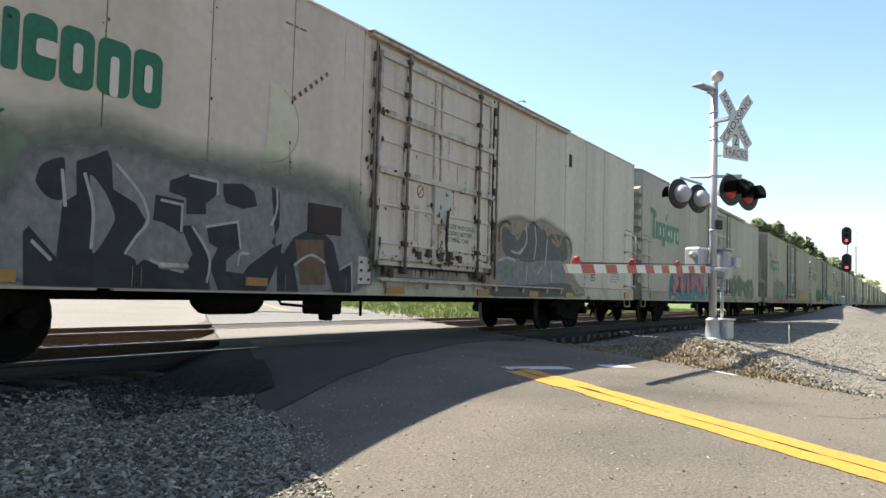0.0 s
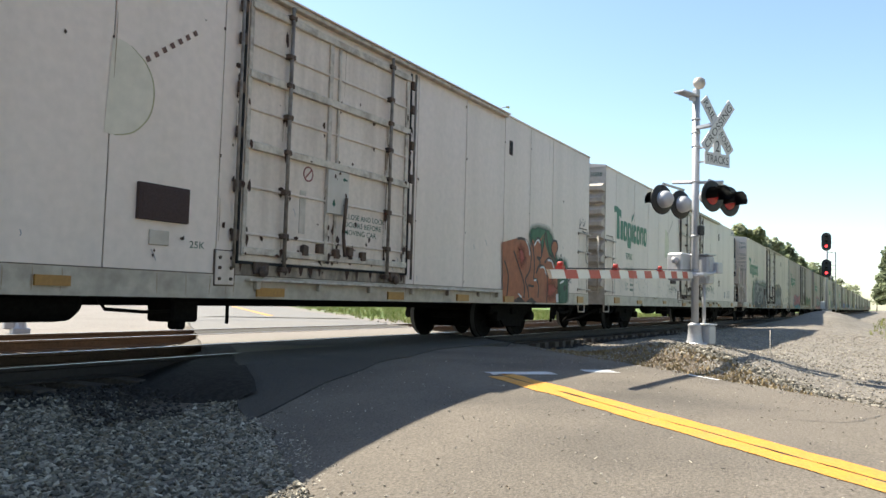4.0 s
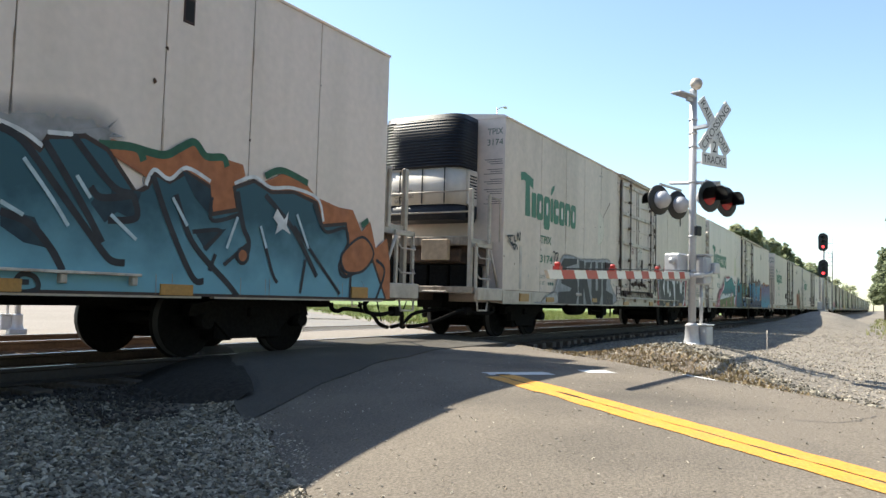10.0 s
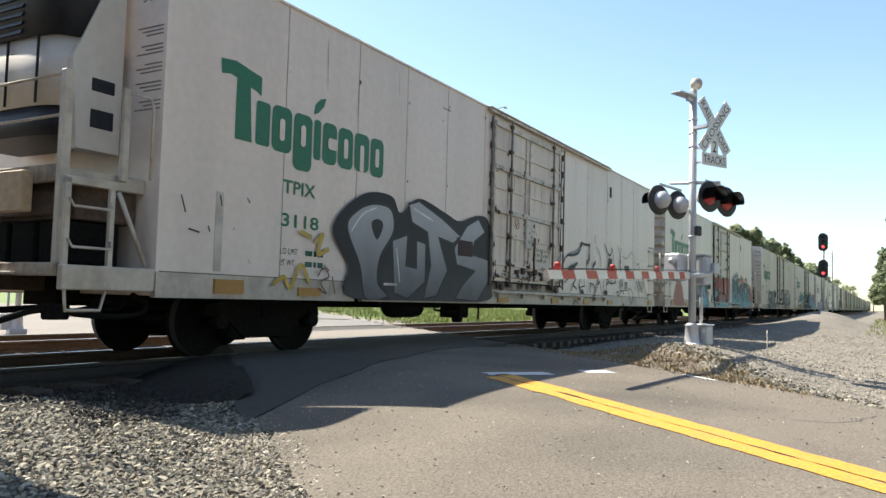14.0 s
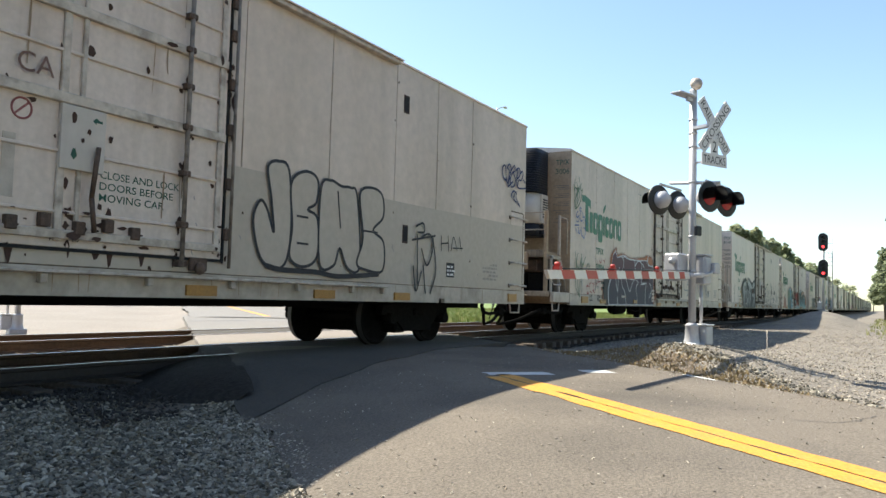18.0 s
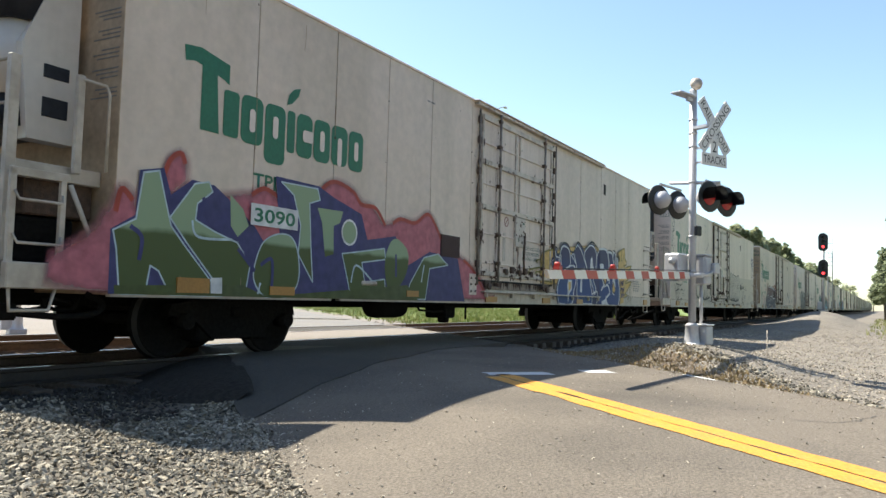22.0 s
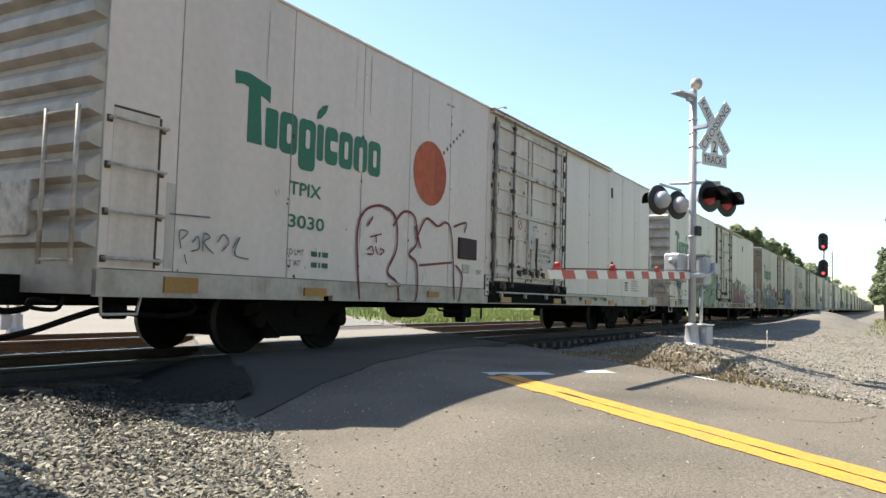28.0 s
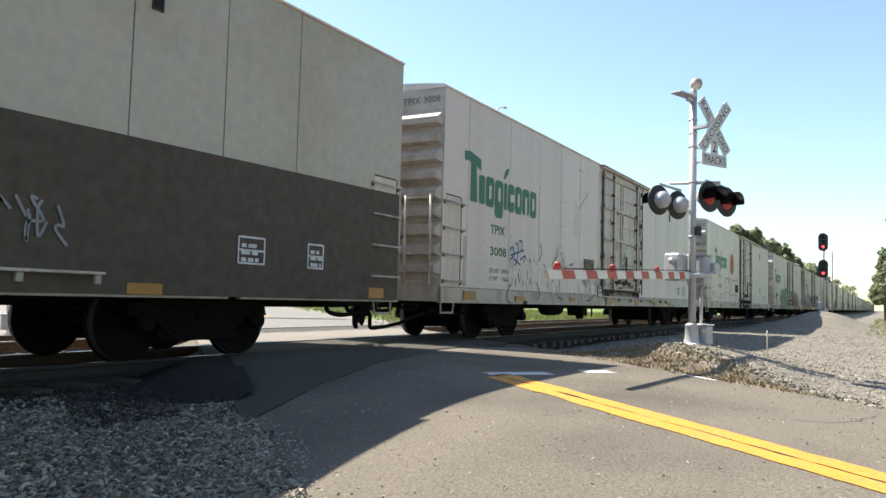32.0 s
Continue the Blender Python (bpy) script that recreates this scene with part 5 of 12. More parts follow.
# ---- marks and spray paint on the cars ----
def haze(car, u0, u1, z0, z1, color, seed, rough=0.12, label="", lift=0.0012, spikes=0.0):
    """A sprayed field with an uneven upper edge, rounded ends and stray dots."""
    n = max(12, int((u1 - u0) / 0.07))
    bm = bmesh.new()
    cols = []
    for k in range(n + 1):
        f = k / n
        u = u0 + (u1 - u0) * f
        end = min(1.0, (min(f, 1 - f) * (u1 - u0) / 0.55) ** 0.5)
        v = noise.noise(Vector((u * 1.1, seed * 3.1, 0))) * 1.3 + 0.6 * noise.noise(Vector((u * 4.5, seed * 3.1, 5)))
        w = max(0.0, noise.noise(Vector((u * 2.2, seed * 1.7, 9)))) * spikes * 1.6
        top = max(z0 + 0.04, z0 + (z1 - z0 + rough * v * 1.6 + w) * end)
        zs = [z0 + 0.03 * (1 - end)] + ([1.03, 1.036] if z0 < 0.99 and top > 1.06 else [z0 + 0.02, z0 + 0.03]) + [min(4.5, top)]
        cols.append([bm.verts.new((u, FACE - lift - skin(u, z), z)) for z in zs])
    for a, b in zip(cols, cols[1:]):
        for i in range(3):
            bm.faces.new((a[i], b[i], b[i + 1], a[i + 1]))
    rng = random.Random(seed)
    for _ in range(int((u1 - u0) * 9)):
        k = rng.randint(1, n - 1)
        c = Vector(cols[k][3].co) + Vector((rng.uniform(-0.1, 0.1), -0.0002, rng.uniform(0.02, 0.16)))
        r = rng.uniform(0.006, 0.022)
        bm.faces.new([bm.verts.new(c + Vector((r * math.cos(a), 0, r * math.sin(a)))) for a in (0, 1.05, 2.1, 3.14, 4.2, 5.24)])
    return part("spray_field", bm, color, car, label)


# centre lines of block letters and of forms that spell nothing, in a unit box
SKELETONS = {
    "A": [[(0.0, 0.0), (0.25, 0.6), (0.5, 1.0), (0.75, 0.6), (1.0, 0.0)], [(0.2, 0.38), (0.8, 0.36)]],
    "C": [[(0.95, 0.85), (0.5, 1.0), (0.08, 0.7), (0.08, 0.3), (0.5, 0.0), (0.95, 0.15)]],
    "D": [[(0.12, 0.0), (0.1, 1.0), (0.6, 0.95), (0.95, 0.55), (0.75, 0.1), (0.12, 0.0)]],
    "E": [[(0.9, 1.0), (0.15, 0.95), (0.1, 0.5), (0.15, 0.03), (0.95, 0.0)], [(0.15, 0.5), (0.75, 0.52)]],
    "F": [[(0.95, 1.0), (0.12, 0.95), (0.12, 0.4), (0.15, 0.0)], [(0.15, 0.5), (0.75, 0.55)]],
    "H": [[(0.1, 1.0), (0.12, 0.5), (0.08, 0.0)], [(0.9, 1.0), (0.88, 0.5), (0.95, 0.0)], [(0.1, 0.5), (0.9, 0.52)]],
    "I": [[(0.5, 1.0), (0.48, 0.5), (0.52, 0.0)]],
    "J": [[(0.62, 1.0), (0.66, 0.35), (0.5, 0.04), (0.15, 0.08), (0.05, 0.5)]],
    "K": [[(0.1, 1.0), (0.12, 0.5), (0.1, 0.0)], [(0.95, 1.0), (0.2, 0.48)], [(0.25, 0.5), (0.65, 0.28), (1.0, -0.05)]],
    "L": [[(0.12, 1.0), (0.12, 0.1), (0.5, 0.02), (0.95, 0.08)]],
    "M": [[(0.0, 0.0), (0.12, 0.95), (0.5, 0.42), (0.88, 0.95), (1.0, 0.0)]],
    "P": [[(0.12, 0.0), (0.1, 0.95), (0.6, 1.0), (0.95, 0.75), (0.7, 0.45), (0.15, 0.42)]],
    "R": [[(0.12, 0.0), (0.1, 0.95), (0.6, 1.0), (0.9, 0.75), (0.6, 0.5), (0.2, 0.47)], [(0.4, 0.46), (0.7, 0.25), (1.0, 0.0)]],
    "S": [[(0.92, 0.9), (0.5, 1.0), (0.1, 0.78), (0.5, 0.52), (0.92, 0.28), (0.5, 0.0), (0.06, 0.1)]],
    "T": [[(0.0, 0.92), (0.5, 1.0), (1.0, 0.92)], [(0.5, 0.95), (0.48, 0.5), (0.5, 0.0)]],
    "U": [[(0.1, 1.0), (0.12, 0.3), (0.5, 0.0), (0.85, 0.3), (0.9, 1.0)]],
    "Z": [[(0.08, 0.95), (0.9, 0.95), (0.1, 0.05), (0.95, 0.05)]],
    "1": [[(-0.1, 0.7), (0.3, 1.0), (0.45, 0.5), (0.25, 0.0), (0.7, 0.15), (1.1, 0.6)]],
    "2": [[(0.0, 0.1), (0.3, 0.75), (0.7, 1.0), (0.95, 0.6), (0.6, 0.3), (0.3, 0.5)], [(0.5, 0.3), (0.85, 0.0), (1.15, 0.1)]],
    "3": [[(0.9, 1.0), (0.2, 0.85), (0.0, 0.4), (0.4, 0.0), (0.95, 0.2), (0.85, 0.65), (0.45, 0.55)]],
    "4": [[(0.1, 0.0), (0.05, 0.6), (0.35, 1.0)], [(0.3, 0.45), (0.65, 0.75), (0.95, 0.35), (1.05, -0.02)]],
    "5": [[(0.0, 0.3), (0.35, 0.05), (0.6, 0.5), (0.4, 0.95), (0.9, 0.9), (1.1, 1.05)], [(0.6, 0.4), (0.95, 0.1)]],
}


def throw(car, text, u0, u1, z0, z1, fill, edge, seed, thick=0.2, rim=0.05, shade=None, glow=None, shine=None, lift=0.002, tilt=6, jitter=0.03, wide=0.8, sharp=False):
    """Fat sprayed forms along their centre lines: halo, rim, two-tone fill and glints."""
    rng = random.Random(seed)
    w = (u1 - u0) / len(text)
    h = z1 - z0
    meshes = {n: bmesh.new() for n in ("halo", "rim", "fill", "shade", "seam", "glint")}

    count = {}

    def lay(key, line, width, off, split=None):
        def step():
            count[key] = count.get(key, 0) + 1
            return lift + off + 0.00008 * count[key]

        def cover(ring):
            bm = meshes["shade" if split is not None and sum(z for _, z in ring) / len(ring) < split else key]
            d = step()
            bm.faces.new([bm.verts.new((u, FACE - d - skin(u, z), max(z, 0.765))) for u, z in ring])
        for q in ribbon(line, width, steps=2 if sharp else 4, taper=sharp):
            cover(q)
        r = width / 2 * (0.8 if sharp else 1.0)
        for c in bends if sharp and key not in ("seam", "glint") else line:
            cover([(c[0] + r * math.cos(a * 0.524), c[1] + r * math.sin(a * 0.524)) for a in range(12)])

    for k, ch in enumerate(text):
        a = radians(rng.uniform(-tilt, tilt))
        ww, hh = w * wide * rng.uniform(0.92, 1.08), (h - thick) * rng.uniform(0.86, 1.04)
        cu, cz = u0 + w * (k + 0.5), z0 + h / 2 + rng.uniform(-0.03, 0.03)
        count.clear()
        for j, sk in enumerate(SKELETONS[ch]):
            line = []
            for x, y in sk:
                x, y = (x - 0.5) * (ww - thick * 0.6) + rng.uniform(-jitter, jitter), (y - 0.5) * hh + rng.uniform(-jitter, jitter)
                line.append((cu + x * math.cos(a) - y * math.sin(a), cz + x * math.sin(a) + y * math.cos(a)))
            bends = line[1:-1]
            if sharp:
                # straight runs with hard corners
                full = []
                for p, q in zip(line, line[1:]):
                    full += [(p[0] + (q[0] - p[0]) * f, p[1] + (q[1] - p[1]) * f) for f in (0.05, 0.5, 0.95)]
                line = [line[0]] + full + [line[-1]]
            base = 0.004 + 0.008 * (k % 2)
            if glow:
                lay("halo", line, thick + 2 * rim + 0.13, 0.00004 * (k % 2))
            lay("rim", line, thick + 2 * rim, base)
            lay("fill", line, thick, base + 0.0038, (z0 + h * rng.uniform(0.36, 0.5)) if shade else None)
            if thick > 0.16:
                # inner seams in the rim's colour
                for f in (rng.uniform(0.2, 0.4), rng.uniform(0.6, 0.85)):
                    i = min(int(f * (len(line) - 1)), len(line) - 2)
                    p, q = Vector(line[i]), Vector(line[i + 1])
                    n = Vector((-(q - p).y, (q - p).x)).normalized() * thick * 0.5
                    c = p.lerp(q, f)
                    lay("seam", [tuple(c + n), tuple(c + n * 0.2 + (q - p) * 0.12), tuple(c - n * rng.uniform(-0.1, 0.5))], 0.022, base + 0.0076)
            if shine:
                p, q = Vector(line[0]), Vector(line[1])
                n = Vector((-(q - p).y, (q - p).x)).normalized() * thick * 0.22
                g = [tuple(p.lerp(q, f) + n) for f in (0.1, 0.45, 0.8)]
                lay("glint", g, 0.03, base + 0.0078)
    for key, m in (("halo", glow), ("rim", edge), ("fill", fill or M_PAINT), ("shade", shade), ("seam", edge), ("glint", shine)):
        bm = meshes[key]
        if m is None or not bm.faces:
            bm.free()
            continue
        part("spray_" + key, bm, m, car)


def bubbles(car, u0, u1, z0, z1, n, fill, edge, seed, width=0.05, shade=None, lift=0.002, inner=2, shine=None, glow=None):
    """Interlocking forms that spell nothing."""
    rng = random.Random(seed)
    w = (u1 - u0) / n
    throw(car, "".join(rng.choice("12345") for _ in range(n)), u0, u1, z0, z1, fill, edge, seed, thick=min(0.42, w * 0.42), rim=width * 0.8, shade=shade, shine=shine, lift=lift, tilt=10, jitter=0.07, wide=1.2, glow=glow, sharp=True)


def scrawl(car, u0, u1, z0, z1, color, seed, n=5, width=0.03, upright=0.6, lift=0.003):
    """Quick marker strokes that cannot be read."""
    rng = random.Random(seed)
    lines = []
    for k in range(n):
        u = u0 + (u1 - u0) * (k + 0.3 * rng.random()) / n
        w = (u1 - u0) / n
        pts = [(u, z0 + (z1 - z0) * rng.uniform(0.5, 1))]
        for i in range(rng.randint(3, 5)):
            pts.append((u + rng.uniform(-0.3, 1.3) * w, z0 + (z1 - z0) * (rng.random() if rng.random() < upright else rng.uniform(0.35, 0.65))))
        lines.append([(a, max(b, 0.77)) for a, b in pts])
    strokes(car, "marker_line", lines, width, color, lift=lift)


def scuffs(car, u0, u1, z0, z1, color, seed, n=30, size=0.1):
    """Scrapes and flaked patches."""
    rng = random.Random(seed)
    lines = []
    for _ in range(n):
        u, z = rng.uniform(u0, u1), rng.uniform(z0, z1)
        a = rng.uniform(-1.8, 1.8)
        s = size * rng.uniform(0.15, 1.0)
        lines.append([(u, z), (u + s * 0.3 * math.cos(a) + rng.uniform(-0.03, 0.03), z - s * 0.5), (u + s * math.cos(a) * 0.6, z - s)])
    strokes(car, "scrape", lines, 0.012, color, lift=0.0015, taper=True)


def blot(u, z, r, tall, rng):
    """A ragged patch of bare rusty steel."""
    return [(u + r * rng.uniform(0.45, 1.2) * math.cos(a), z + r * tall * rng.uniform(0.45, 1.2) * math.sin(a)) for a in (0, 0.7, 1.4, 2.1, 2.8, 3.5, 4.2, 4.9, 5.6)]


def door_rust(car, seed, amount):
    """Rust on the door: along the rods, on the stiffeners, round the lock and at the bottom."""
    rng = random.Random(1700 + seed)
    deep, stain = [], []
    for u in (0.03, 0.2, 0.86, 3.22, 3.75, 3.9):
        for _ in range(int(13 * amount)):
            z = rng.choice((1.25, 1.3, 1.5, 2.1, 2.12, 2.6, 3.1, 3.5, rng.uniform(1.2, 4.4))) + rng.gauss(0, 0.06)
            deep.append(blot(u + rng.gauss(0, 0.035), z, rng.uniform(0.012, 0.045), rng.uniform(0.8, 3.5), rng))
    for z in (1.27, 1.36, 1.52, 2.58, 3.46):
        for _ in range(int((9 if z < 1.6 else 5) * amount)):
            deep.append(blot(rng.uniform(0.2, 3.8), z + rng.gauss(0.02, 0.03), rng.uniform(0.02, 0.085), rng.uniform(0.2, 0.6), rng))
    for _ in range(int(26 * amount)):
        deep.append(blot(rng.gauss(2.05, 0.2), rng.uniform(1.25, 2.55), rng.uniform(0.012, 0.045), rng.uniform(0.6, 1.8), rng))
    for _ in range(int(18 * amount)):
        deep.append(blot(rng.gauss(2.2, 0.45), rng.gauss(1.4, 0.07), rng.uniform(0.03, 0.1), rng.uniform(0.25, 0.6), rng))
    for _ in range(int(34 * amount)):
        u, z = rng.choice((0.86, 3.22, 0.06, 3.9, rng.uniform(0.2, 3.8))) + rng.gauss(0, 0.03), rng.choice((1.6, 2.1, 2.58, 3.07, 3.46))
        stain.append([(u, z), (u, z - 0.15), (u + rng.uniform(-0.02, 0.02), z - rng.uniform(0.25, 0.6))])
    depths = {}
    for ring in deep:
        u, z = sum(p[0] for p in ring) / len(ring), sum(p[1] for p in ring) / len(ring)
        out = 0.003
        if any(a < u < b for a, b in ((0.14, 0.21), (1.72, 1.8), (1.93, 1.98), (3.72, 3.8))) or any(abs(z - c) < 0.02 for c in (3.09, 2.12, 3.9, 1.54)):
            out = 0.031
        if any(a < z < a + 0.1 for a in (4.34, 3.46, 2.58, 1.28)):
            out = 0.055
        if 1.72 < u < 2.2 and 1.95 < z < 2.57:
            out = 0.061
        depths.setdefault(out, []).append(ring)
    for out, rings in depths.items():
        wall_ink(car, "rust_flake", rings, RUST_DEEP, "flaked rusty patches on the door", out)
    strokes(car, "rust_run", stain, 0.02, RUST_RUN, lift=0.004, taper=True)
    drips = []
    for _ in range(int(26 * amount)):
        u, w, z = rng.uniform(0.15, 3.85), rng.uniform(0.015, 0.06), rng.uniform(1.03, 1.12)
        drips.append([(u - w, 1.17), (u + w, 1.17), (u + w * 0.4, z), (u - w * 0.3, z - 0.02)])
    wall_ink(car, "rust_run", drips, RUST_DEEP, "dark drips under the door", 0.002)


RUST_DEEP, RUST_RUN = ink("rust_deep", (0.062, 0.034, 0.025), 0.85), ink("rust_stain", (0.30, 0.215, 0.145), 0.8)


def rust_runs(car, seed):
    """Rust that runs down from the seams, the eave and the door's fittings, and flakes along the joints."""
    rng = random.Random(900 + seed)
    runs, flakes = [], []
    for s in SEAMS[1:]:
        for _ in range(rng.randint(0, 3)):
            u, z = s + rng.uniform(-0.02, 0.02), rng.uniform(1.3, 4.4)
            runs.append([(u, z), (u + rng.uniform(-0.01, 0.01), z - rng.uniform(0.05, 0.3)), (u + rng.uniform(-0.015, 0.015), z - rng.uniform(0.3, 0.7))])
        for _ in range(rng.randint(1, 5)):
            u, z, r = s + rng.uniform(-0.05, 0.05), rng.uniform(1.1, 4.5), rng.uniform(0.008, 0.028)
            flakes.append([(u + r * rng.uniform(0.4, 1.3) * math.cos(a), z + r * rng.uniform(0.4, 1.6) * math.sin(a)) for a in (0, 0.9, 1.8, 2.7, 3.6, 4.5, 5.4)])
    for _ in range(26):
        u, z, r = rng.choice((rng.uniform(-8, 12), rng.uniform(-0.1, 4.0))), rng.uniform(1.04, 1.5) if rng.random() < 0.6 else rng.uniform(1.5, 4.5), rng.uniform(0.006, 0.035)
        flakes.append([(u + r * rng.uniform(0.4, 1.3) * math.cos(a), z + r * rng.uniform(0.4, 1.6) * math.sin(a)) for a in (0, 0.9, 1.8, 2.7, 3.6, 4.5, 5.4)])
    for _ in range(70):
        u = rng.choice((0.03, 0.86, 3.22, 3.92, 1.75, 2.0, rng.uniform(0.1, 3.9))) + rng.gauss(0, 0.06)
        z, r = rng.choice((1.22, 1.32, 1.55, 2.12, 2.6, 3.1, 3.5, rng.uniform(1.2, 4.4))) + rng.gauss(0, 0.05), rng.uniform(0.012, 0.05)
        flakes.append([(u + r * rng.uniform(0.4, 1.3) * math.cos(a), z + r * rng.uniform(0.5, 2.0) * math.sin(a)) for a in (0, 0.9, 1.8, 2.7, 3.6, 4.5, 5.4)])
    for _ in range(24):
        u, z = rng.choice((0.03, 0.86, 3.22, 3.92, 1.75, rng.uniform(0.2, 3.8))) + rng.gauss(0, 0.03), rng.choice((1.6, 2.1, 2.58, 3.07, 3.46, 4.34))
        runs.append([(u, z), (u, z - 0.15), (u + rng.uniform(-0.02, 0.02), z - rng.uniform(0.25, 0.6))])
    for _ in range(5):
        u, z = rng.uniform(-7.5, 11.5), rng.uniform(4.4, 4.58)
        runs.append([(u, z), (u, z - 0.2), (u + rng.uniform(-0.02, 0.02), z - rng.uniform(0.3, 0.9))])
    for _ in range(22):
        u = rng.uniform(-7.5, 11.5)
        runs.append([(u, 1.0), (u + 0.005, 0.92), (u + rng.uniform(-0.01, 0.01), 0.78)])
    strokes(car, "rust_run", runs, 0.009, RUST_RUN, lift=0.0032, taper=True)
    wall_ink(car, "rust_flake", flakes, ink("rust_flake", (0.06, 0.033, 0.022), 0.85), lift=0.0036)


def decal(car, u, z, r, ghost, sheen=None, arc=False):
    """A round mark with a striped straw; on most cars only its right half is left."""
    if ghost:
        whole = sheen is not None
        ring = [(u + r * math.cos(a), z + r * math.sin(a)) for a in ([x * 0.2617 for x in range(24)] if whole else [-1.75 + 0.17 * x for x in range(21)])]
        wall_ink(car, "faded_decal", [ring], ghost, "round mark of a fruit" if whole else "what is left of a round mark", 0.001)
    if sheen:
        wall_ink(car, "decal_shade", [[(u + r * (0.2 + 0.8 * math.cos(a)) * 0.96, z + r * math.sin(a) * 0.94) for a in [x * 0.2 - 1.5 for x in range(16)]]], sheen, lift=0.002)
    if arc:
        strokes(car, "decal_rim", [[(u + r * math.cos(a), z + r * math.sin(a)) for a in (1.2, 0.7, 0.2, -0.4, -1.0, -1.5)]], 0.02, ink("olive", (0.36, 0.33, 0.2)), lift=0.002, taper=True)
    a, b = Vector((u + r * 0.75, z + r * 0.75)), Vector((u + r * 2.2, z + r * 1.85))
    lines = []
    for k in range(7):
        p, q = a.lerp(b, k / 7), a.lerp(b, (k + 0.45) / 7)
        lines.append([tuple(p), tuple(q)])
    strokes(car, "straw_stripe", lines, 0.06, ink("maroon", (0.16, 0.09, 0.07)), lift=0.002)


def weigh_box(car, u, z, w=0.3, h=0.26, lift=0.001):
    wall_ink(car, "weight_panel", [[(u, z), (u + w, z), (u + w, z + h), (u, z + h)]], ink("black", (0.025, 0.025, 0.03)), "black data panel", lift)
    bars(car, "lettering_bar", u + 0.03, z + 0.03, w * 0.75, h * 0.8, 3, M_SIGN, seed=int(u * 10), lift=lift + 0.001)


LAYERS = {}


def layer(car, ring):
    """How far the next coat stands out from the side; a little more over the door's fittings."""
    LAYERS[car.name] = LAYERS.get(car.name, 0) + 1
    mid = sum(u for u, z in ring) / len(ring)
    return 0.0185 + 0.0003 * LAYERS[car.name] + (0.03 if 0.15 < mid < 3.8 else 0.0)


def winds(ring, u, z):
    """Whether a ring of points goes round a point."""
    turns = 0
    for (a, b), (c, d) in zip(ring, ring[1:] + ring[:1]):
        if (b <= z) != (d <= z) and (u < a + (z - b) / (d - b) * (c - a)):
            turns += 1 if d > b else -1
    return turns != 0


def coat(car, name, rings, material, lift):
    """Faces that lie flat on the car's near side."""
    clean, pts, sides = [], [], []
    for ring in rings:
        ring = [(u, max(z, 0.762)) for k, (u, z) in enumerate(ring) if k == 0 or abs(u - ring[k - 1][0]) + abs(z - ring[k - 1][1]) > 1e-5]
        if len(ring) > 2:
            n = len(pts)
            sides += [(n + k, n + (k + 1) % len(ring)) for k in range(len(ring))]
            pts += [Vector(p) for p in ring]
            clean.append((ring, min(u for u, z in ring), max(u for u, z in ring), min(z for u, z in ring), max(z for u, z in ring)))
    flat, _, tris, _, _, _ = geometry.delaunay_2d_cdt(pts, sides, [], 0, 1e-5)
    bm = bmesh.new()
    vs = [bm.verts.new((p.x, FACE - lift, p.y)) for p in flat]
    for f in tris:
        mid = sum((flat[k] for k in f), Vector((0, 0))) / len(f)
        if any(a <= mid.x <= b and c <= mid.y <= d and winds(ring, mid.x, mid.y) for ring, a, b, c, d in clean):
            bm.faces.new([vs[k] for k in f])
    bmesh.ops.delete(bm, geom=[v for v in bm.verts if not v.link_faces], context="VERTS")
    return part(name, bm, material, car)


def brush(car, material, width, lines, hard=False, lift=0.0):
    """Strokes of a spray can."""
    for ln in lines:
        d = layer(car, ln) + lift
        if hard:
            ln = [p for a, b in zip(ln, ln[1:]) for p in (a, ((a[0] * 19 + b[0]) / 20, (a[1] * 19 + b[1]) / 20), ((a[0] + b[0] * 19) / 20, (a[1] + b[1] * 19) / 20))] + [ln[-1]]
        coat(car, "spray_line", ribbon(ln, width, steps=2 if hard else 6), material, d)


def shape(car, material, ring, edge=None, width=0.05, rounded_off=False, lift=0.0):
    """A filled sprayed form, with its outline."""
    if rounded_off:
        ring = [tuple(p) for p in smooth_line(ring, True, 5)]
    coat(car, "spray_fill", [ring], material, layer(car, ring) + lift)
    if edge:
        n, quads = len(ring), []
        for k in range(n):
            a, b = Vector(ring[k]), Vector(ring[(k + 1) % n])
            if (b - a).length < 1e-5:
                continue
            w = (b - a).normalized() * width / 2
            s = Vector((-w.y, w.x))
            quads.append([tuple(a - w * 0.6 + s), tuple(a - w * 0.6 - s), tuple(b + w * 0.6 - s), tuple(b + w * 0.6 + s)])
        coat(car, "spray_outline", quads, edge, layer(car, ring) + lift)


def spot(car, material, u, z, r, edge=None, width=0.04):
    shape(car, material, [(u + r * math.cos(0.393 * k), z + r * math.sin(0.393 * k)) for k in range(16)], edge, width)


MISTS = {}


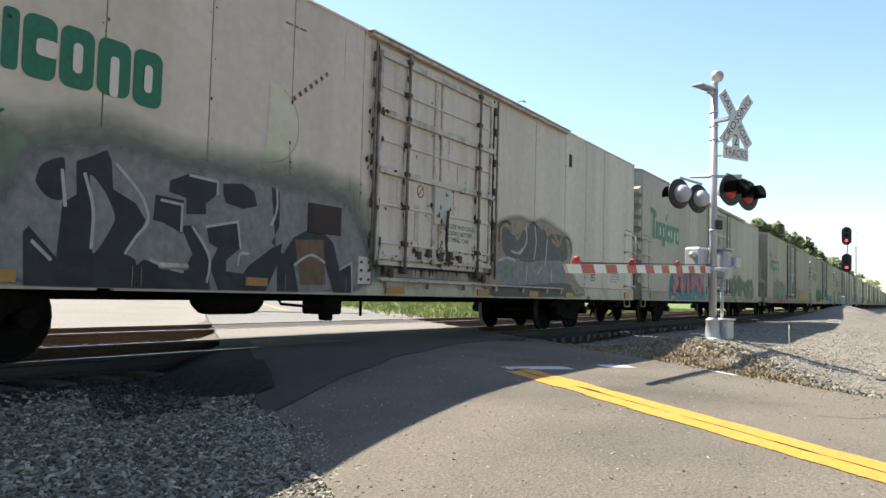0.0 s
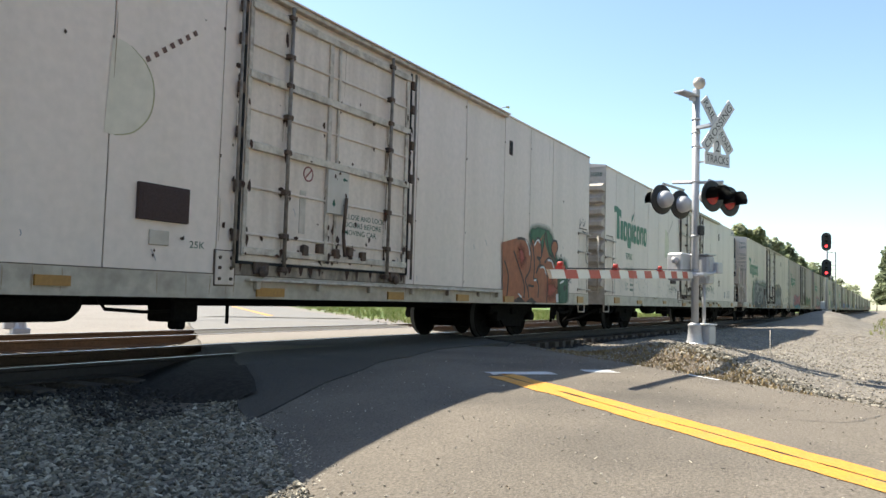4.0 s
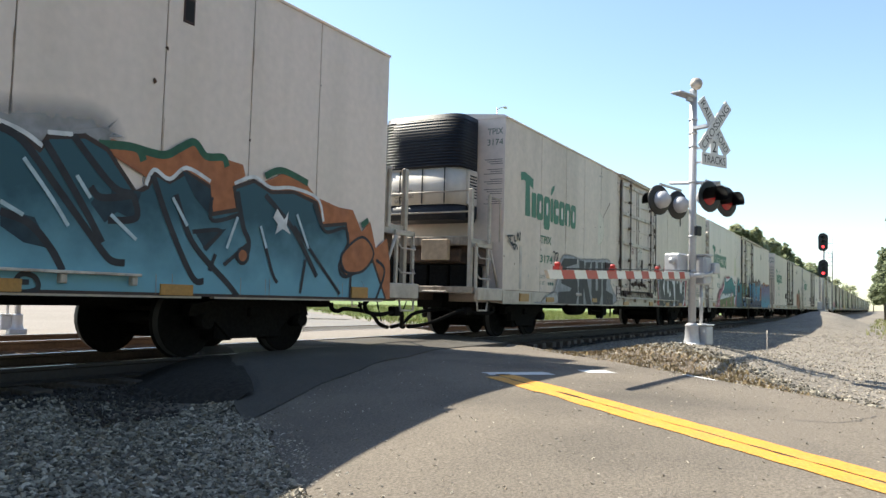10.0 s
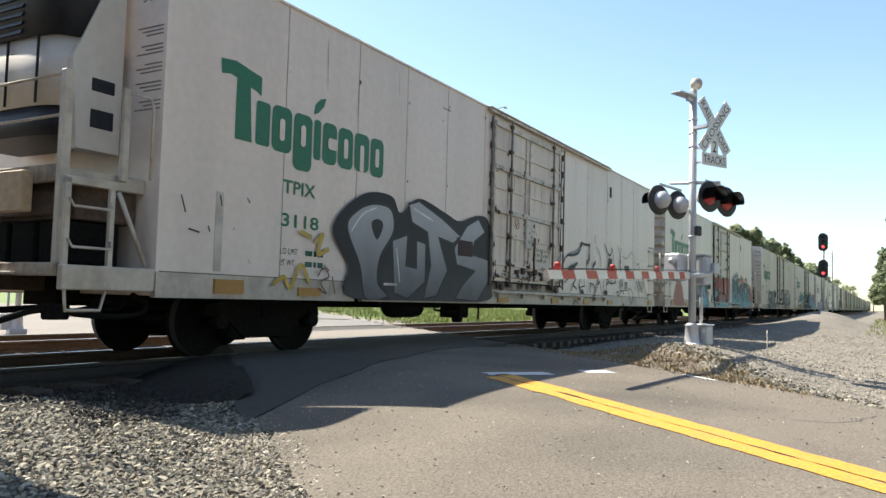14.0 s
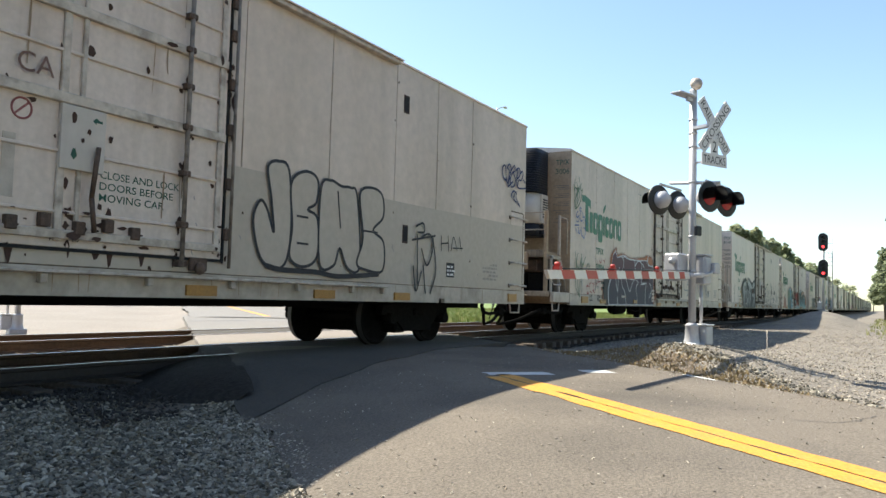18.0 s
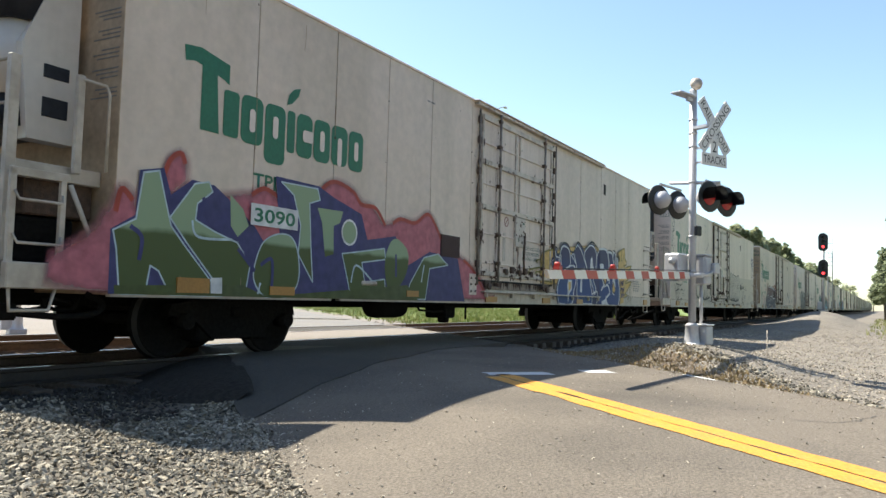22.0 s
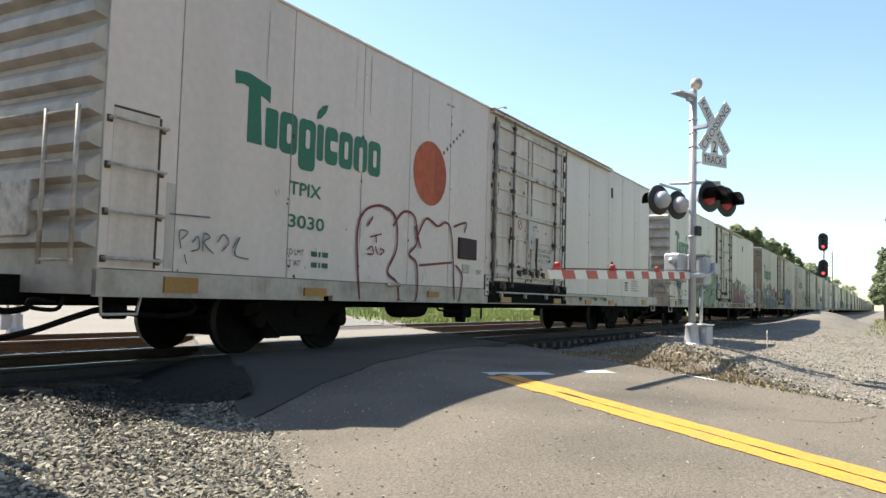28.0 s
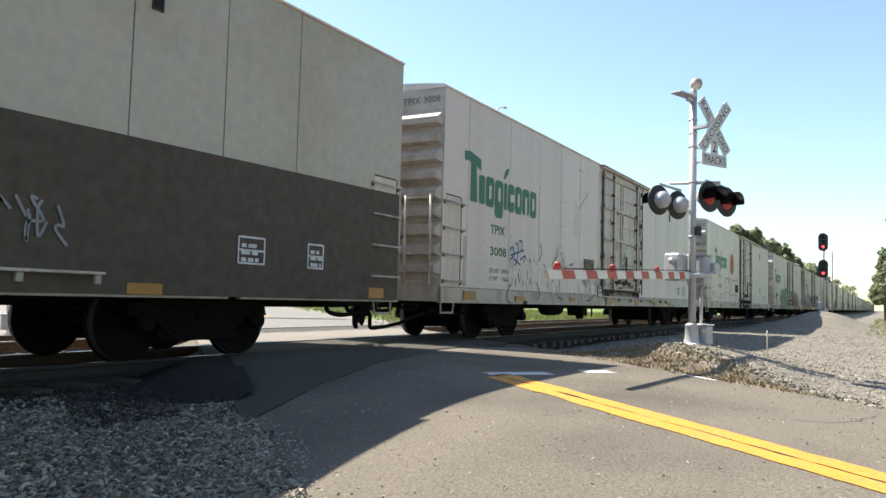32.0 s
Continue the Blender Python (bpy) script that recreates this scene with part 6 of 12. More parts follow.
def drifting(m):
    """A thin coat of the same paint that breaks up towards its rim."""
    if m.name not in MISTS:
        w = m.copy()
        nd, lk = w.node_tree.nodes, w.node_tree.links
        at, tx, cl, mx = nd.new("ShaderNodeAttribute"), nd.new("ShaderNodeTexNoise"), nd.new("ShaderNodeMath"), nd.new("ShaderNodeMixShader")
        at.attribute_name = "cover"
        tx.inputs["Scale"].default_value, tx.inputs["Detail"].default_value = 9.0, 6.0
        tc = nd.new("ShaderNodeTexCoord")
        lk.new(tc.outputs["Object"], tx.inputs["Vector"])
        cl.operation = "MULTIPLY_ADD"
        cl.inputs[1].default_value, cl.inputs[2].default_value = 0.8, -0.4
        lk.new(tx.outputs[0], cl.inputs[0])
        mu = nd.new("ShaderNodeMath")
        mu.operation = "MULTIPLY_ADD"
        lk.new(cl.outputs[0], mu.inputs[0])
        lk.new(at.outputs["Fac"], mu.inputs[1])
        lk.new(at.outputs["Fac"], mu.inputs[2])
        mu.use_clamp = True
        clear = nd.new("ShaderNodeBsdfTransparent")
        lk.new(mu.outputs[0], mx.inputs[0])
        lk.new(clear.outputs[0], mx.inputs[1])
        lk.new(nd["Principled BSDF"].outputs[0], mx.inputs[2])
        lk.new(mx.outputs[0], nd["Material Output"].inputs["Surface"])
        MISTS[m.name] = w
    return MISTS[m.name]


def mist(car, material, ring, blur):
    """A sprayed field whose rim fades out."""
    line = [Vector(p) for p in smooth_line(ring, True, 4)]
    n = len(line)
    turn = sum(a.x * b.y - b.x * a.y for a, b in zip(line, line[1:] + line[:1]))
    inner, outer = [], []
    for k, c in enumerate(line):
        w = (line[(k + 1) % n] - line[k - 1]).normalized() * blur * (1 if turn > 0 else -1)
        out = Vector((w.y, -w.x))
        inner.append(c - out * 0.6)
        outer.append(c + out * 0.9)
    d = FACE - layer(car, ring)
    bm = bmesh.new()
    cover = bm.verts.layers.float.new("cover")
    va = [bm.verts.new((p.x, d, max(p.y, 0.764))) for p in inner]
    vb = [bm.verts.new((p.x, d + 0.0001, max(p.y, 0.762))) for p in outer]
    for v in va:
        v[cover] = 1.0
    for k in range(n):
        bm.faces.new((va[k], va[(k + 1) % n], vb[(k + 1) % n], vb[k]))
    ring = [(v.co.x, v.co.z) for v in va]
    flat, _, tris, _, _, _ = geometry.delaunay_2d_cdt([Vector(p) for p in ring], [(k, (k + 1) % n) for k in range(n)], [], 0, 1e-5)
    core = [bm.verts.new((p.x, d, p.y)) for p in flat]
    for v in core:
        v[cover] = 1.0
    for f in tris:
        mid = sum((flat[k] for k in f), Vector((0, 0))) / len(f)
        if winds(ring, mid.x, mid.y):
            bm.faces.new([core[k] for k in f])
    bmesh.ops.delete(bm, geom=[v for v in bm.verts if not v.link_faces], context="VERTS")
    part("spray_mist", bm, drifting(material), car)


def fade(name, top, low, z0, z1, stir=0.25):
    """Spray paint that passes from one colour to another up the side."""
    m = ink(name, low)
    nt = m.node_tree
    tc, sep, tx = nt.nodes.new("ShaderNodeTexCoord"), nt.nodes.new("ShaderNodeSeparateXYZ"), nt.nodes.new("ShaderNodeTexNoise")
    tx.inputs["Scale"].default_value, tx.inputs["Detail"].default_value = 3.0, 5.0
    add, r = nt.nodes.new("ShaderNodeMath"), nt.nodes.new("ShaderNodeMapRange")
    add.operation = "MULTIPLY_ADD"
    add.inputs[1].default_value = stir * 2
    r.inputs["From Min"].default_value, r.inputs["From Max"].default_value = z0 + stir, z1 + stir
    mx = nt.nodes.new("ShaderNodeMix")
    mx.data_type = "RGBA"
    mx.inputs[6].default_value, mx.inputs[7].default_value = (*low, 1), (*top, 1)
    nt.links.new(tc.outputs["Object"], sep.inputs[0])
    nt.links.new(tc.outputs["Object"], tx.inputs["Vector"])
    nt.links.new(tx.outputs[0], add.inputs[0])
    nt.links.new(sep.outputs["Z"], add.inputs[2])
    nt.links.new(add.outputs[0], r.inputs["Value"])
    nt.links.new(r.outputs[0], mx.inputs[0])
    nt.links.new(mx.outputs[2], nt.nodes["Principled BSDF"].inputs["Base Color"])
    return m


BLACK, GREY, PALE = ink("black", (0.025, 0.025, 0.03)), ink("grey", (0.27, 0.27, 0.28)), ink("pale", (0.62, 0.62, 0.62))
TEAL, BLUE, NAVY = ink("teal", (0.02, 0.19, 0.24)), ink("blue", (0.02, 0.10, 0.30)), ink("navy", (0.02, 0.03, 0.11))
RED, PINK, ORNG = ink("red", (0.33, 0.03, 0.03)), ink("pink", (0.42, 0.13, 0.16)), ink("orange", (0.42, 0.12, 0.03))
OLIVE, MOSS = ink("leaf_green", (0.13, 0.17, 0.05)), ink("moss", (0.05, 0.13, 0.07))
SKYB, PURP, GOLD = ink("sky_blue", (0.14, 0.33, 0.42)), ink("purple", (0.06, 0.03, 0.07)), ink("gold", (0.50, 0.34, 0.07))
BROWN, BUFF, SMOKE = ink("brown", (0.082, 0.062, 0.046), 0.6), mat("buff_paint", (0.45, 0.385, 0.31), 0.5, grain=0.06, grain_scale=9, stain=0.3, stain_scale=1.0, stain_color=(0.38, 0.32, 0.25)), ink("smoke", (0.22, 0.25, 0.21))
GHOST, YELLOWED = mat("ghost_mark", (0.62, 0.55, 0.445), 0.5, grain=0.06, grain_scale=8, stain=0.4, stain_scale=2.0, stain_color=(0.66, 0.58, 0.48)), mat("yellowed_mark", (0.585, 0.53, 0.365), 0.5, grain=0.06, grain_scale=8, stain=0.6, stain_scale=1.6, stain_color=(0.67, 0.59, 0.475))
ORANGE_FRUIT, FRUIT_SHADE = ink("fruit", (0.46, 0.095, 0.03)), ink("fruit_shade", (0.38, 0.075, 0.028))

DULL_GREEN, LILAC_GREY, LIGHT_GREY, RUSTY = ink("dull_green", (0.17, 0.20, 0.15)), ink("lilac_grey", (0.215, 0.2, 0.195)), ink("light_grey", (0.40, 0.38, 0.36)), ink("rusty", (0.15, 0.09, 0.05))
BROWN_INK, DARK_BROWN, CROWN_BROWN, BRICK = ink("brown_ink", (0.16, 0.09, 0.06)), ink("dark_brown", (0.045, 0.028, 0.024)), ink("crown_brown", (0.12, 0.045, 0.026)), ink("brick_red", (0.33, 0.06, 0.04))
ORANGE_BROWN, ORANGE_PAINT, GOLD_PAINT, OLIVE_LINE = ink("orange_brown", (0.34, 0.115, 0.055)), ink("orange_paint", (0.36, 0.125, 0.05)), ink("gold_paint", (0.56, 0.37, 0.13)), ink("olive_line", (0.20, 0.17, 0.05))
DEEP_GREEN, MINT_OLIVE, MINT_PALE, OLIVE_DARK = ink("deep_green", (0.03, 0.10, 0.06)), ink("mint_olive", (0.16, 0.19, 0.09)), ink("mint_pale", (0.348, 0.408, 0.252)), ink("olive_dark", (0.07, 0.09, 0.03))
NAVY_BASE, DEEP, DEEP_TEAL, INDIGO = ink("navy_base", (0.022, 0.03, 0.075)), ink("deep", (0.015, 0.035, 0.05)), ink("deep_teal", (0.03, 0.09, 0.11)), ink("indigo", (0.05, 0.05, 0.14))
ICE, WHITE_LINE, SMUDGE = ink("ice", (0.42, 0.52, 0.56)), ink("white_line", (0.55, 0.56, 0.58)), ink("smudge", (0.10, 0.09, 0.085))
PLUM, WINE, DUSKY = ink("plum", (0.05, 0.03, 0.07)), ink("wine", (0.11, 0.02, 0.03)), ink("dusky_pink", (0.30, 0.105, 0.13))
SAGE, SAGE_DARK = ink("sage", (0.20, 0.26, 0.175)), ink("sage_dark", (0.11, 0.13, 0.115))
FADE_TEAL, FADE_BLUE = fade("fade_teal", (0.03, 0.23, 0.20), (0.025, 0.115, 0.24), 1.0, 2.0), fade("fade_blue", (0.03, 0.20, 0.34), (0.015, 0.035, 0.15), 0.9, 1.7)
FADE_LILAC, FADE_OLIVE = fade("fade_lilac", (0.16, 0.14, 0.25), (0.07, 0.26, 0.36), 1.1, 1.8), fade("fade_olive", (0.20, 0.22, 0.07), (0.11, 0.125, 0.03), 0.8, 1.4)
FADE_SEA, FADE_AQUA = fade("fade_sea", (0.012, 0.19, 0.20), (0.012, 0.085, 0.13), 1.2, 2.0), fade("fade_aqua", (0.03, 0.085, 0.11), (0.15, 0.33, 0.40), 0.95, 1.75, 0.4)
FADE_BLACK, FADE_STEEL = fade("fade_black", (0.022, 0.022, 0.025), (0.05, 0.05, 0.054), 0.8, 1.4), fade("fade_steel", (0.36, 0.355, 0.36), (0.10, 0.10, 0.105), 0.8, 2.1)
FADE_SAGE, FADE_FERN = fade("fade_sage", (0.22, 0.25, 0.17), (0.14, 0.25, 0.27), 0.9, 1.9, 0.5), fade("fade_fern", (0.26, 0.34, 0.21), (0.075, 0.10, 0.035), 1.42, 1.48, 0.06)
DARK_RED, STENCIL = ink("dark_red", (0.20, 0.035, 0.04)), ink("stencil", (0.15, 0.15, 0.15))
FADE_PLUM = fade("fade_plum", (0.085, 0.03, 0.045), (0.035, 0.035, 0.06), 1.2, 1.9)
FADE_ROYAL = fade("fade_royal", (0.028, 0.028, 0.085), (0.012, 0.045, 0.165), 1.3, 2.0)

RUSTY_PALE = ink("rusty_pale", (0.30, 0.215, 0.16))
FAINT = ink("notice_grey", (0.20, 0.18, 0.16))
NUMS = ["3249", "3088", "3260", "3225", "3174", "3233", "3118", "3006", "3323", "3090", "3220", "3030", "3008", "3096"]
for i, (car, n, k) in enumerate(zip(ROLL, NUMS, KINDS)):
    if i == 13:
        continue
    u = -8.08 if k == "P" else -7.2
    marks(car, n, -7.1 if i == 11 else u, 0.91 if i == 11 else 1.0)
    if k != "P":
        # mark and notices on the end wall beside the unit
        place = (lambda a, b: (-8.004, -2.64 - a, b))
        lettering(car, "lettering", "TPIX", -1.5, 4.28, 0.36, 0.13, M_LETTER, "small reporting mark on the end wall", place=place)
        lettering(car, "lettering", n, -1.5, 4.05, 0.36, 0.13, M_LETTER, "small number on the end wall", place=place)
        for r in range(5):
            for h in range(3):
                part("notice", boxes((-8.005, -8.0, -1.5, -1.08 - 0.07 * ((r + h) % 3), 3.74 - 0.21 * r - 0.045 * h, 3.755 - 0.21 * r - 0.045 * h)), FAINT, car, "row of small faint stencil lettering")
    else:
        lettering(car, "lettering", "TPIX " + n, -1.45, 4.36, 0.8, 0.12, M_LETTER, "reporting mark on the end wall", place=lambda a, b: (-8.855, -2.1 - a, b))
    uR = 12.75 if k != "P" else 11.9
    bars(car, "lettering_bar", uR - 2.0, 1.2, 0.7, 0.36, 5, ink("faint_stencil", (0.30, 0.27, 0.245)), "faint stencilled dimensions", seed=i)
    if i != 9:
        weigh_box(car, 9.3 if k != "P" else 9.2, 1.2)
    bars(car, "lettering_bar", -1.9, 4.3 if i % 3 else 4.2, 0.3, 0.05, 1, ink("stencil", (0.15, 0.15, 0.15)), seed=i + 40)
    lettering(car, "lettering", "25K", -0.62, 1.3, 0.22, 0.08, M_LETTER, "small green stencil")
    scuffs(car, -7, 11, 1.1, 2.2, GREY, i, 26, 0.12)
    rust_runs(car, i)
    door_rust(car, i, (0.9, 0.35, 0.5, 0.4, 0.5, 0.6, 1.3, 0.6, 0.45, 1.2, 0.35, 0.6, 1.0)[i])

c = ROLL[0]
decal(c, -2.08, 2.88, 0.5, YELLOWED, None, True)
c = ROLL[1]
decal(c, -2.15, 2.95, 0.5, YELLOWED, None, True)
scuffs(c, -8, 0, 1.1, 2.1, GREY, 11, 90, 0.16)
scuffs(c, -7.5, -0.3, 1.1, 2.0, BLACK, 14, 40, 0.1)
scrawl(c, -7.6, -5.2, 1.15, 2.0, GREY, 15, 7, 0.012, lift=0.0045)
scrawl(c, -1.6, -0.5, 1.1, 1.55, BLACK, 16, 6, 0.014, lift=0.0045)
scrawl(c, 4.6, 6.9, 1.15, 1.9, SMOKE, 12, 5, 0.035)
lettering(c, "lettering", "CA", 1.28, 2.78, 0.36, 0.19, ink("mid_grey", (0.16, 0.16, 0.17)), "grey stencilled letters", lift=0.045)
c = ROLL[2]
decal(c, -1.7, 2.88, 0.5, GHOST, None, True)
c = ROLL[3]
decal(c, -2.15, 2.88, 0.5, YELLOWED, None, True)
c = ROLL[4]
decal(c, -1.9, 2.86, 0.45, GHOST, None, True)
c = ROLL[5]
haze(c, -7.6, -5.8, 0.78, 1.75, ink("dull_red", (0.36, 0.14, 0.10)), 51, 0.1)
lettering(c, "lettering", "COLD", -7.85, 2.42, 0.36, 0.11, GREY, "hand-drawn grey letters")
lettering(c, "lettering", "INSIDE", -8.0, 2.25, 0.58, 0.12, GREY, "hand-drawn grey letters")
c = ROLL[7]
scrawl(c, 4.5, 9.8, 1.15, 2.1, GREY, 77, 7, 0.035, 1.0)
c = ROLL[8]
wall_ink(c, "paint_band", [[(-7.95, 1.035), (12.7, 1.035), (12.7, 2.42), (8, 2.36), (0, 2.34), (-7.95, 2.33)]], BUFF, "buff repaint over the lower side", 0.0006)
for k, (a, b, z0, z1) in enumerate(((-0.9, -0.3, 0.85, 2.15),)):
    scrawl(c, a, b, z0, z1, BLACK, 83 + k, 5, 0.035, 0.8)
decal(c, -1.9, 2.8, 0.45, GHOST)
lettering(c, "lettering", "CA", 1.28, 2.78, 0.36, 0.19, ink("maroon", (0.16, 0.09, 0.07)), "maroon stencilled letters", lift=0.045)
c = ROLL[10]
decal(c, -1.98, 2.92, 0.45, YELLOWED, ink("olive", (0.36, 0.33, 0.2)))
scrawl(c, 9.6, 11.8, 0.8, 1.6, GREY, 108, 8, 0.02)
c = ROLL[11]
decal(c, -2.42, 2.97, 0.56, ORANGE_FRUIT, FRUIT_SHADE)
part("patched_sill", boxes((-0.1, 4.2, -HALF - 0.03, -HALF - 0.017, 0.76, 1.18)), M_BLACK, c, "dark patched sill under the door")
c = ROLL[12]
decal(c, -2.1, 2.9, 0.45, GHOST)
scuffs(c, -6, -0.2, 0.85, 2.0, BLACK, 121, 80, 0.3)
wall_ink(c, "spray_disc", [[(11.05 + 0.4 * math.cos(a * 0.26), 1.88 + 0.32 * math.sin(a * 0.26)) for a in range(24)]], SKYB, lift=0.001)
scrawl(c, 10.68, 11.42, 1.6, 2.15, BLUE, 123, 7, 0.05)
part("wear_strip", boxes((-0.43, -0.33, -HALF - 0.006, -HALF + 0.001, 1.07, 1.55)), M_END, c, "grey wear strip beside the door")
burnt = mat("scorched_mesh", (0.20, 0.16, 0.09), 0.7, grain=0.25, grain_scale=40, stain=1.0, stain_scale=7, stain_color=(0.025, 0.022, 0.02), bump=0.4)
for ob in c.children:
    if ob.name.startswith("sight_panel"):
        for piece in (ob, *ob.children):
            piece.material_slots[0].link = "OBJECT"
            piece.material_slots[0].material = burnt
brush(c, BLACK, 0.03, [[(-1.33, 1.56), (-1.29, 1.44), (-1.35, 1.36)], [(-0.86, 1.55), (-0.85, 1.4), (-0.9, 1.2), (-0.8, 1.12)], [(-0.95, 1.17), (-0.9, 1.06)], [(-0.9, 0.88), (-0.7, 0.98), (-0.5, 1.01)], [(-1.2, 0.86), (-0.95, 0.87)]])
c = ROLL[13]
wall_ink(c, "paint_band", [[(-7.95, 0.765), (12.7, 0.765), (12.7, 2.46), (6, 2.4), (-7.95, 2.38)]], BROWN, "dark brown repaint over the lower side", 0.019)
scrawl(c, 6.2, 6.9, 1.2, 1.65, GREY, 131, 5, 0.03, lift=0.045)
for a, w in ((9.15, 0.45), (10.45, 0.32)):
    strokes(c, "stencil_frame", [[(a, 1.18), (a + w, 1.18)], [(a, 1.5), (a + w, 1.5)], [(a, 1.18), (a, 1.5)], [(a + w, 1.18), (a + w, 1.5)], [(a, 1.34), (a + w, 1.34)]], 0.025, PALE, lift=0.045)
    bars(c, "lettering_bar", a + 0.05, 1.2, w * 0.7, 0.26, 3, PALE, seed=int(a), lift=0.045)

# large sprayed pieces: fields, letters and lines, in the order in which they were laid
c = ROLL[0]
mist(c, DULL_GREEN, [(-5.71, 2.08), (-5.12, 2.17), (-4.44, 2.36), (-3.62, 2.23), (-2.64, 2.23), (-1.44, 2.29), (-0.73, 2.21), (-0.32, 2.12), (-0.24, 0.77), (-5.62, 0.77)], 0.3)
mist(c, LILAC_GREY, [(-5.2, 1.81), (-4.84, 2.07), (-4.18, 2.18), (-3.39, 2.12), (-2.36, 2.12), (-1.21, 2.07), (-0.4, 1.89), (-0.33, 0.77), (-5.14, 0.77)], 0.15)
shape(c, BLACK, [(-5.07, 1.78), (-5.02, 1.89), (-4.84, 1.98), (-4.8, 1.9), (-4.8, 1.6), (-4.95, 1.59), (-5.07, 1.7)], rounded_off=True)
shape(c, BLACK, [(-4.69, 1.97), (-4.55, 2.03), (-4.37, 2.13), (-4.31, 2.03), (-4.28, 1.75), (-4.01, 1.64), (-3.88, 1.48), (-3.96, 1.29), (-4.08, 1.11), (-3.98, 1.06), (-3.89, 0.77), (-5.14, 0.77), (-5.17, 1.25), (-5.12, 1.31), (-4.84, 1.04), (-4.81, 1.55), (-4.67, 1.65)])
shape(c, LILAC_GREY, [(-4.54, 1.85), (-4.37, 1.71), (-4.25, 1.5), (-4.27, 1.38), (-4.43, 1.12), (-4.48, 1.15), (-4.47, 1.48)], rounded_off=True)
shape(c, BLACK, [(-3.77, 1.76), (-3.4, 1.74), (-3.4, 1.37), (-3.65, 1.47), (-3.79, 1.49)])
shape(c, BLACK, [(-3.88, 1.07), (-3.55, 0.99), (-3.36, 0.97), (-3.25, 1.16), (-3.43, 1.46), (-3.23, 1.48), (-3.01, 1.17), (-2.97, 0.77), (-4.03, 0.77), (-3.97, 1)])
shape(c, BLACK, [(-3.6, 1.93), (-3.31, 2.06), (-2.93, 2.02), (-2.93, 1.86), (-3.09, 1.74), (-3.08, 1.62), (-3.36, 1.59), (-3.37, 1.77), (-3.6, 1.81)])
shape(c, BLACK, [(-3.07, 1.49), (-2.6, 1.6), (-2.54, 1.27), (-2.75, 1.12), (-2.75, 0.99), (-2.48, 0.97), (-2.39, 1.07), (-2.02, 1.3), (-1.82, 1.38), (-1.91, 1.09), (-2.09, 0.77), (-2.86, 0.77), (-3, 1.04), (-2.89, 1.25), (-3.02, 1.3)])
shape(c, BLACK, [(-2.85, 2), (-2.54, 2.04), (-2.35, 1.97), (-2.29, 1.8), (-2.52, 1.74), (-2.79, 1.78), (-2.84, 1.87)])
shape(c, BLACK, [(-2.06, 2.07), (-1.91, 2.02), (-1.89, 1.59), (-2.02, 1.37), (-1.81, 1.24), (-1.62, 1.47), (-1.18, 1.66), (-0.82, 1.45), (-0.67, 1.11), (-0.42, 1.16), (-0.37, 0.77), (-0.78, 0.77), (-0.98, 1.14), (-1.28, 1.27), (-1.6, 1.11), (-1.49, 0.77), (-1.89, 0.77), (-1.91, 1.09)])
shape(c, RUSTY, [(-1.59, 1.44), (-1.03, 1.48), (-0.96, 0.87), (-1.47, 0.86)])
brush(c, LIGHT_GREY, 0.035, [[(-4.6, 1.87), (-4.49, 1.53), (-4.49, 1.14)], [(-4.26, 2.01), (-3.95, 1.73), (-3.85, 1.48), (-3.99, 1.29), (-4.11, 1.11)], [(-4.83, 1.87), (-4.78, 1.52)], [(-3.34, 2.03), (-2.93, 2.01)], [(-1.6, 1.11), (-1.28, 1.26), (-0.98, 1.17)], [(-3.27, 1.47), (-3.01, 1.14), (-3.03, 0.85)], [(-3.81, 1.07), (-3.55, 0.99), (-3.36, 0.96)], [(-5.09, 1.18), (-4.89, 1.01)], [(-1.96, 2.05), (-1.95, 1.8), (-2.04, 1.58)], [(-2.57, 1.06), (-2.54, 1.2), (-2.4, 1.21)]])
brush(c, LIGHT_GREY, 0.03, [[(-3.07, 1.48), (-2.6, 1.58), (-2.54, 1.27)], [(-0.67, 1.09), (-0.4, 1.2), (-0.37, 0.77)], [(-3.7, 1.71), (-3.42, 1.69), (-3.42, 1.4)], [(-2.93, 1.86), (-2.93, 2.01)]], hard=True)
mist(c, RUSTY_PALE, [(3.93, 1.78), (4.1, 2.12), (4.44, 2.26), (5.1, 2.37), (5.77, 2.34), (6.3, 2.44), (7.19, 2.29), (7.74, 2.18), (7.96, 1.93), (7.84, 1.52), (8.29, 1.14), (8.53, 0.82), (3.89, 0.77)], 0.1)
shape(c, SMUDGE, [(4.3, 2.03), (4.49, 2.13), (4.81, 2), (5.17, 2.1), (5.44, 2.19), (5.77, 2.32), (6.12, 2.25), (6.43, 2.13), (6.93, 2.19), (7.53, 2.14), (7.69, 1.78), (7.49, 1.61), (6.59, 1.5), (5.42, 1.49), (4.47, 1.58)], rounded_off=True)
shape(c, LILAC_GREY, [(4.1, 1.32), (4.38, 1.5), (5.04, 1.54), (5.37, 1.44), (5.98, 1.54), (6.77, 1.58), (7.43, 1.56), (7.58, 1.12), (7.05, 1.08), (5.44, 1.04), (4.4, 1.02)], rounded_off=True)
shape(c, SMUDGE, [(4.07, 0.97), (5.44, 1.02), (7.58, 1.1), (8.01, 0.97), (7.88, 0.81), (4.03, 0.77)], rounded_off=True)
brush(c, RUSTY_PALE, 0.07, [[(4.74, 2.23), (4.86, 2.05), (5.02, 1.95), (5.22, 2.17)], [(6.24, 2.29), (6.43, 2.13), (6.8, 2.21), (7.14, 1.98)], [(6.75, 2.05), (7.14, 1.93), (7.33, 2.17)]])
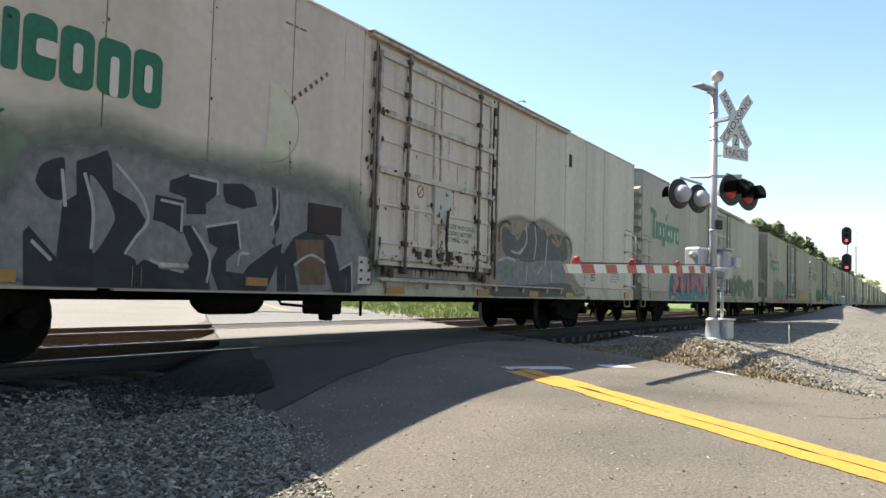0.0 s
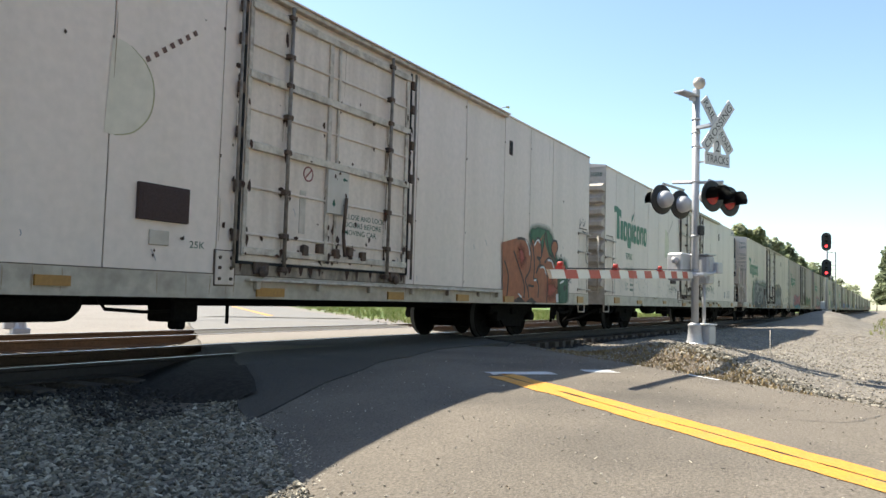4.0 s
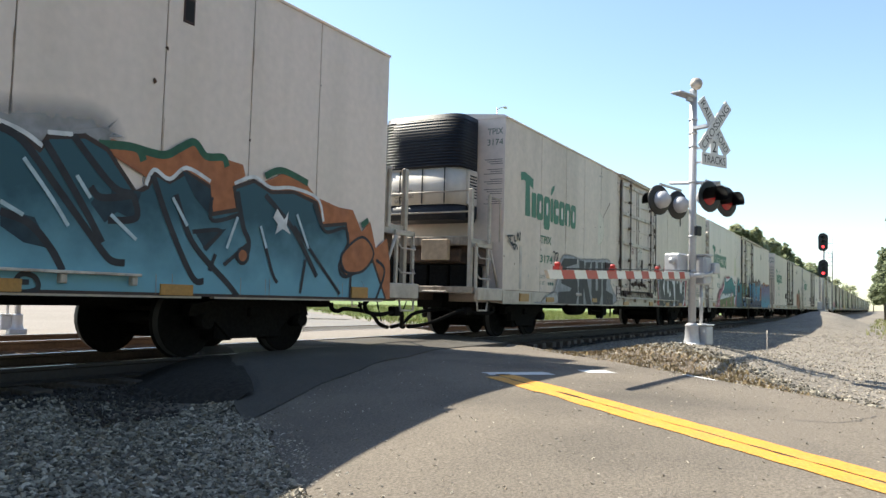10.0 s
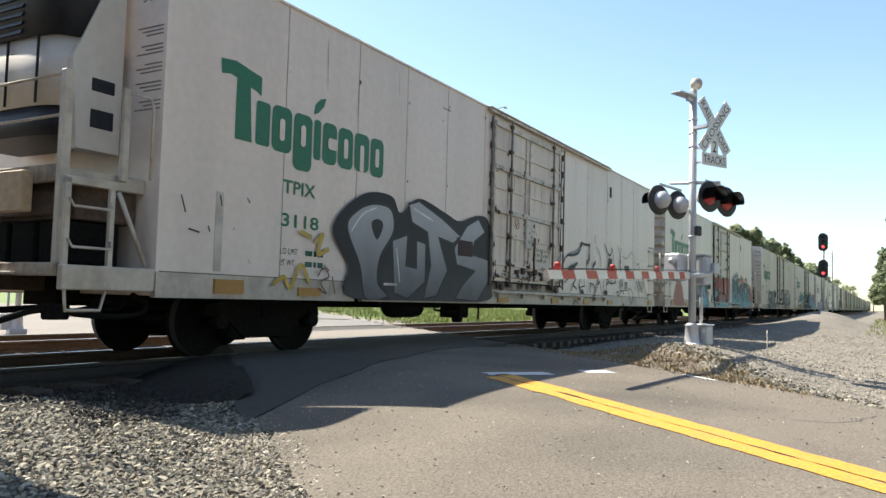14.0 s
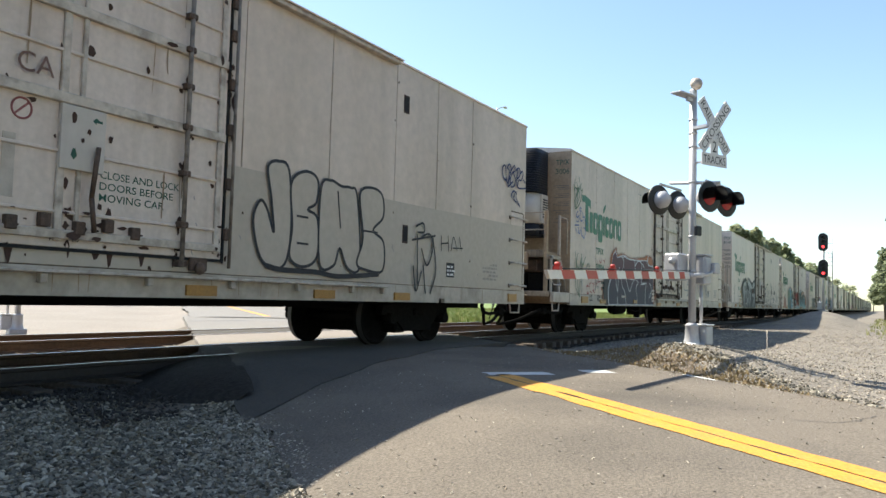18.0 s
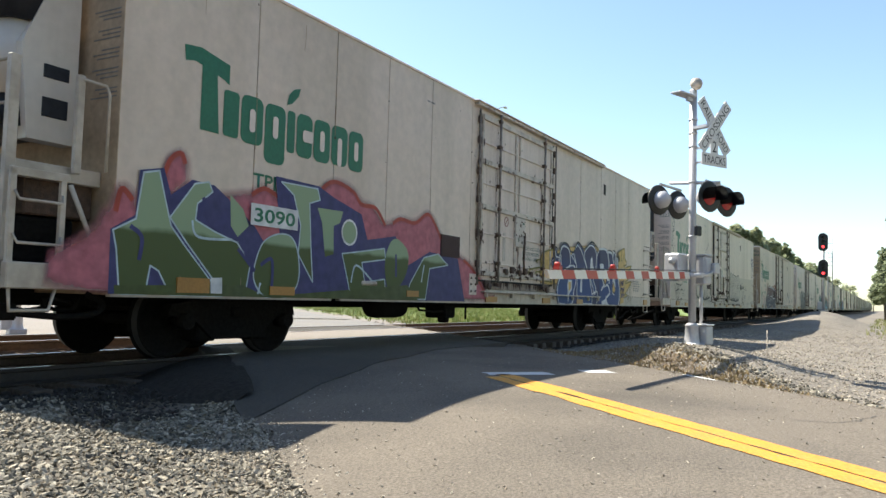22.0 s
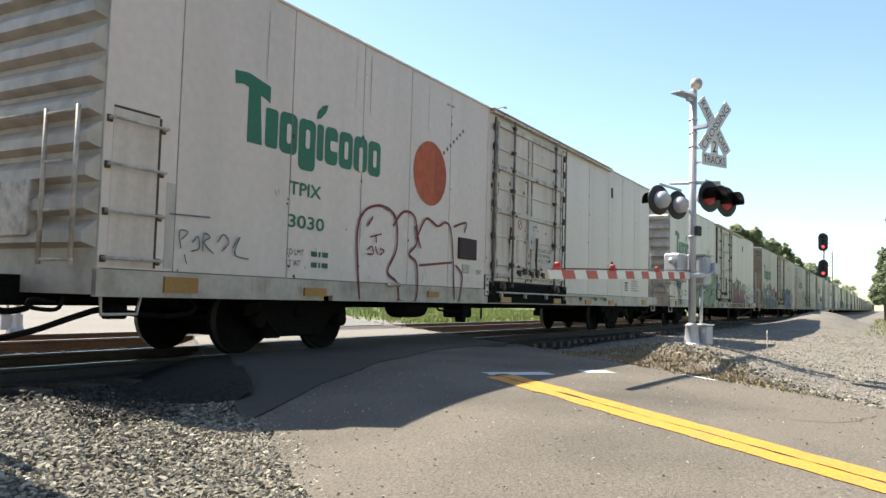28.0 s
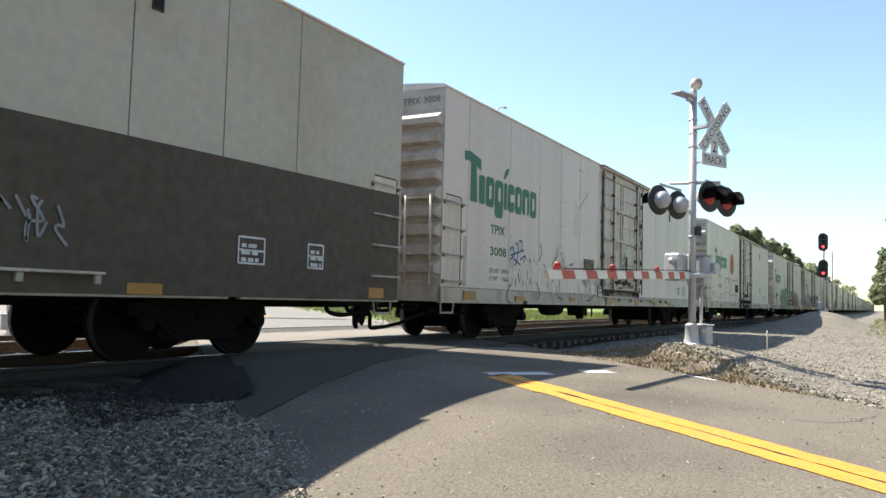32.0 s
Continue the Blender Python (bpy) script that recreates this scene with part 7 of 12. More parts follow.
brush(c, LIGHT_GREY, 0.05, [[(5.38, 2.21), (5.45, 1.96), (5.3, 1.76), (5.09, 1.63)], [(5.83, 2.27), (5.91, 1.92), (5.81, 1.55)], [(6.5, 2.04), (6.45, 1.71), (6.4, 1.46)], [(4.72, 1.68), (5.03, 1.65), (5.24, 1.76)], [(4.14, 1.45), (4.53, 1.53), (4.94, 1.49)], [(5.48, 1.42), (5.44, 1.07)], [(6, 1.25), (6.23, 1.41)], [(6.72, 1.4), (6.79, 1.1)]])
brush(c, BLACK, 0.05, [[(4.17, 1.82), (4.2, 2.11), (4.44, 2.24), (4.69, 2.2)], [(5.55, 2.25), (5.77, 2.34), (5.95, 2.24)], [(7.47, 2.16), (7.81, 2.11), (7.9, 1.82)], [(6.25, 2.24), (6.44, 2.08)]])
shape(c, DULL_GREEN, [(4.24, 1.3), (4.73, 1.46), (4.84, 1.3), (4.55, 1.11)])
c = ROLL[2]
mist(c, MOSS, [(8.84, 2.25), (10.01, 2.44), (10.5, 1.83), (11.1, 1.77), (11.23, 1.22), (11.16, 0.77), (10.19, 0.77)], 0.12)
shape(c, ORANGE_BROWN, [(7.47, 1.98), (8.33, 2.15), (8.67, 2.15), (8.92, 1.98), (9, 2.17), (9.17, 2.1), (9.43, 2.18), (9.64, 2.33), (9.76, 2.11), (9.97, 1.86), (10.29, 1.78), (10.49, 1.5), (10.59, 1.12), (10.49, 0.77), (7.55, 0.77)])
shape(c, MOSS, [(9.52, 1.81), (9.47, 2.13), (9.64, 2.33), (9.64, 2.09)])
shape(c, DARK_BROWN, [(8.1, 0.82), (8.41, 0.9), (8.69, 0.77), (8.99, 0.89), (9.32, 0.77), (8.11, 0.77)])
brush(c, DARK_BROWN, 0.055, [[(8.2, 2.12), (8.61, 2.12), (8.92, 1.9), (8.94, 1.65), (8.86, 1.44), (8.66, 1.26), (8.79, 1.08), (8.87, 0.87)], [(9, 2.11), (9.12, 1.73), (9.13, 1.44), (9.12, 1.3), (9.28, 1.28), (9.39, 1.12), (9.37, 0.88)], [(9.1, 2.07), (9.29, 2.21), (9.47, 2.13), (9.52, 1.9), (9.49, 1.78), (9.29, 1.78), (9.46, 1.68), (9.24, 1.42)], [(9.52, 1.81), (9.65, 2.1), (9.75, 2.37), (9.96, 1.96), (10.21, 1.83)], [(9.24, 1.42), (9.37, 1.58), (9.64, 1.6), (9.84, 1.45), (9.91, 1.21), (9.88, 0.77)], [(9.71, 1.68), (9.97, 1.8), (10.3, 1.71), (10.53, 1.38), (10.55, 0.98), (10.51, 0.77)], [(8.03, 1.84), (8.31, 1.52), (8.52, 1.28), (8.62, 1.07), (8.59, 0.86)]])
brush(c, DARK_BROWN, 0.055, [[(8.82, 1.14), (9.13, 1.13)], [(9.92, 1.39), (10.11, 1.38), (10.24, 1.29)], [(7.58, 1.62), (7.78, 1.31), (7.72, 0.83)]])
shape(c, ORANGE_BROWN, [(10.11, 2.1), (10.23, 2.22), (10.43, 2.22), (10.51, 2.07), (10.38, 1.92), (10.36, 1.78), (10.22, 1.9), (10.13, 1.98)], DARK_BROWN, 0.05, rounded_off=True)
mist(c, BRICK, [(8.34, 1.89), (8.51, 1.86), (8.58, 1.68), (8.39, 1.63)], 0.2)
mist(c, BRICK, [(9.93, 1.15), (10.25, 1.2), (10.42, 1.04), (10.02, 0.9)], 0.2)
brush(c, PALE, 0.045, [[(8.61, 2.14), (8.79, 1.99), (8.87, 1.8)], [(9.1, 2.04), (9.29, 2.17), (9.44, 2.12)], [(9.47, 1.56), (9.68, 1.57), (9.83, 1.42)], [(9.9, 1.75), (10.13, 1.74), (10.3, 1.58)], [(9.12, 1.26), (9.25, 1.28)], [(8.3, 0.95), (8.46, 0.88)]])
shape(c, PALE, [(10.44, 0.98), (10.59, 0.99), (10.61, 0.79), (10.45, 0.79)])
mist(c, DEEP_GREEN, [(10.59, 1.75), (10.77, 1.81), (10.91, 1.71), (11.05, 1.68), (11.02, 1.48), (11.13, 1.28), (11.1, 0.94), (11.06, 0.77), (10.7, 0.77), (10.63, 1.19)], 0.06)
spot(c, BLACK, 10.48, 1.75, 0.05)
spot(c, BLACK, 10.56, 1.62, 0.05)
spot(c, BLACK, 10.72, 1.91, 0.04)
spot(c, BLACK, 11.27, 1.36, 0.06)
spot(c, BLACK, 10.99, 1.14, 0.08)
brush(c, PALE, 0.05, [[(10.61, 1.51), (10.83, 1.57), (11.02, 1.52)], [(10.67, 1.25), (10.93, 1.3)], [(11.11, 1.63), (11.26, 1.5), (11.22, 1.36)]])
brush(c, BLACK, 0.03, [[(12, 2.92), (11.98, 2.73), (12.09, 2.87)], [(12.2, 2.96), (12.27, 2.75), (12.39, 2.92)], [(12.53, 2.63), (12.48, 2.31), (12.61, 2.21)], [(12.52, 2.15), (12.44, 1.91), (12.61, 1.81)], [(12.16, 2.62), (12.46, 2.6)]])
c = ROLL[3]
shape(c, NAVY_BASE, [(-0.53, 1), (2.36, 1.09), (7.69, 1.23), (7.71, 0.79), (-0.51, 0.77)])
mist(c, MINT_OLIVE, [(0.25, 1.93), (0.76, 2.06), (1.6, 2), (2.08, 1.8), (2.15, 0.77), (0.32, 0.78)], 0.1)
shape(c, FADE_TEAL, [(-0.57, 1.99), (-0.28, 2.08), (0.06, 2.14), (0.21, 2.06), (0.28, 1.88), (0.23, 1.7), (0.13, 1.5), (0.11, 1.25), (0.23, 0.87), (0.37, 0.77), (-0.8, 0.77), (-0.83, 1.91)], BLACK, 0.09, rounded_off=True)
shape(c, MINT_OLIVE, [(-0.26, 1.69), (-0.1, 1.74), (-0.11, 1.55), (-0.19, 1.44), (-0.26, 1.64)], BLACK, 0.06, rounded_off=True)
shape(c, FADE_TEAL, [(0.22, 1.48), (0.38, 1.78), (0.59, 2.07), (0.67, 1.93), (0.7, 1.76), (0.53, 1.57), (0.34, 1.44)], BLACK, 0.1)
shape(c, FADE_BLUE, [(1.08, 1.6), (1.6, 1.99), (1.65, 0.89), (1.34, 1.09), (0.96, 1.14), (0.88, 1.4), (1.31, 1.53)], BLACK, 0.09)
shape(c, FADE_TEAL, [(0.38, 1.41), (0.61, 1.29), (0.91, 1.43), (0.96, 1.14), (1.34, 1.03), (1.63, 0.79), (1.13, 0.78), (0.57, 0.89)], BLACK, 0.08)
brush(c, BLACK, 0.05, [[(-0.53, 1.91), (-0.54, 1.6), (-0.46, 1.16)], [(-0.31, 1.74), (-0.24, 1.48), (-0.02, 1.03), (-0.04, 0.87), (-0.14, 0.77)], [(0.81, 1.96), (0.87, 2.05), (0.91, 1.91)], [(0.93, 1.88), (0.96, 2.1), (1.04, 1.93)], [(1.07, 2.02), (1.2, 2.06), (1.13, 1.97), (1.22, 1.92)]])
shape(c, DARK_BROWN, [(2.1, 1.6), (2.2, 2.09), (2.48, 2.21), (3.11, 2.07), (3.36, 1.57), (2.97, 0.77), (2.06, 0.77)], rounded_off=True)
shape(c, CROWN_BROWN, [(2.19, 2.27), (2.78, 2.31), (3.1, 2.25), (3.79, 2.31), (4.15, 2.48), (4.28, 2.62), (4.49, 2.49), (4.85, 2.33), (5.14, 2.37), (5.44, 2.54), (5.77, 2.41), (6.11, 2.36), (6.54, 2.55), (6.82, 2.49), (7.42, 2.41), (7.58, 2.13), (7.13, 1.09), (2.97, 0.77), (2.61, 1.79)])
shape(c, BLACK, [(2.47, 2.34), (2.61, 2.47), (2.8, 2.26)], rounded_off=True)
shape(c, BLACK, [(3.21, 2.27), (3.36, 2.43), (3.51, 2.29)], rounded_off=True)
shape(c, BLACK, [(3.78, 2.39), (4.02, 2.54), (4.18, 2.43)], rounded_off=True)
shape(c, BLACK, [(4.28, 2.48), (4.38, 2.69), (4.61, 2.51)], rounded_off=True)
shape(c, BLACK, [(6.64, 2.37), (6.78, 2.58), (7.06, 2.39)], rounded_off=True)
shape(c, FADE_BLUE, [(2.56, 2.22), (3.11, 2.1), (3.56, 2.12), (3.79, 2.23), (4.64, 2.26), (4.85, 2.25), (4.45, 1.95), (3.94, 1.78), (3.89, 1.54), (3.86, 1.03), (3.18, 0.93), (2.93, 1.46), (3.02, 1.69), (2.75, 1.95)], DEEP, 0.04)
shape(c, FADE_BLUE, [(3.94, 1.76), (4.64, 2.16), (4.76, 2.02), (4.8, 1.06), (4.11, 0.98), (4.02, 1.47)], DEEP, 0.04)
shape(c, FADE_BLUE, [(4.78, 2.03), (5.07, 2.27), (5.24, 1.9), (5.37, 1.48), (5.21, 1.03), (4.86, 1.05)], DEEP, 0.04)
shape(c, FADE_BLUE, [(5.34, 2), (5.7, 2.17), (5.87, 1.96), (5.95, 1.51), (5.66, 1.36), (5.4, 1.56)], DEEP, 0.04)
shape(c, FADE_BLUE, [(5.83, 1.91), (6.45, 2.45), (6.38, 2.11), (6.57, 2.08), (7.32, 2.4), (6.99, 1.09), (5.84, 1.03)], DEEP, 0.04)
shape(c, CROWN_BROWN, [(5.5, 1.93), (5.66, 1.99), (5.71, 1.68), (5.55, 1.58)])
shape(c, DEEP, [(3.15, 1.41), (3.59, 1.48), (3.84, 1.42), (3.37, 1.31)])
brush(c, ICE, 0.028, [[(2.56, 2.24), (3.1, 2.14), (3.79, 2.19), (4.57, 2.21)], [(3.94, 1.78), (4.68, 2.18), (4.58, 1.96)], [(5.07, 2.26), (5.18, 1.64), (5.37, 1.56)], [(6.46, 2.43), (5.99, 1.97), (5.73, 1.59), (5.92, 1.19)], [(7.32, 2.38), (7.03, 2.14), (6.57, 2.06), (6.38, 2.15)], [(6.96, 1.82), (7.03, 1.58), (6.8, 1.1)], [(4.08, 1.06), (4.65, 1.37), (4.66, 1.12)], [(4.14, 1.56), (4.47, 1.58)], [(3.35, 1.76), (3.27, 1.56)], [(5.32, 1.3), (5.67, 1.27), (5.81, 1.07)]], lift=0.002)
shape(c, ORANGE_PAINT, [(7.44, 2.01), (8.3, 2.19), (8.64, 2.39), (9.12, 2.44), (9.78, 2.28), (10.48, 2.34), (11.56, 2.35), (11.9, 2.15), (11.96, 0.8), (7.61, 0.77), (7.27, 1.4)])
shape(c, FADE_LILAC, [(7.77, 2.16), (7.98, 2.25), (8.52, 2.25), (8.78, 1.91), (9, 2.29), (9.52, 2.23), (9.93, 2.12), (10.2, 2.2), (10.63, 2.17), (11.08, 2.27), (11.72, 2.26), (11.99, 1.64), (11.96, 0.8), (7.84, 0.77)], PLUM, 0.06)
brush(c, PLUM, 0.045, [[(8.78, 1.91), (8.86, 1.37), (8.48, 0.82)], [(8.96, 2.26), (9.08, 1.82), (9.79, 2.05), (9.95, 1.59)], [(9.85, 0.83), (10.01, 2), (10.69, 2.15), (10.91, 1.46), (10.76, 0.81)], [(11.06, 0.85), (11.12, 2.11), (11.73, 2.2), (11.99, 1.51)], [(9.12, 1.05), (9.31, 1.22), (9.71, 1.12)], [(8.08, 1.96), (8.31, 1.93), (8.44, 1.56)]])
c = ROLL[3]
mist(c, PINK, [(-7.16, 0.78), (-7.07, 0.96), (-6.92, 1.12), (-6.85, 1.31), (-6.65, 1.43), (-6.49, 1.58), (-5.93, 1.64), (-5.68, 1.84), (-5.26, 1.95), (-5.06, 2.22), (-4.52, 2.24), (-3.84, 2.27), (-3.47, 2.04), (-2.69, 2.11), (-1.81, 1.88), (-1.64, 0.84), (-7.16, 0.77)], 0.12)
shape(c, PALE, [(-6.38, 0.77), (-6.46, 1.14), (-6.29, 1.34), (-5.79, 1.53), (-5.39, 1.73), (-5.2, 2.15), (-4.91, 2.27), (-4.67, 2.17), (-3.93, 2.2), (-3.48, 2.36), (-3, 2.36), (-2.47, 2.05), (-2.26, 1.97), (-1.77, 2.01), (-1.7, 1.51), (-2.11, 1.17), (-2.28, 0.81)])
shape(c, FADE_OLIVE, [(-6.32, 0.77), (-6.36, 1.06), (-6.19, 1.27), (-5.66, 1.49), (-2.45, 1.67), (-2.45, 0.81)])
shape(c, PALE, [(-6.26, 1.21), (-5.79, 1.41), (-2.66, 1.53), (-2.65, 1.36), (-6.25, 1.13)])
shape(c, FADE_SEA, [(-5.72, 1.45), (-5.25, 1.68), (-5.13, 2.17), (-4.91, 2.21), (-4.82, 2.02), (-4.34, 2.03), (-3.84, 2.17), (-3.44, 2.29), (-3.09, 2.22), (-2.47, 1.86), (-2.12, 1.94), (-2.05, 1.31), (-2.61, 1.49), (-3.06, 1.53), (-3.62, 1.44), (-3.97, 1.51), (-4.3, 1.37), (-4.63, 1.47), (-4.93, 1.33), (-5.23, 1.45)], DEEP, 0.03)
brush(c, DEEP, 0.05, [[(-6.36, 0.77), (-6.4, 1.1), (-6.17, 1.31), (-5.25, 1.66)], [(-4.88, 2.19), (-4.89, 1.42)], [(-4.42, 2.06), (-4.31, 1.5)], [(-3.66, 2.17), (-3.46, 1.94), (-3.52, 1.36)], [(-3.1, 2.29), (-2.36, 1.81)], [(-2.65, 1.41), (-3.26, 1.67)], [(-4.83, 0.86), (-4.82, 1.19), (-4.54, 1.22), (-4.54, 1.47)], [(-4.03, 0.97), (-3.96, 1.23), (-3.52, 1.34), (-3.58, 0.81)], [(-5.75, 0.84), (-5.68, 1.01), (-5.36, 1.17), (-5.23, 0.94)], [(-2.03, 1.91), (-1.96, 1.39), (-2.54, 1.31), (-2.41, 0.83)]])
shape(c, PINK, [(-4.8, 1.11), (-4.61, 1.11), (-4.6, 0.82), (-4.78, 0.82)])
shape(c, PINK, [(-3.34, 1.47), (-3.15, 1.53), (-3.25, 0.84), (-3.4, 0.84)])
brush(c, PALE, 0.03, [[(-7.06, 0.86), (-7.02, 0.97), (-6.9, 0.86), (-6.8, 0.96), (-6.68, 0.86), (-6.57, 0.96), (-6.44, 0.87)], [(-6.84, 1.12), (-6.75, 1.16), (-6.64, 1.13)]])
shape(c, FADE_SEA, [(-1.62, 1.89), (-1.34, 2.04), (-1.16, 2.26), (-0.86, 2.27), (-0.72, 2.02), (0.09, 2.08), (0.32, 1.56), (0.24, 0.84), (-1.64, 0.82), (-1.6, 1.46)], DEEP, 0.06, rounded_off=True)
brush(c, DEEP, 0.05, [[(-1.34, 1.91), (-1.26, 1.37), (-0.81, 1.39), (-0.84, 1.84)], [(-0.59, 2.03), (-0.4, 0.89)], [(-1.58, 1.08), (-1, 1.02)], [(-0.18, 2), (-0.18, 0.89)], [(-1.31, 2.22), (-1.48, 2.34)], [(-0.91, 2.26), (-0.82, 2.43)]])
c = ROLL[4]
mist(c, GREY, [(-5.98, 0.77), (-5.69, 0.94), (-5.17, 1.06), (-4.94, 1.54), (-4.69, 1.91), (-4.06, 1.97), (-3.55, 1.92), (-2.99, 1.94), (-2.07, 1.98), (-0.91, 2), (-0.86, 1.38), (-0.58, 0.77), (-5.98, 0.77)], 0.05)
shape(c, BLACK, [(-4.79, 1.7), (-4.58, 1.87), (-3.65, 1.92), (-3.64, 1.79), (-4.4, 1.67), (-4.39, 1.52), (-3.68, 1.48), (-3.48, 1.17), (-3.67, 0.77), (-4.91, 0.77), (-4.93, 1.05), (-4.13, 1.08), (-4.01, 1.16), (-4.71, 1.26)])
shape(c, BLACK, [(-3.48, 1.89), (-3.11, 1.89), (-3.06, 1.61), (-2.96, 1.87), (-2.57, 1.89), (-2.88, 1.45), (-2.48, 0.77), (-2.89, 0.77), (-3.12, 1.19), (-3.12, 0.77), (-3.48, 0.77)])
shape(c, BLACK, [(-2.51, 1.9), (-2.2, 1.92), (-2.15, 1.14), (-1.96, 1.15), (-2, 1.91), (-1.69, 1.94), (-1.65, 1.06), (-1.8, 0.77), (-2.32, 0.77), (-2.5, 1.04)])
shape(c, BLACK, [(-1.59, 1.93), (-0.91, 1.95), (-0.89, 1.68), (-1.21, 1.65), (-1.24, 1.17), (-0.6, 1.05), (-0.62, 0.77), (-1.52, 0.77)])
brush(c, LIGHT_GREY, 0.03, [[(-4.91, 1.03), (-5.02, 1.17), (-4.83, 1.4)], [(-3.61, 1.89), (-3.51, 0.77)]])
mist(c, LIGHT_GREY, [(-5.95, 0.77), (-5.59, 0.94), (-5.22, 1.02), (-5.01, 0.99), (-5, 0.77)], 0.04)
brush(c, BLACK, 0.04, [[(-7.86, 2.15), (-7.57, 2.18)], [(-7.78, 2.13), (-7.76, 2.02)], [(-7.7, 2.17), (-7.69, 2.02), (-7.58, 2.04)], [(-7.54, 2.21), (-7.49, 2.07), (-7.41, 2.1)], [(-7.34, 2.1), (-7.35, 2.25), (-7.23, 2.1), (-7.22, 2.29)], [(-7.65, 1.98), (-7.45, 2.01)], [(-7.55, 1.98), (-7.52, 1.89)], [(-7.48, 1.88), (-7.42, 2), (-7.33, 1.9)], [(-5.32, 1.98), (-5.17, 1.98), (-5.21, 1.76)], [(-5.15, 1.96), (-4.97, 1.96), (-5.06, 1.76)], [(-4.98, 1.88), (-5.11, 1.74)]])
c = ROLL[4]
mist(c, RED, [(4.26, 2.02), (4.36, 2.11), (4.74, 2.17), (5, 1.89), (5.52, 2.23), (6.19, 2.17), (6.78, 2.21), (7.06, 2.29), (7.86, 2.08), (8.01, 1.79), (8.52, 1.96), (8.89, 1.73), (8.68, 0.98), (8.44, 0.77), (4.68, 0.77), (4.51, 1.08), (4.36, 1.68)], 0.05)
shape(c, PALE, [(4.34, 1.98), (4.77, 2.07), (5.01, 1.78), (5.55, 2.16), (6.19, 2.08), (7.06, 2.21), (7.74, 2), (7.92, 1.59), (8.14, 1.8), (8.67, 1.83), (8.57, 0.99), (8.34, 0.77), (4.7, 0.77), (4.53, 1.28)])
shape(c, FADE_BLACK, [(4.42, 1.94), (4.79, 2.02), (4.92, 1.66), (5.21, 1.92), (5.33, 1.74), (5.14, 1.43), (5.43, 1.08), (5.48, 0.77), (4.7, 0.77), (4.59, 1.29)])
shape(c, FADE_BLACK, [(5.37, 1.99), (5.65, 2.11), (5.77, 2.05), (5.81, 1.23), (6, 1.24), (5.91, 2.05), (6.03, 2.07), (6.16, 1.47), (6.07, 0.99), (5.9, 0.77), (5.52, 0.77), (5.39, 1.19)])
shape(c, FADE_BLACK, [(6.01, 1.99), (6.67, 2.12), (6.76, 1.96), (6.33, 1.8), (6.71, 1.5), (6.87, 1.02), (6.7, 0.77), (6.09, 0.77), (6, 1.06), (6.37, 1.16), (6.04, 1.53)])
shape(c, FADE_BLACK, [(6.85, 2.12), (7.14, 2.17), (7.24, 1.63), (7.46, 1.64), (7.4, 2.03), (7.65, 1.97), (7.78, 1.31), (8.04, 1.23), (8.15, 1.7), (8.56, 1.77), (8.48, 1.07), (8.21, 0.77), (7, 0.77), (6.99, 1.35)])
brush(c, LIGHT_GREY, 0.035, [[(4.59, 1.77), (4.74, 1.36), (4.86, 0.95)], [(5.55, 1.87), (5.6, 1.35)], [(6.2, 1.9), (6.39, 1.92)], [(7.01, 2.03), (7.1, 1.53)], [(8.22, 1.56), (8.4, 1.55)], [(8.23, 1.38), (8.37, 1.36)], [(8.18, 1.19), (8.35, 1.17)]])
brush(c, BLACK, 0.035, [[(3.86, 1.69), (3.98, 1.77), (4.2, 1.73), (4.39, 1.61), (4.33, 1.47), (4.41, 1.34), (4.23, 1.26), (4.01, 1.28), (3.87, 1.5), (3.86, 1.66)], [(4.07, 1.75), (4.15, 1.79), (4.2, 1.69), (4.09, 1.66)], [(3.98, 1.51), (4.06, 1.58), (4.06, 1.32)], [(4.17, 1.59), (4.16, 1.32)], [(4.24, 1.56), (4.31, 1.4)], [(8.97, 2), (9.16, 2.09), (9.36, 1.99), (9.17, 1.82), (8.97, 1.95)], [(8.93, 1.75), (9.09, 1.57), (9.27, 1.78), (9.44, 1.54)], [(9, 1.42), (9.29, 1.39), (9.2, 1.19), (9.01, 1.28)]])
c = ROLL[5]
mist(c, GREY, [(5.3, 2.22), (5.87, 2.35), (6.66, 2.47), (6.86, 2.31), (6.2, 2.13), (5.31, 2.06)], 0.25)
shape(c, ORANGE_PAINT, [(6.74, 2.24), (6.92, 2.34), (7.2, 2.3), (7.49, 2.29), (7.8, 2.38), (7.99, 2.51), (8.12, 2.37), (8.48, 2.4), (8.76, 2.38), (8.81, 2.26), (8.68, 2.04), (9.27, 2.28), (9.58, 2.44), (9.93, 2.34), (10.18, 2.16), (10.69, 2.08), (11.03, 2.08), (11.27, 1.78), (11.48, 1.96), (11.65, 1.56), (11.95, 1.74), (12.06, 1.32), (12.08, 0.78), (10.77, 0.77), (7.67, 1.9)])
brush(c, DEEP_GREEN, 0.09, [[(6.77, 2.26), (7.2, 2.3), (7.31, 2.18)], [(7.2, 2.3), (7.57, 2.29), (7.79, 2.41), (7.99, 2.51), (8.17, 2.38), (8.43, 2.41), (8.5, 2.31)], [(9.16, 2.3), (9.47, 2.42), (9.99, 2.33)], [(11.26, 1.87), (11.43, 1.97)]])
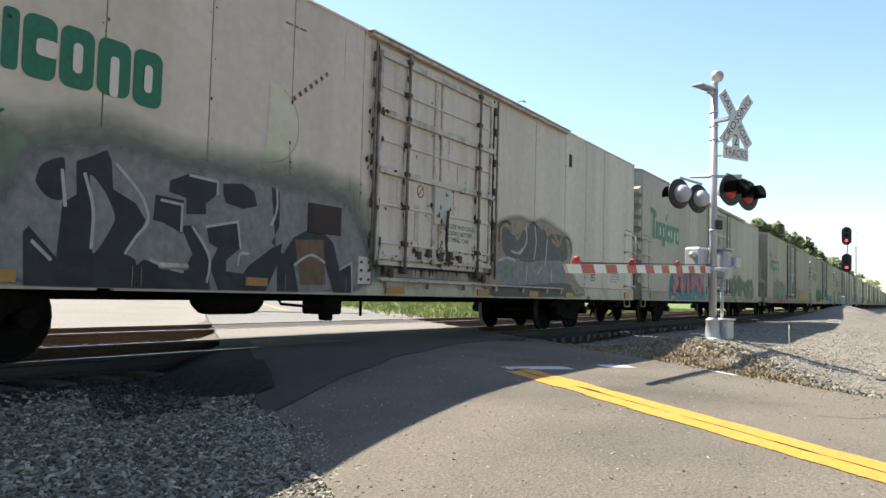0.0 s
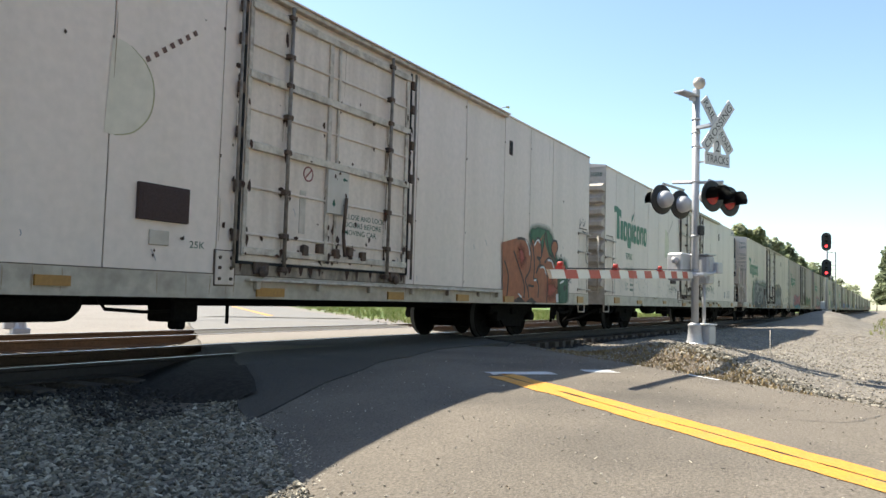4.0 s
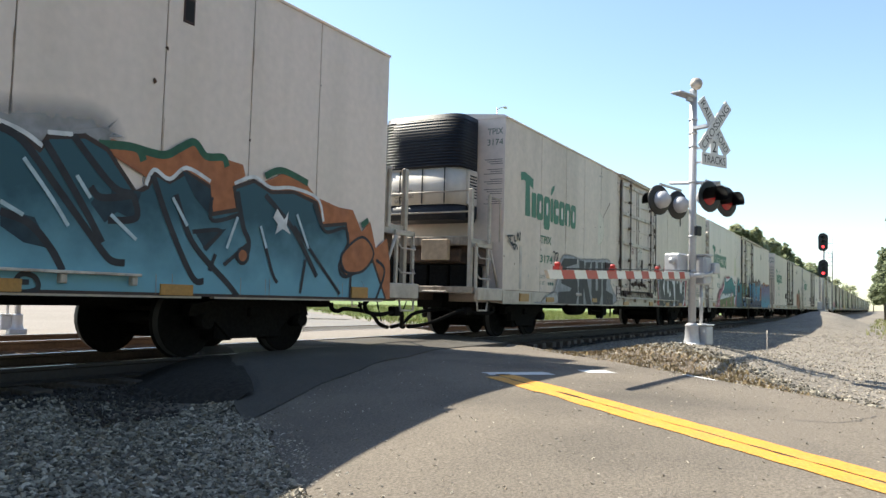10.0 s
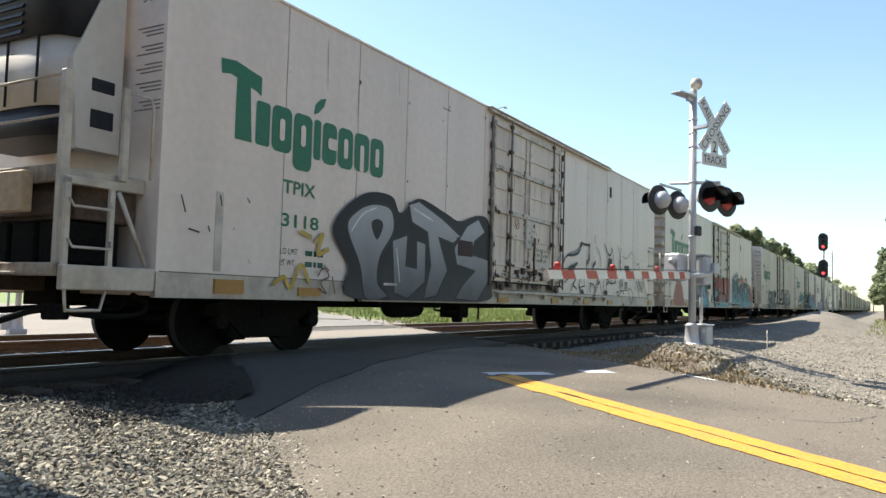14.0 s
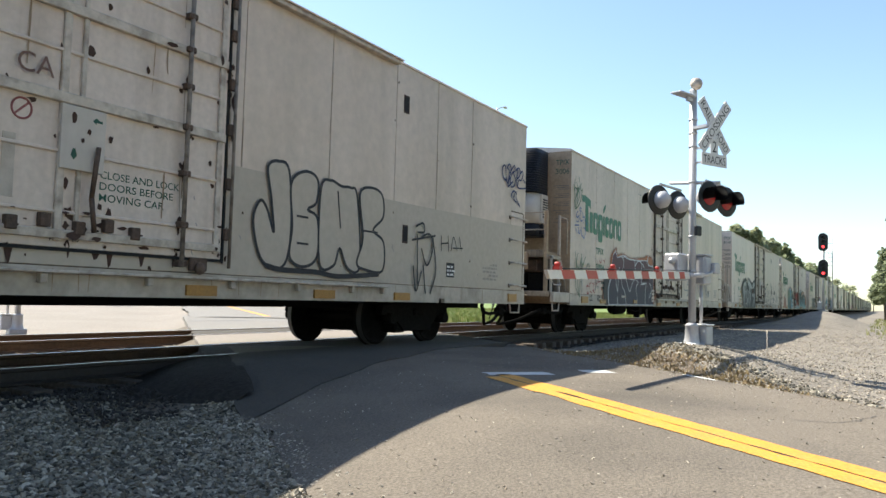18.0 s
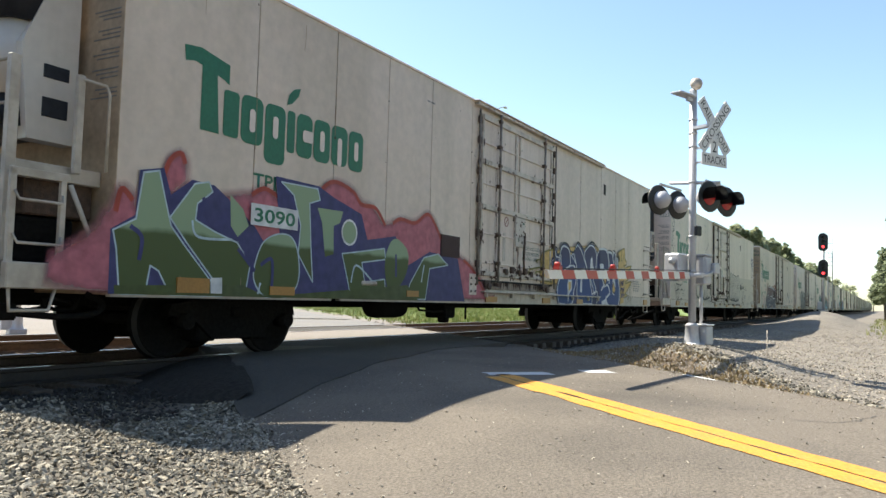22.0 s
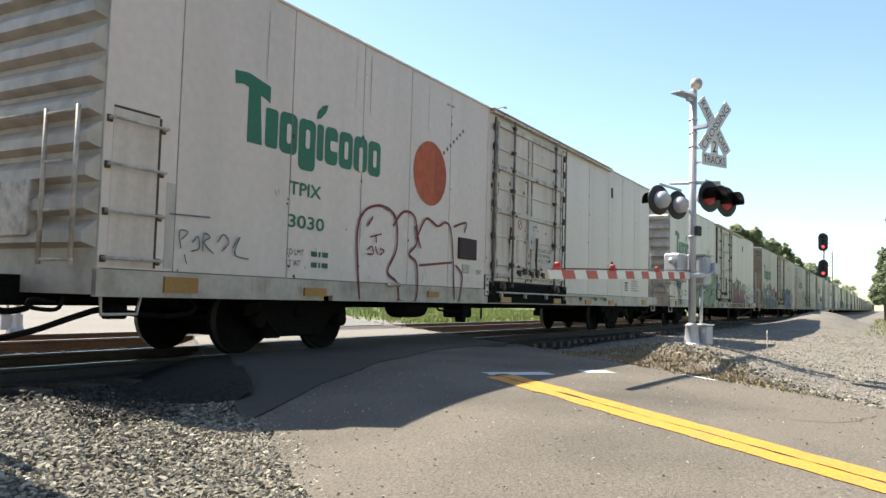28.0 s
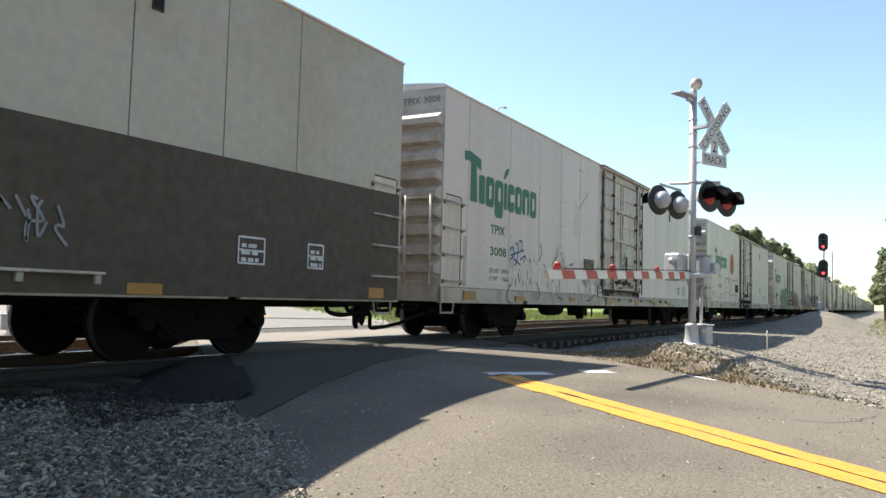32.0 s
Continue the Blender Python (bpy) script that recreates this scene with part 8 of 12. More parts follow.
shape(c, FADE_AQUA, [(5.08, 2.17), (5.77, 2.26), (5.98, 2.18), (6.15, 2.09), (6.23, 2.23), (6.49, 2.28), (6.61, 2.31), (6.87, 2.22), (7.23, 1.83), (7.37, 1.91), (7.47, 2.07), (7.66, 2.01), (7.89, 2.15), (8.23, 2.04), (8.29, 1.72), (8.7, 1.82), (8.63, 2.08), (8.96, 2.21), (9.28, 2.11), (9.71, 2.17), (10.19, 2.08), (10.33, 1.78), (10.87, 1.86), (10.94, 1.59), (10.74, 1.25), (10.91, 1.09), (11.58, 1.36), (11.96, 0.77), (5.18, 0.77)], DARK_BROWN, 0.05)
brush(c, PALE, 0.045, [[(5.67, 2.3), (5.98, 2.23), (6.18, 2.13)], [(6.22, 2.27), (6.48, 2.3)], [(7.35, 1.93), (7.45, 2.11), (7.66, 2.04), (7.89, 2.2), (8.25, 2.1)], [(8.63, 2.13), (8.96, 2.26), (9.27, 2.17), (9.7, 2.22), (10.21, 2.14), (10.35, 1.84)]])
shape(c, DEEP, [(6.77, 1.75), (7.23, 1.81), (6.88, 1.48), (6.71, 1.66)])
shape(c, DEEP, [(8.05, 1.49), (8.53, 1.57), (8.23, 1.28)])
shape(c, DEEP, [(5.82, 1.5), (6.14, 1.46), (6.32, 1.18), (6.05, 1.22), (5.83, 1.35)])
shape(c, DEEP, [(7.81, 2.17), (8.25, 2.01), (8.27, 1.7), (8.03, 1.88)])
shape(c, DEEP, [(6.95, 1.86), (7.3, 1.85), (7.21, 1.54), (6.9, 1.65)])
brush(c, BLACK, 0.075, [[(5.77, 2.23), (5.99, 2.14), (6.34, 1.77), (6.8, 1.27), (6.97, 1.11), (7.14, 1.09)], [(5.82, 1.48), (6.09, 1.4), (6.32, 1.18), (6.45, 0.98)], [(6.2, 2.18), (6.39, 1.94), (6.65, 1.59), (6.86, 1.28)], [(6.48, 2.29), (6.95, 1.86), (7.2, 1.81), (6.83, 1.73), (6.7, 1.82)], [(7.2, 1.81), (7.25, 1.57), (6.91, 1.51)], [(7.43, 2.05), (7.69, 1.53), (8.04, 0.98), (8.21, 0.94)], [(7.75, 1.88), (8.02, 1.37), (8.56, 0.94), (8.76, 0.77)], [(8.68, 2.04), (8.8, 1.63), (8.91, 1.43), (8.83, 1.19), (8.68, 1.28)], [(9.17, 2.06), (9.74, 1.65), (10.24, 1.07)]])
brush(c, BLACK, 0.05, [[(8.28, 1.92), (8.3, 1.65), (8.75, 1.77)], [(8.01, 1.49), (8.44, 1.54), (8.19, 1.31)], [(10.12, 2.07), (10.39, 1.71), (10.85, 1.79), (10.93, 1.51), (10.74, 1.25), (10.89, 1.09), (11.44, 1.28)], [(11.66, 1.38), (11.9, 1.22), (11.69, 0.78)], [(9.1, 1.66), (9.34, 1.1), (9.45, 0.96)], [(9.73, 1.72), (10.23, 1.3), (10.77, 0.84)], [(11.02, 1.1), (11.01, 0.77)], [(9.99, 1.29), (9.9, 0.83)], [(8.51, 1.14), (8.91, 1.43)], [(8.37, 1.26), (8.29, 1.06)]])
brush(c, ICE, 0.04, [[(6, 1.99), (6.29, 1.66), (6.48, 1.41)], [(5.81, 1.57), (6.03, 1.47)], [(6.54, 1.91), (6.7, 1.71)], [(6.94, 1.57), (7.26, 1.34)], [(7.71, 1.84), (7.93, 1.55)], [(9.1, 1.66), (9.22, 1.39)], [(9.78, 1.88), (10.04, 1.44)], [(8.7, 1.73), (8.54, 1.34)]])
spot(c, ORANGE_PAINT, 8.81, 1.27, 0.09, BLACK, 0.04)
shape(c, PALE, [(9.39, 1.91), (9.53, 1.78), (9.61, 1.9), (9.58, 1.71), (9.67, 1.6), (9.5, 1.66), (9.37, 1.58), (9.41, 1.71), (9.32, 1.79)])
shape(c, ORANGE_PAINT, [(10.8, 1.42), (11.27, 1.7), (11.58, 1.47), (11.3, 1.19), (10.88, 1.17)], BLACK, 0.04, rounded_off=True)
brush(c, BLACK, 0.05, [[(5.97, 0.83), (6.04, 0.93), (6.17, 0.91), (6.21, 0.81), (6.1, 0.77), (5.99, 0.78)], [(6.02, 0.86), (6.12, 0.86)], [(5.66, 0.89), (5.81, 0.92), (5.84, 0.78)]])
c = ROLL[5]
shape(c, ORANGE_PAINT, [(-4.27, 2.47), (-4.07, 2.49), (-3.98, 2.65), (-3.81, 2.46), (-4.06, 2.35)])
shape(c, ORANGE_PAINT, [(-3.76, 2.17), (-3.64, 2.52), (-3.51, 2.41)])
shape(c, ORANGE_PAINT, [(-3.45, 2.32), (-3.31, 2.54), (-3.21, 2.34), (-3.32, 2.23)], rounded_off=True)
shape(c, ORANGE_PAINT, [(-3.09, 2.48), (-2.96, 2.65), (-2.76, 2.5), (-2.81, 2.31), (-3, 2.32)], DEEP_GREEN, 0.05, rounded_off=True)
shape(c, ORANGE_PAINT, [(-2.72, 2.44), (-2.64, 2.61), (-2.53, 2.38)])
shape(c, ORANGE_PAINT, [(-2.33, 2.39), (-2.22, 2.54), (-1.93, 2.41), (-1.77, 2.56), (-1.52, 2.27), (-1.88, 2.27)])
shape(c, ORANGE_PAINT, [(-1.24, 1.97), (-1.05, 2.24), (-0.83, 1.96)], DEEP_GREEN, 0.03)
shape(c, FADE_SAGE, [(-4.89, 2.25), (-4.16, 2.31), (-3.85, 2.36), (-3.51, 2.4), (-3.26, 2.21), (-2.86, 2.22), (-2.51, 2.32), (-2.13, 2.23), (-1.88, 2.31), (-1.54, 2.27), (-1.34, 2.31), (-1.26, 1.48), (-1.11, 1.36), (-1.02, 0.77), (-4.79, 0.77)])
mist(c, SAGE_DARK, [(-3.55, 1.19), (-2.94, 1.23), (-2.7, 0.77), (-3.63, 0.77)], 0.15)
mist(c, SKYB, [(-2.25, 1.77), (-1.57, 1.33), (-1.45, 0.8), (-2.42, 0.78), (-2.39, 1.51)], 0.2)
mist(c, SKYB, [(-3.14, 2.46), (-2.66, 2.27), (-2.57, 1.5), (-3.02, 1.57)], 0.15)
mist(c, SAGE_DARK, [(-1.96, 2.2), (-1.44, 2.21), (-1.41, 1.61), (-1.86, 1.82)], 0.1)
brush(c, PALE, 0.06, [[(-4.16, 2.35), (-3.85, 2.4), (-3.52, 2.47), (-3.23, 2.28), (-2.93, 2.27), (-2.56, 2.41), (-2.13, 2.33), (-1.89, 2.39), (-1.5, 2.34)], [(-2.8, 1.8), (-2.33, 1.83)]])
brush(c, DEEP, 0.07, [[(-4.16, 2.29), (-3.85, 2.35), (-3.77, 2.4), (-3.77, 2.2)], [(-3.77, 2.4), (-3.48, 2.37), (-3.38, 2.21), (-3.19, 2.19), (-3.13, 2.06)], [(-3.23, 2.28), (-3, 2.22), (-2.59, 2.33), (-2.56, 2.07)], [(-2.55, 2.33), (-2.21, 2.38), (-2.05, 2.25), (-1.8, 2.32), (-1.53, 2.23), (-1.34, 2.35)], [(-3.94, 2.04), (-3.71, 1.92), (-3.55, 1.67), (-3.59, 1.4), (-3.77, 1.12), (-3.81, 0.96), (-3.64, 0.77)], [(-2.05, 2.25), (-2.03, 1.99)], [(-1.34, 2.09), (-1.36, 1.54), (-1.11, 1.36)]])
shape(c, BLACK, [(-2.8, 1.8), (-2.55, 1.75), (-2.21, 1.72), (-2.43, 1.51), (-2.53, 1.65)])
shape(c, BLACK, [(-3.03, 1.74), (-2.92, 1.49), (-2.73, 1.47), (-2.84, 1.28)])
shape(c, BLACK, [(-3.35, 1.73), (-3.26, 1.43), (-3.24, 1.25), (-3.38, 1.31)])
shape(c, BLACK, [(-1.92, 1.57), (-1.7, 1.38), (-1.75, 1.15), (-1.98, 1.18)], rounded_off=True)
brush(c, DEEP, 0.08, [[(-2.39, 1.52), (-2.24, 1.24), (-2.49, 1.29), (-2.62, 1.16), (-2.57, 0.9), (-2.42, 0.77)], [(-3.06, 1.17), (-2.78, 0.89), (-2.63, 0.77)], [(-3.36, 1.85), (-3.29, 1.71)], [(-3.8, 0.77), (-3.7, 0.86)], [(-4.13, 1.75), (-3.99, 1.62), (-4.01, 1.46)]])
shape(c, BRICK, [(-3.44, 1.4), (-3.35, 1.53), (-3.31, 1.27), (-3.41, 1.3)], PALE, 0.02, rounded_off=True)
shape(c, BRICK, [(-1.98, 1.27), (-1.87, 1.4), (-1.79, 1.19), (-1.9, 1.14)], PALE, 0.02, rounded_off=True)
shape(c, SKYB, [(0.24, 1.53), (3.81, 1.9), (3.87, 0.8), (0.28, 0.8)])
shape(c, DEEP, [(0.31, 1.22), (1.08, 1.34), (1.39, 0.85), (0.33, 0.87)])
shape(c, RED, [(0.33, 1.91), (0.76, 2.14), (1.49, 2.21), (1.62, 1.98), (1.53, 1.54), (1.52, 1.03), (0.99, 1.01), (1.01, 1.51), (0.43, 1.58)], BLACK, 0.06, rounded_off=True)
shape(c, RED, [(1.67, 1.68), (1.74, 2.04), (2.24, 2.18), (2.4, 1.79), (2.3, 1.05), (1.85, 1.08)], BLACK, 0.05, rounded_off=True)
shape(c, RED, [(2.5, 1.98), (2.84, 2.15), (3.59, 2.23), (3.76, 1.8), (3.55, 1.19), (2.64, 1.06)], BLACK, 0.05, rounded_off=True)
brush(c, ICE, 0.06, [[(0.78, 1.82), (1.35, 1.53)], [(2.09, 1.94), (1.97, 1.31)], [(2.94, 2.02), (2.88, 1.54), (3.44, 1.38)]])
c = ROLL[6]
shape(c, SMUDGE, [(9.2, 1.95), (9.71, 1.97), (9.78, 1.72), (9.27, 1.71)])
brush(c, BLACK, 0.075, [[(4.58, 1.98), (5.08, 2.05), (5.29, 2.17), (5.41, 2.33), (5.39, 2.37)], [(4.48, 1.98), (4.8, 2.01)]])
brush(c, BLACK, 0.06, [[(5.36, 2.34), (5.67, 2.33), (6.04, 2.33)], [(6.05, 2.4), (6.03, 2.16), (5.98, 1.92)]])
brush(c, GREY, 0.05, [[(4.58, 2.03), (4.99, 2.09), (5.19, 2.17)]])
brush(c, BLACK, 0.04, [[(3.96, 1.37), (4, 1.57), (4.13, 1.79), (4.34, 1.94), (4.61, 2.02)], [(5.86, 1.83), (5.98, 1.88), (6.06, 2.05)]])
shape(c, BLACK, [(4.42, 1.6), (4.45, 1.48), (4.61, 1.5), (4.85, 1.64), (5.12, 1.8), (5.09, 1.84), (4.79, 1.76), (4.52, 1.69)], rounded_off=True)
brush(c, BLACK, 0.035, [[(4.51, 1.49), (4.48, 1.41), (4.31, 1.33), (4.21, 1.28)], [(5.4, 1.64), (5.18, 1.52), (4.91, 1.33), (4.74, 1.19), (4.69, 1.09)], [(5.4, 1.64), (5.34, 1.42), (5.27, 1.28), (5.29, 1.1)], [(5.25, 1.18), (5.48, 1.22), (5.7, 1.24)], [(4.82, 1.21), (4.96, 1.2), (5.07, 1.14)], [(5.82, 1.83), (5.88, 1.93), (5.98, 1.92)]])
brush(c, BLACK, 0.028, [[(5.85, 1.85), (5.65, 1.48), (5.64, 1.23)], [(5.89, 1.73), (6.03, 1.58), (6.17, 1.5)], [(5.75, 1.53), (5.87, 1.58), (6, 1.54)], [(6.47, 2.64), (6.44, 2.54), (6.48, 2.43)], [(6.63, 2.34), (6.78, 2.22), (6.92, 2.06), (6.98, 1.93), (6.93, 1.81)], [(6.32, 1.8), (6.53, 1.95)], [(6.32, 1.87), (6.26, 1.7), (6.41, 1.57), (6.66, 1.5), (6.8, 1.5)], [(6.99, 1.76), (6.91, 1.61), (6.82, 1.46), (6.74, 1.26), (6.5, 1.07)]])
shape(c, BLACK, [(6.27, 1.8), (6.39, 1.88), (6.53, 1.96), (6.5, 1.85), (6.36, 1.77), (6.33, 1.69)], rounded_off=True)
brush(c, BLACK, 0.045, [[(6.05, 1.32), (6.25, 1.32), (6.42, 1.25), (6.52, 1.12), (6.47, 1.01), (6.33, 1.01)], [(6.18, 1.29), (6.09, 1.2), (6.13, 1.07)]])
brush(c, BLACK, 0.03, [[(6.81, 1.44), (6.93, 1.29), (7.05, 1.08)], [(6.7, 1.3), (6.85, 1.36), (6.93, 1.29)], [(7.32, 1.74), (7.25, 1.56), (7.22, 1.38), (7.18, 1.11)], [(7.32, 1.74), (7.37, 1.54), (7.53, 1.48), (7.7, 1.45), (7.54, 1.34), (7.47, 1.28)], [(6.73, 1.57), (6.67, 1.35), (6.57, 1.16)]])
shape(c, BLACK, [(5.37, 1.13), (5.49, 1.16), (5.61, 1.07), (5.56, 1.02), (5.4, 1.05)], rounded_off=True)
shape(c, BLACK, [(7.28, 1.15), (7.43, 1.18), (7.59, 1.1), (7.52, 1.05), (7.32, 1.04)], rounded_off=True)
brush(c, BLACK, 0.05, [[(7.28, 2.48), (7.37, 2.37), (7.57, 2.23), (7.76, 2.17), (7.91, 2.26), (7.92, 2.41)]])
shape(c, BLACK, [(7.73, 2.07), (7.94, 2.06), (7.95, 1.81), (7.85, 1.66), (7.69, 1.61), (7.64, 1.86)], rounded_off=True)
brush(c, BLACK, 0.032, [[(7.66, 2.15), (7.71, 2.02), (7.64, 1.71), (7.68, 1.43), (8, 1.38), (8.25, 1.42), (8.29, 1.54)], [(7.94, 2.41), (8.08, 2.15), (8.19, 1.85), (8.29, 1.52), (8.35, 1.31)], [(7.81, 1.62), (7.91, 1.34)], [(8.47, 2.5), (8.61, 2.37), (8.71, 2.24), (8.81, 2.2)], [(8.79, 2.46), (8.85, 2.31)]])
shape(c, BLACK, [(8.71, 2.17), (8.81, 2.05), (8.77, 1.9), (8.97, 1.74), (9.07, 1.68), (8.88, 1.71), (8.7, 1.87)], rounded_off=True)
brush(c, BLACK, 0.03, [[(9.07, 1.7), (8.99, 1.39), (9.1, 1.19), (9.1, 1.08)], [(8.7, 1.46), (8.67, 1.26)], [(8.81, 1.55), (8.81, 1.21)], [(8.91, 1.58), (8.93, 1.23)], [(9.01, 1.54), (9.02, 1.26)], [(8.76, 1.18), (9.05, 1.19)]])
brush(c, GREY, 0.03, [[(8.99, 2.24), (9.19, 2.17), (9.44, 2.19), (9.65, 2.28), (9.85, 2.39), (10.07, 2.34), (10.24, 2.18), (10.31, 2.01)], [(10.22, 1.51), (10.32, 1.72), (10.23, 1.86)], [(10.31, 2.01), (10.15, 1.77), (10, 1.55)]])
brush(c, BLACK, 0.035, [[(9.33, 1.87), (9.37, 1.74)], [(9.46, 1.91), (9.52, 1.74)], [(9.61, 1.91), (9.67, 1.74)], [(10.53, 2.03), (10.7, 2.1), (10.76, 1.97), (10.9, 1.74), (11.08, 1.63), (11.26, 1.61), (11.4, 1.47), (11.53, 1.23), (11.73, 1.06), (11.87, 0.98)], [(10.15, 1.91), (10.26, 1.75), (10.5, 1.48), (10.69, 1.2), (10.81, 0.99)], [(10.37, 1.83), (10.67, 1.56), (10.91, 1.38), (11.1, 1.26)]])
brush(c, BLACK, 0.03, [[(9.59, 1.23), (9.8, 1.26), (10.02, 1.16), (10.08, 0.99), (9.98, 0.81)], [(9.59, 1.23), (9.66, 1.05), (9.82, 0.89), (9.93, 0.79)], [(8.36, 1.13), (8.53, 1.16), (8.68, 1.1), (8.73, 1.03), (8.5, 1.05)], [(8.45, 1.04), (8.45, 1.13)], [(9.73, 1.6), (9.79, 1.49)], [(4.87, 0.83), (4.98, 0.85), (5.15, 0.77)], [(4.81, 0.78), (4.9, 0.77)]])
brush(c, GREY, 0.02, [[(10.93, 2.25), (10.99, 2.16)], [(11.17, 2.28), (11.24, 2.18)], [(11.42, 2.27), (11.42, 2.17)], [(11.06, 2.02), (11.19, 1.98)], [(11.51, 1.78), (11.64, 1.71)], [(11.32, 1.72), (11.45, 1.57)], [(11.87, 0.98), (11.99, 1.09)], [(12.12, 1.09), (12.33, 0.99)]])
c = ROLL[6]
shape(c, FADE_BLACK, [(-4.99, 1.71), (-4.79, 2.05), (-4.2, 2.38), (-3.52, 2.41), (-3.25, 2.17), (-2.7, 2.48), (-1.73, 2.32), (-1.26, 2.24), (-0.51, 2.42), (-0.02, 2.28), (0.12, 1.16), (-0.31, 0.77), (-4.37, 0.77), (-4.61, 1.26)], rounded_off=True)
shape(c, FADE_STEEL, [(-4.68, 1.81), (-4.44, 2.09), (-4.01, 2.24), (-3.54, 2.21), (-3.44, 1.86), (-3.79, 1.43), (-3.84, 1.04), (-3.55, 0.82), (-4.15, 0.77), (-4.34, 1.27)], BLACK, 0.05, rounded_off=True)
shape(c, FADE_STEEL, [(-3.48, 1.72), (-3.02, 1.85), (-3.06, 1.34), (-2.73, 1.31), (-2.75, 1.78), (-2.44, 1.74), (-2.44, 1.08), (-2.97, 0.79), (-3.39, 0.87)], BLACK, 0.04)
shape(c, FADE_STEEL, [(-3.02, 2.35), (-2.7, 2.44), (-1.89, 2.22), (-1.18, 1.96), (-1.49, 1.81), (-2.01, 1.87), (-1.67, 1.31), (-2.05, 0.85), (-2.48, 0.79), (-2.27, 1.38), (-2.4, 1.93), (-2.91, 2.05)], BLACK, 0.04)
shape(c, FADE_STEEL, [(-0.97, 2.19), (-0.51, 2.36), (-0.21, 2.12), (-0.65, 1.91), (-0.78, 1.67), (-0.06, 1.6), (-0.03, 1.16), (-0.5, 0.77), (-1.4, 0.81), (-1.02, 1.13), (-0.62, 1.35), (-1.34, 1.43), (-1.45, 1.73)], BLACK, 0.04)
shape(c, BLACK, [(-4.07, 1.93), (-3.88, 2.01), (-3.75, 1.92), (-3.91, 1.69)], rounded_off=True)
brush(c, PALE, 0.025, [[(-4.57, 1.76), (-4.3, 2.04), (-3.94, 2.18)], [(-2.87, 2.29), (-2.22, 2.15)], [(-3.35, 1.59), (-3.23, 1.06)]])
brush(c, GOLD, 0.06, [[(-6.2, 0.93), (-6, 1.04), (-5.86, 0.9), (-5.67, 1.21), (-5.48, 0.98)], [(-5.39, 1.53), (-5.22, 1.66), (-5.32, 1.38), (-5.08, 1.47)], [(-5.7, 1.66), (-5.46, 1.6)]])
brush(c, BROWN_INK, 0.025, [[(-5.31, 1.07), (-5.19, 1.19), (-5.06, 1.08), (-5.24, 0.99), (-5.11, 0.84), (-5.3, 0.91)], [(-4.99, 1.08), (-4.91, 0.84)], [(-5.19, 1.23), (-5.06, 1.16)]])
brush(c, BLACK, 0.02, [[(-7.74, 1.89), (-7.67, 1.7)], [(-7.16, 1.96), (-7.13, 1.83)], [(-6.72, 1.98), (-6.67, 1.92)], [(-7.33, 1.58), (-7.3, 1.51)], [(-7.62, 1.52), (-7.45, 1.49)]])
c = ROLL[7]
mist(c, ORANGE_PAINT, [(-4.8, 1.75), (-4.77, 2.07), (-4.55, 2.29), (-4.23, 2.43), (-4.13, 2.24), (-3.63, 2.29), (-2.68, 2.21), (-1.32, 2.31), (-0.92, 2.39), (-0.1, 2.22), (-0.03, 0.79), (-5.18, 0.77)], 0.07)
shape(c, BLACK, [(-5.34, 1.49), (-5.09, 1.55), (-4.97, 1.7), (-4.75, 1.74), (-4.65, 1.45), (-4.61, 0.77), (-5.26, 0.77), (-5.4, 1.1)], rounded_off=True)
shape(c, FADE_PLUM, [(-4.92, 0.77), (-4.99, 1.17), (-4.87, 1.44), (-4.61, 1.64), (-4.67, 1.92), (-4.55, 2.2), (-4.32, 2.35), (-4.22, 2.25), (-4.12, 2.15), (-3.58, 2.25), (-3.23, 2.19), (-2.68, 2.17), (-1.64, 2.2), (-0.81, 2.24), (-0.7, 2.09), (-0.1, 2.08), (-0.03, 0.79)], WHITE_LINE, 0.03)
brush(c, WHITE_LINE, 0.035, [[(-4.66, 1.76), (-4.34, 1.83), (-4.05, 1.78), (-3.91, 1.88)], [(-4.88, 0.77), (-4.94, 1.12), (-4.78, 1.44), (-4.56, 1.6), (-4.1, 1.69)], [(-4.29, 1.66), (-4.22, 1.38), (-4.07, 1.15), (-4.04, 1.59)], [(-4.05, 0.77), (-4.11, 1.02)], [(-3.93, 2.22), (-3.57, 2.16), (-3.51, 1.96), (-3.7, 1.66), (-3.63, 1.33), (-3.37, 1.17), (-3.19, 0.77)], [(-3.57, 2.16), (-3.37, 2.25), (-2.93, 2.17), (-2.36, 2.17), (-2.29, 1.93), (-2.22, 1.69), (-2.56, 1.43), (-2.83, 1.19), (-3.11, 1.41), (-3.18, 1.57), (-2.39, 1.56)], [(-2.3, 1.98), (-2, 2.15), (-1.63, 2.15), (-1.5, 1.99), (-1.74, 1.72), (-2.04, 1.68), (-2.29, 1.81)], [(-2.22, 1.57), (-1.91, 1.49), (-2.15, 1.33), (-2.01, 0.97), (-2.06, 0.77)]])
brush(c, WHITE_LINE, 0.035, [[(-1.5, 2.11), (-1.24, 2), (-1.29, 1.8), (-1.54, 1.5), (-0.95, 1.48), (-1.07, 1.24), (-1.05, 0.78)], [(-0.91, 2.16), (-0.72, 2.41), (-0.78, 2.19), (-0.49, 2.08), (-0.1, 2.14)], [(-1.6, 1.43), (-1.08, 1.47)], [(-0.54, 1.52), (-0.31, 1.32), (-0.58, 1)]])
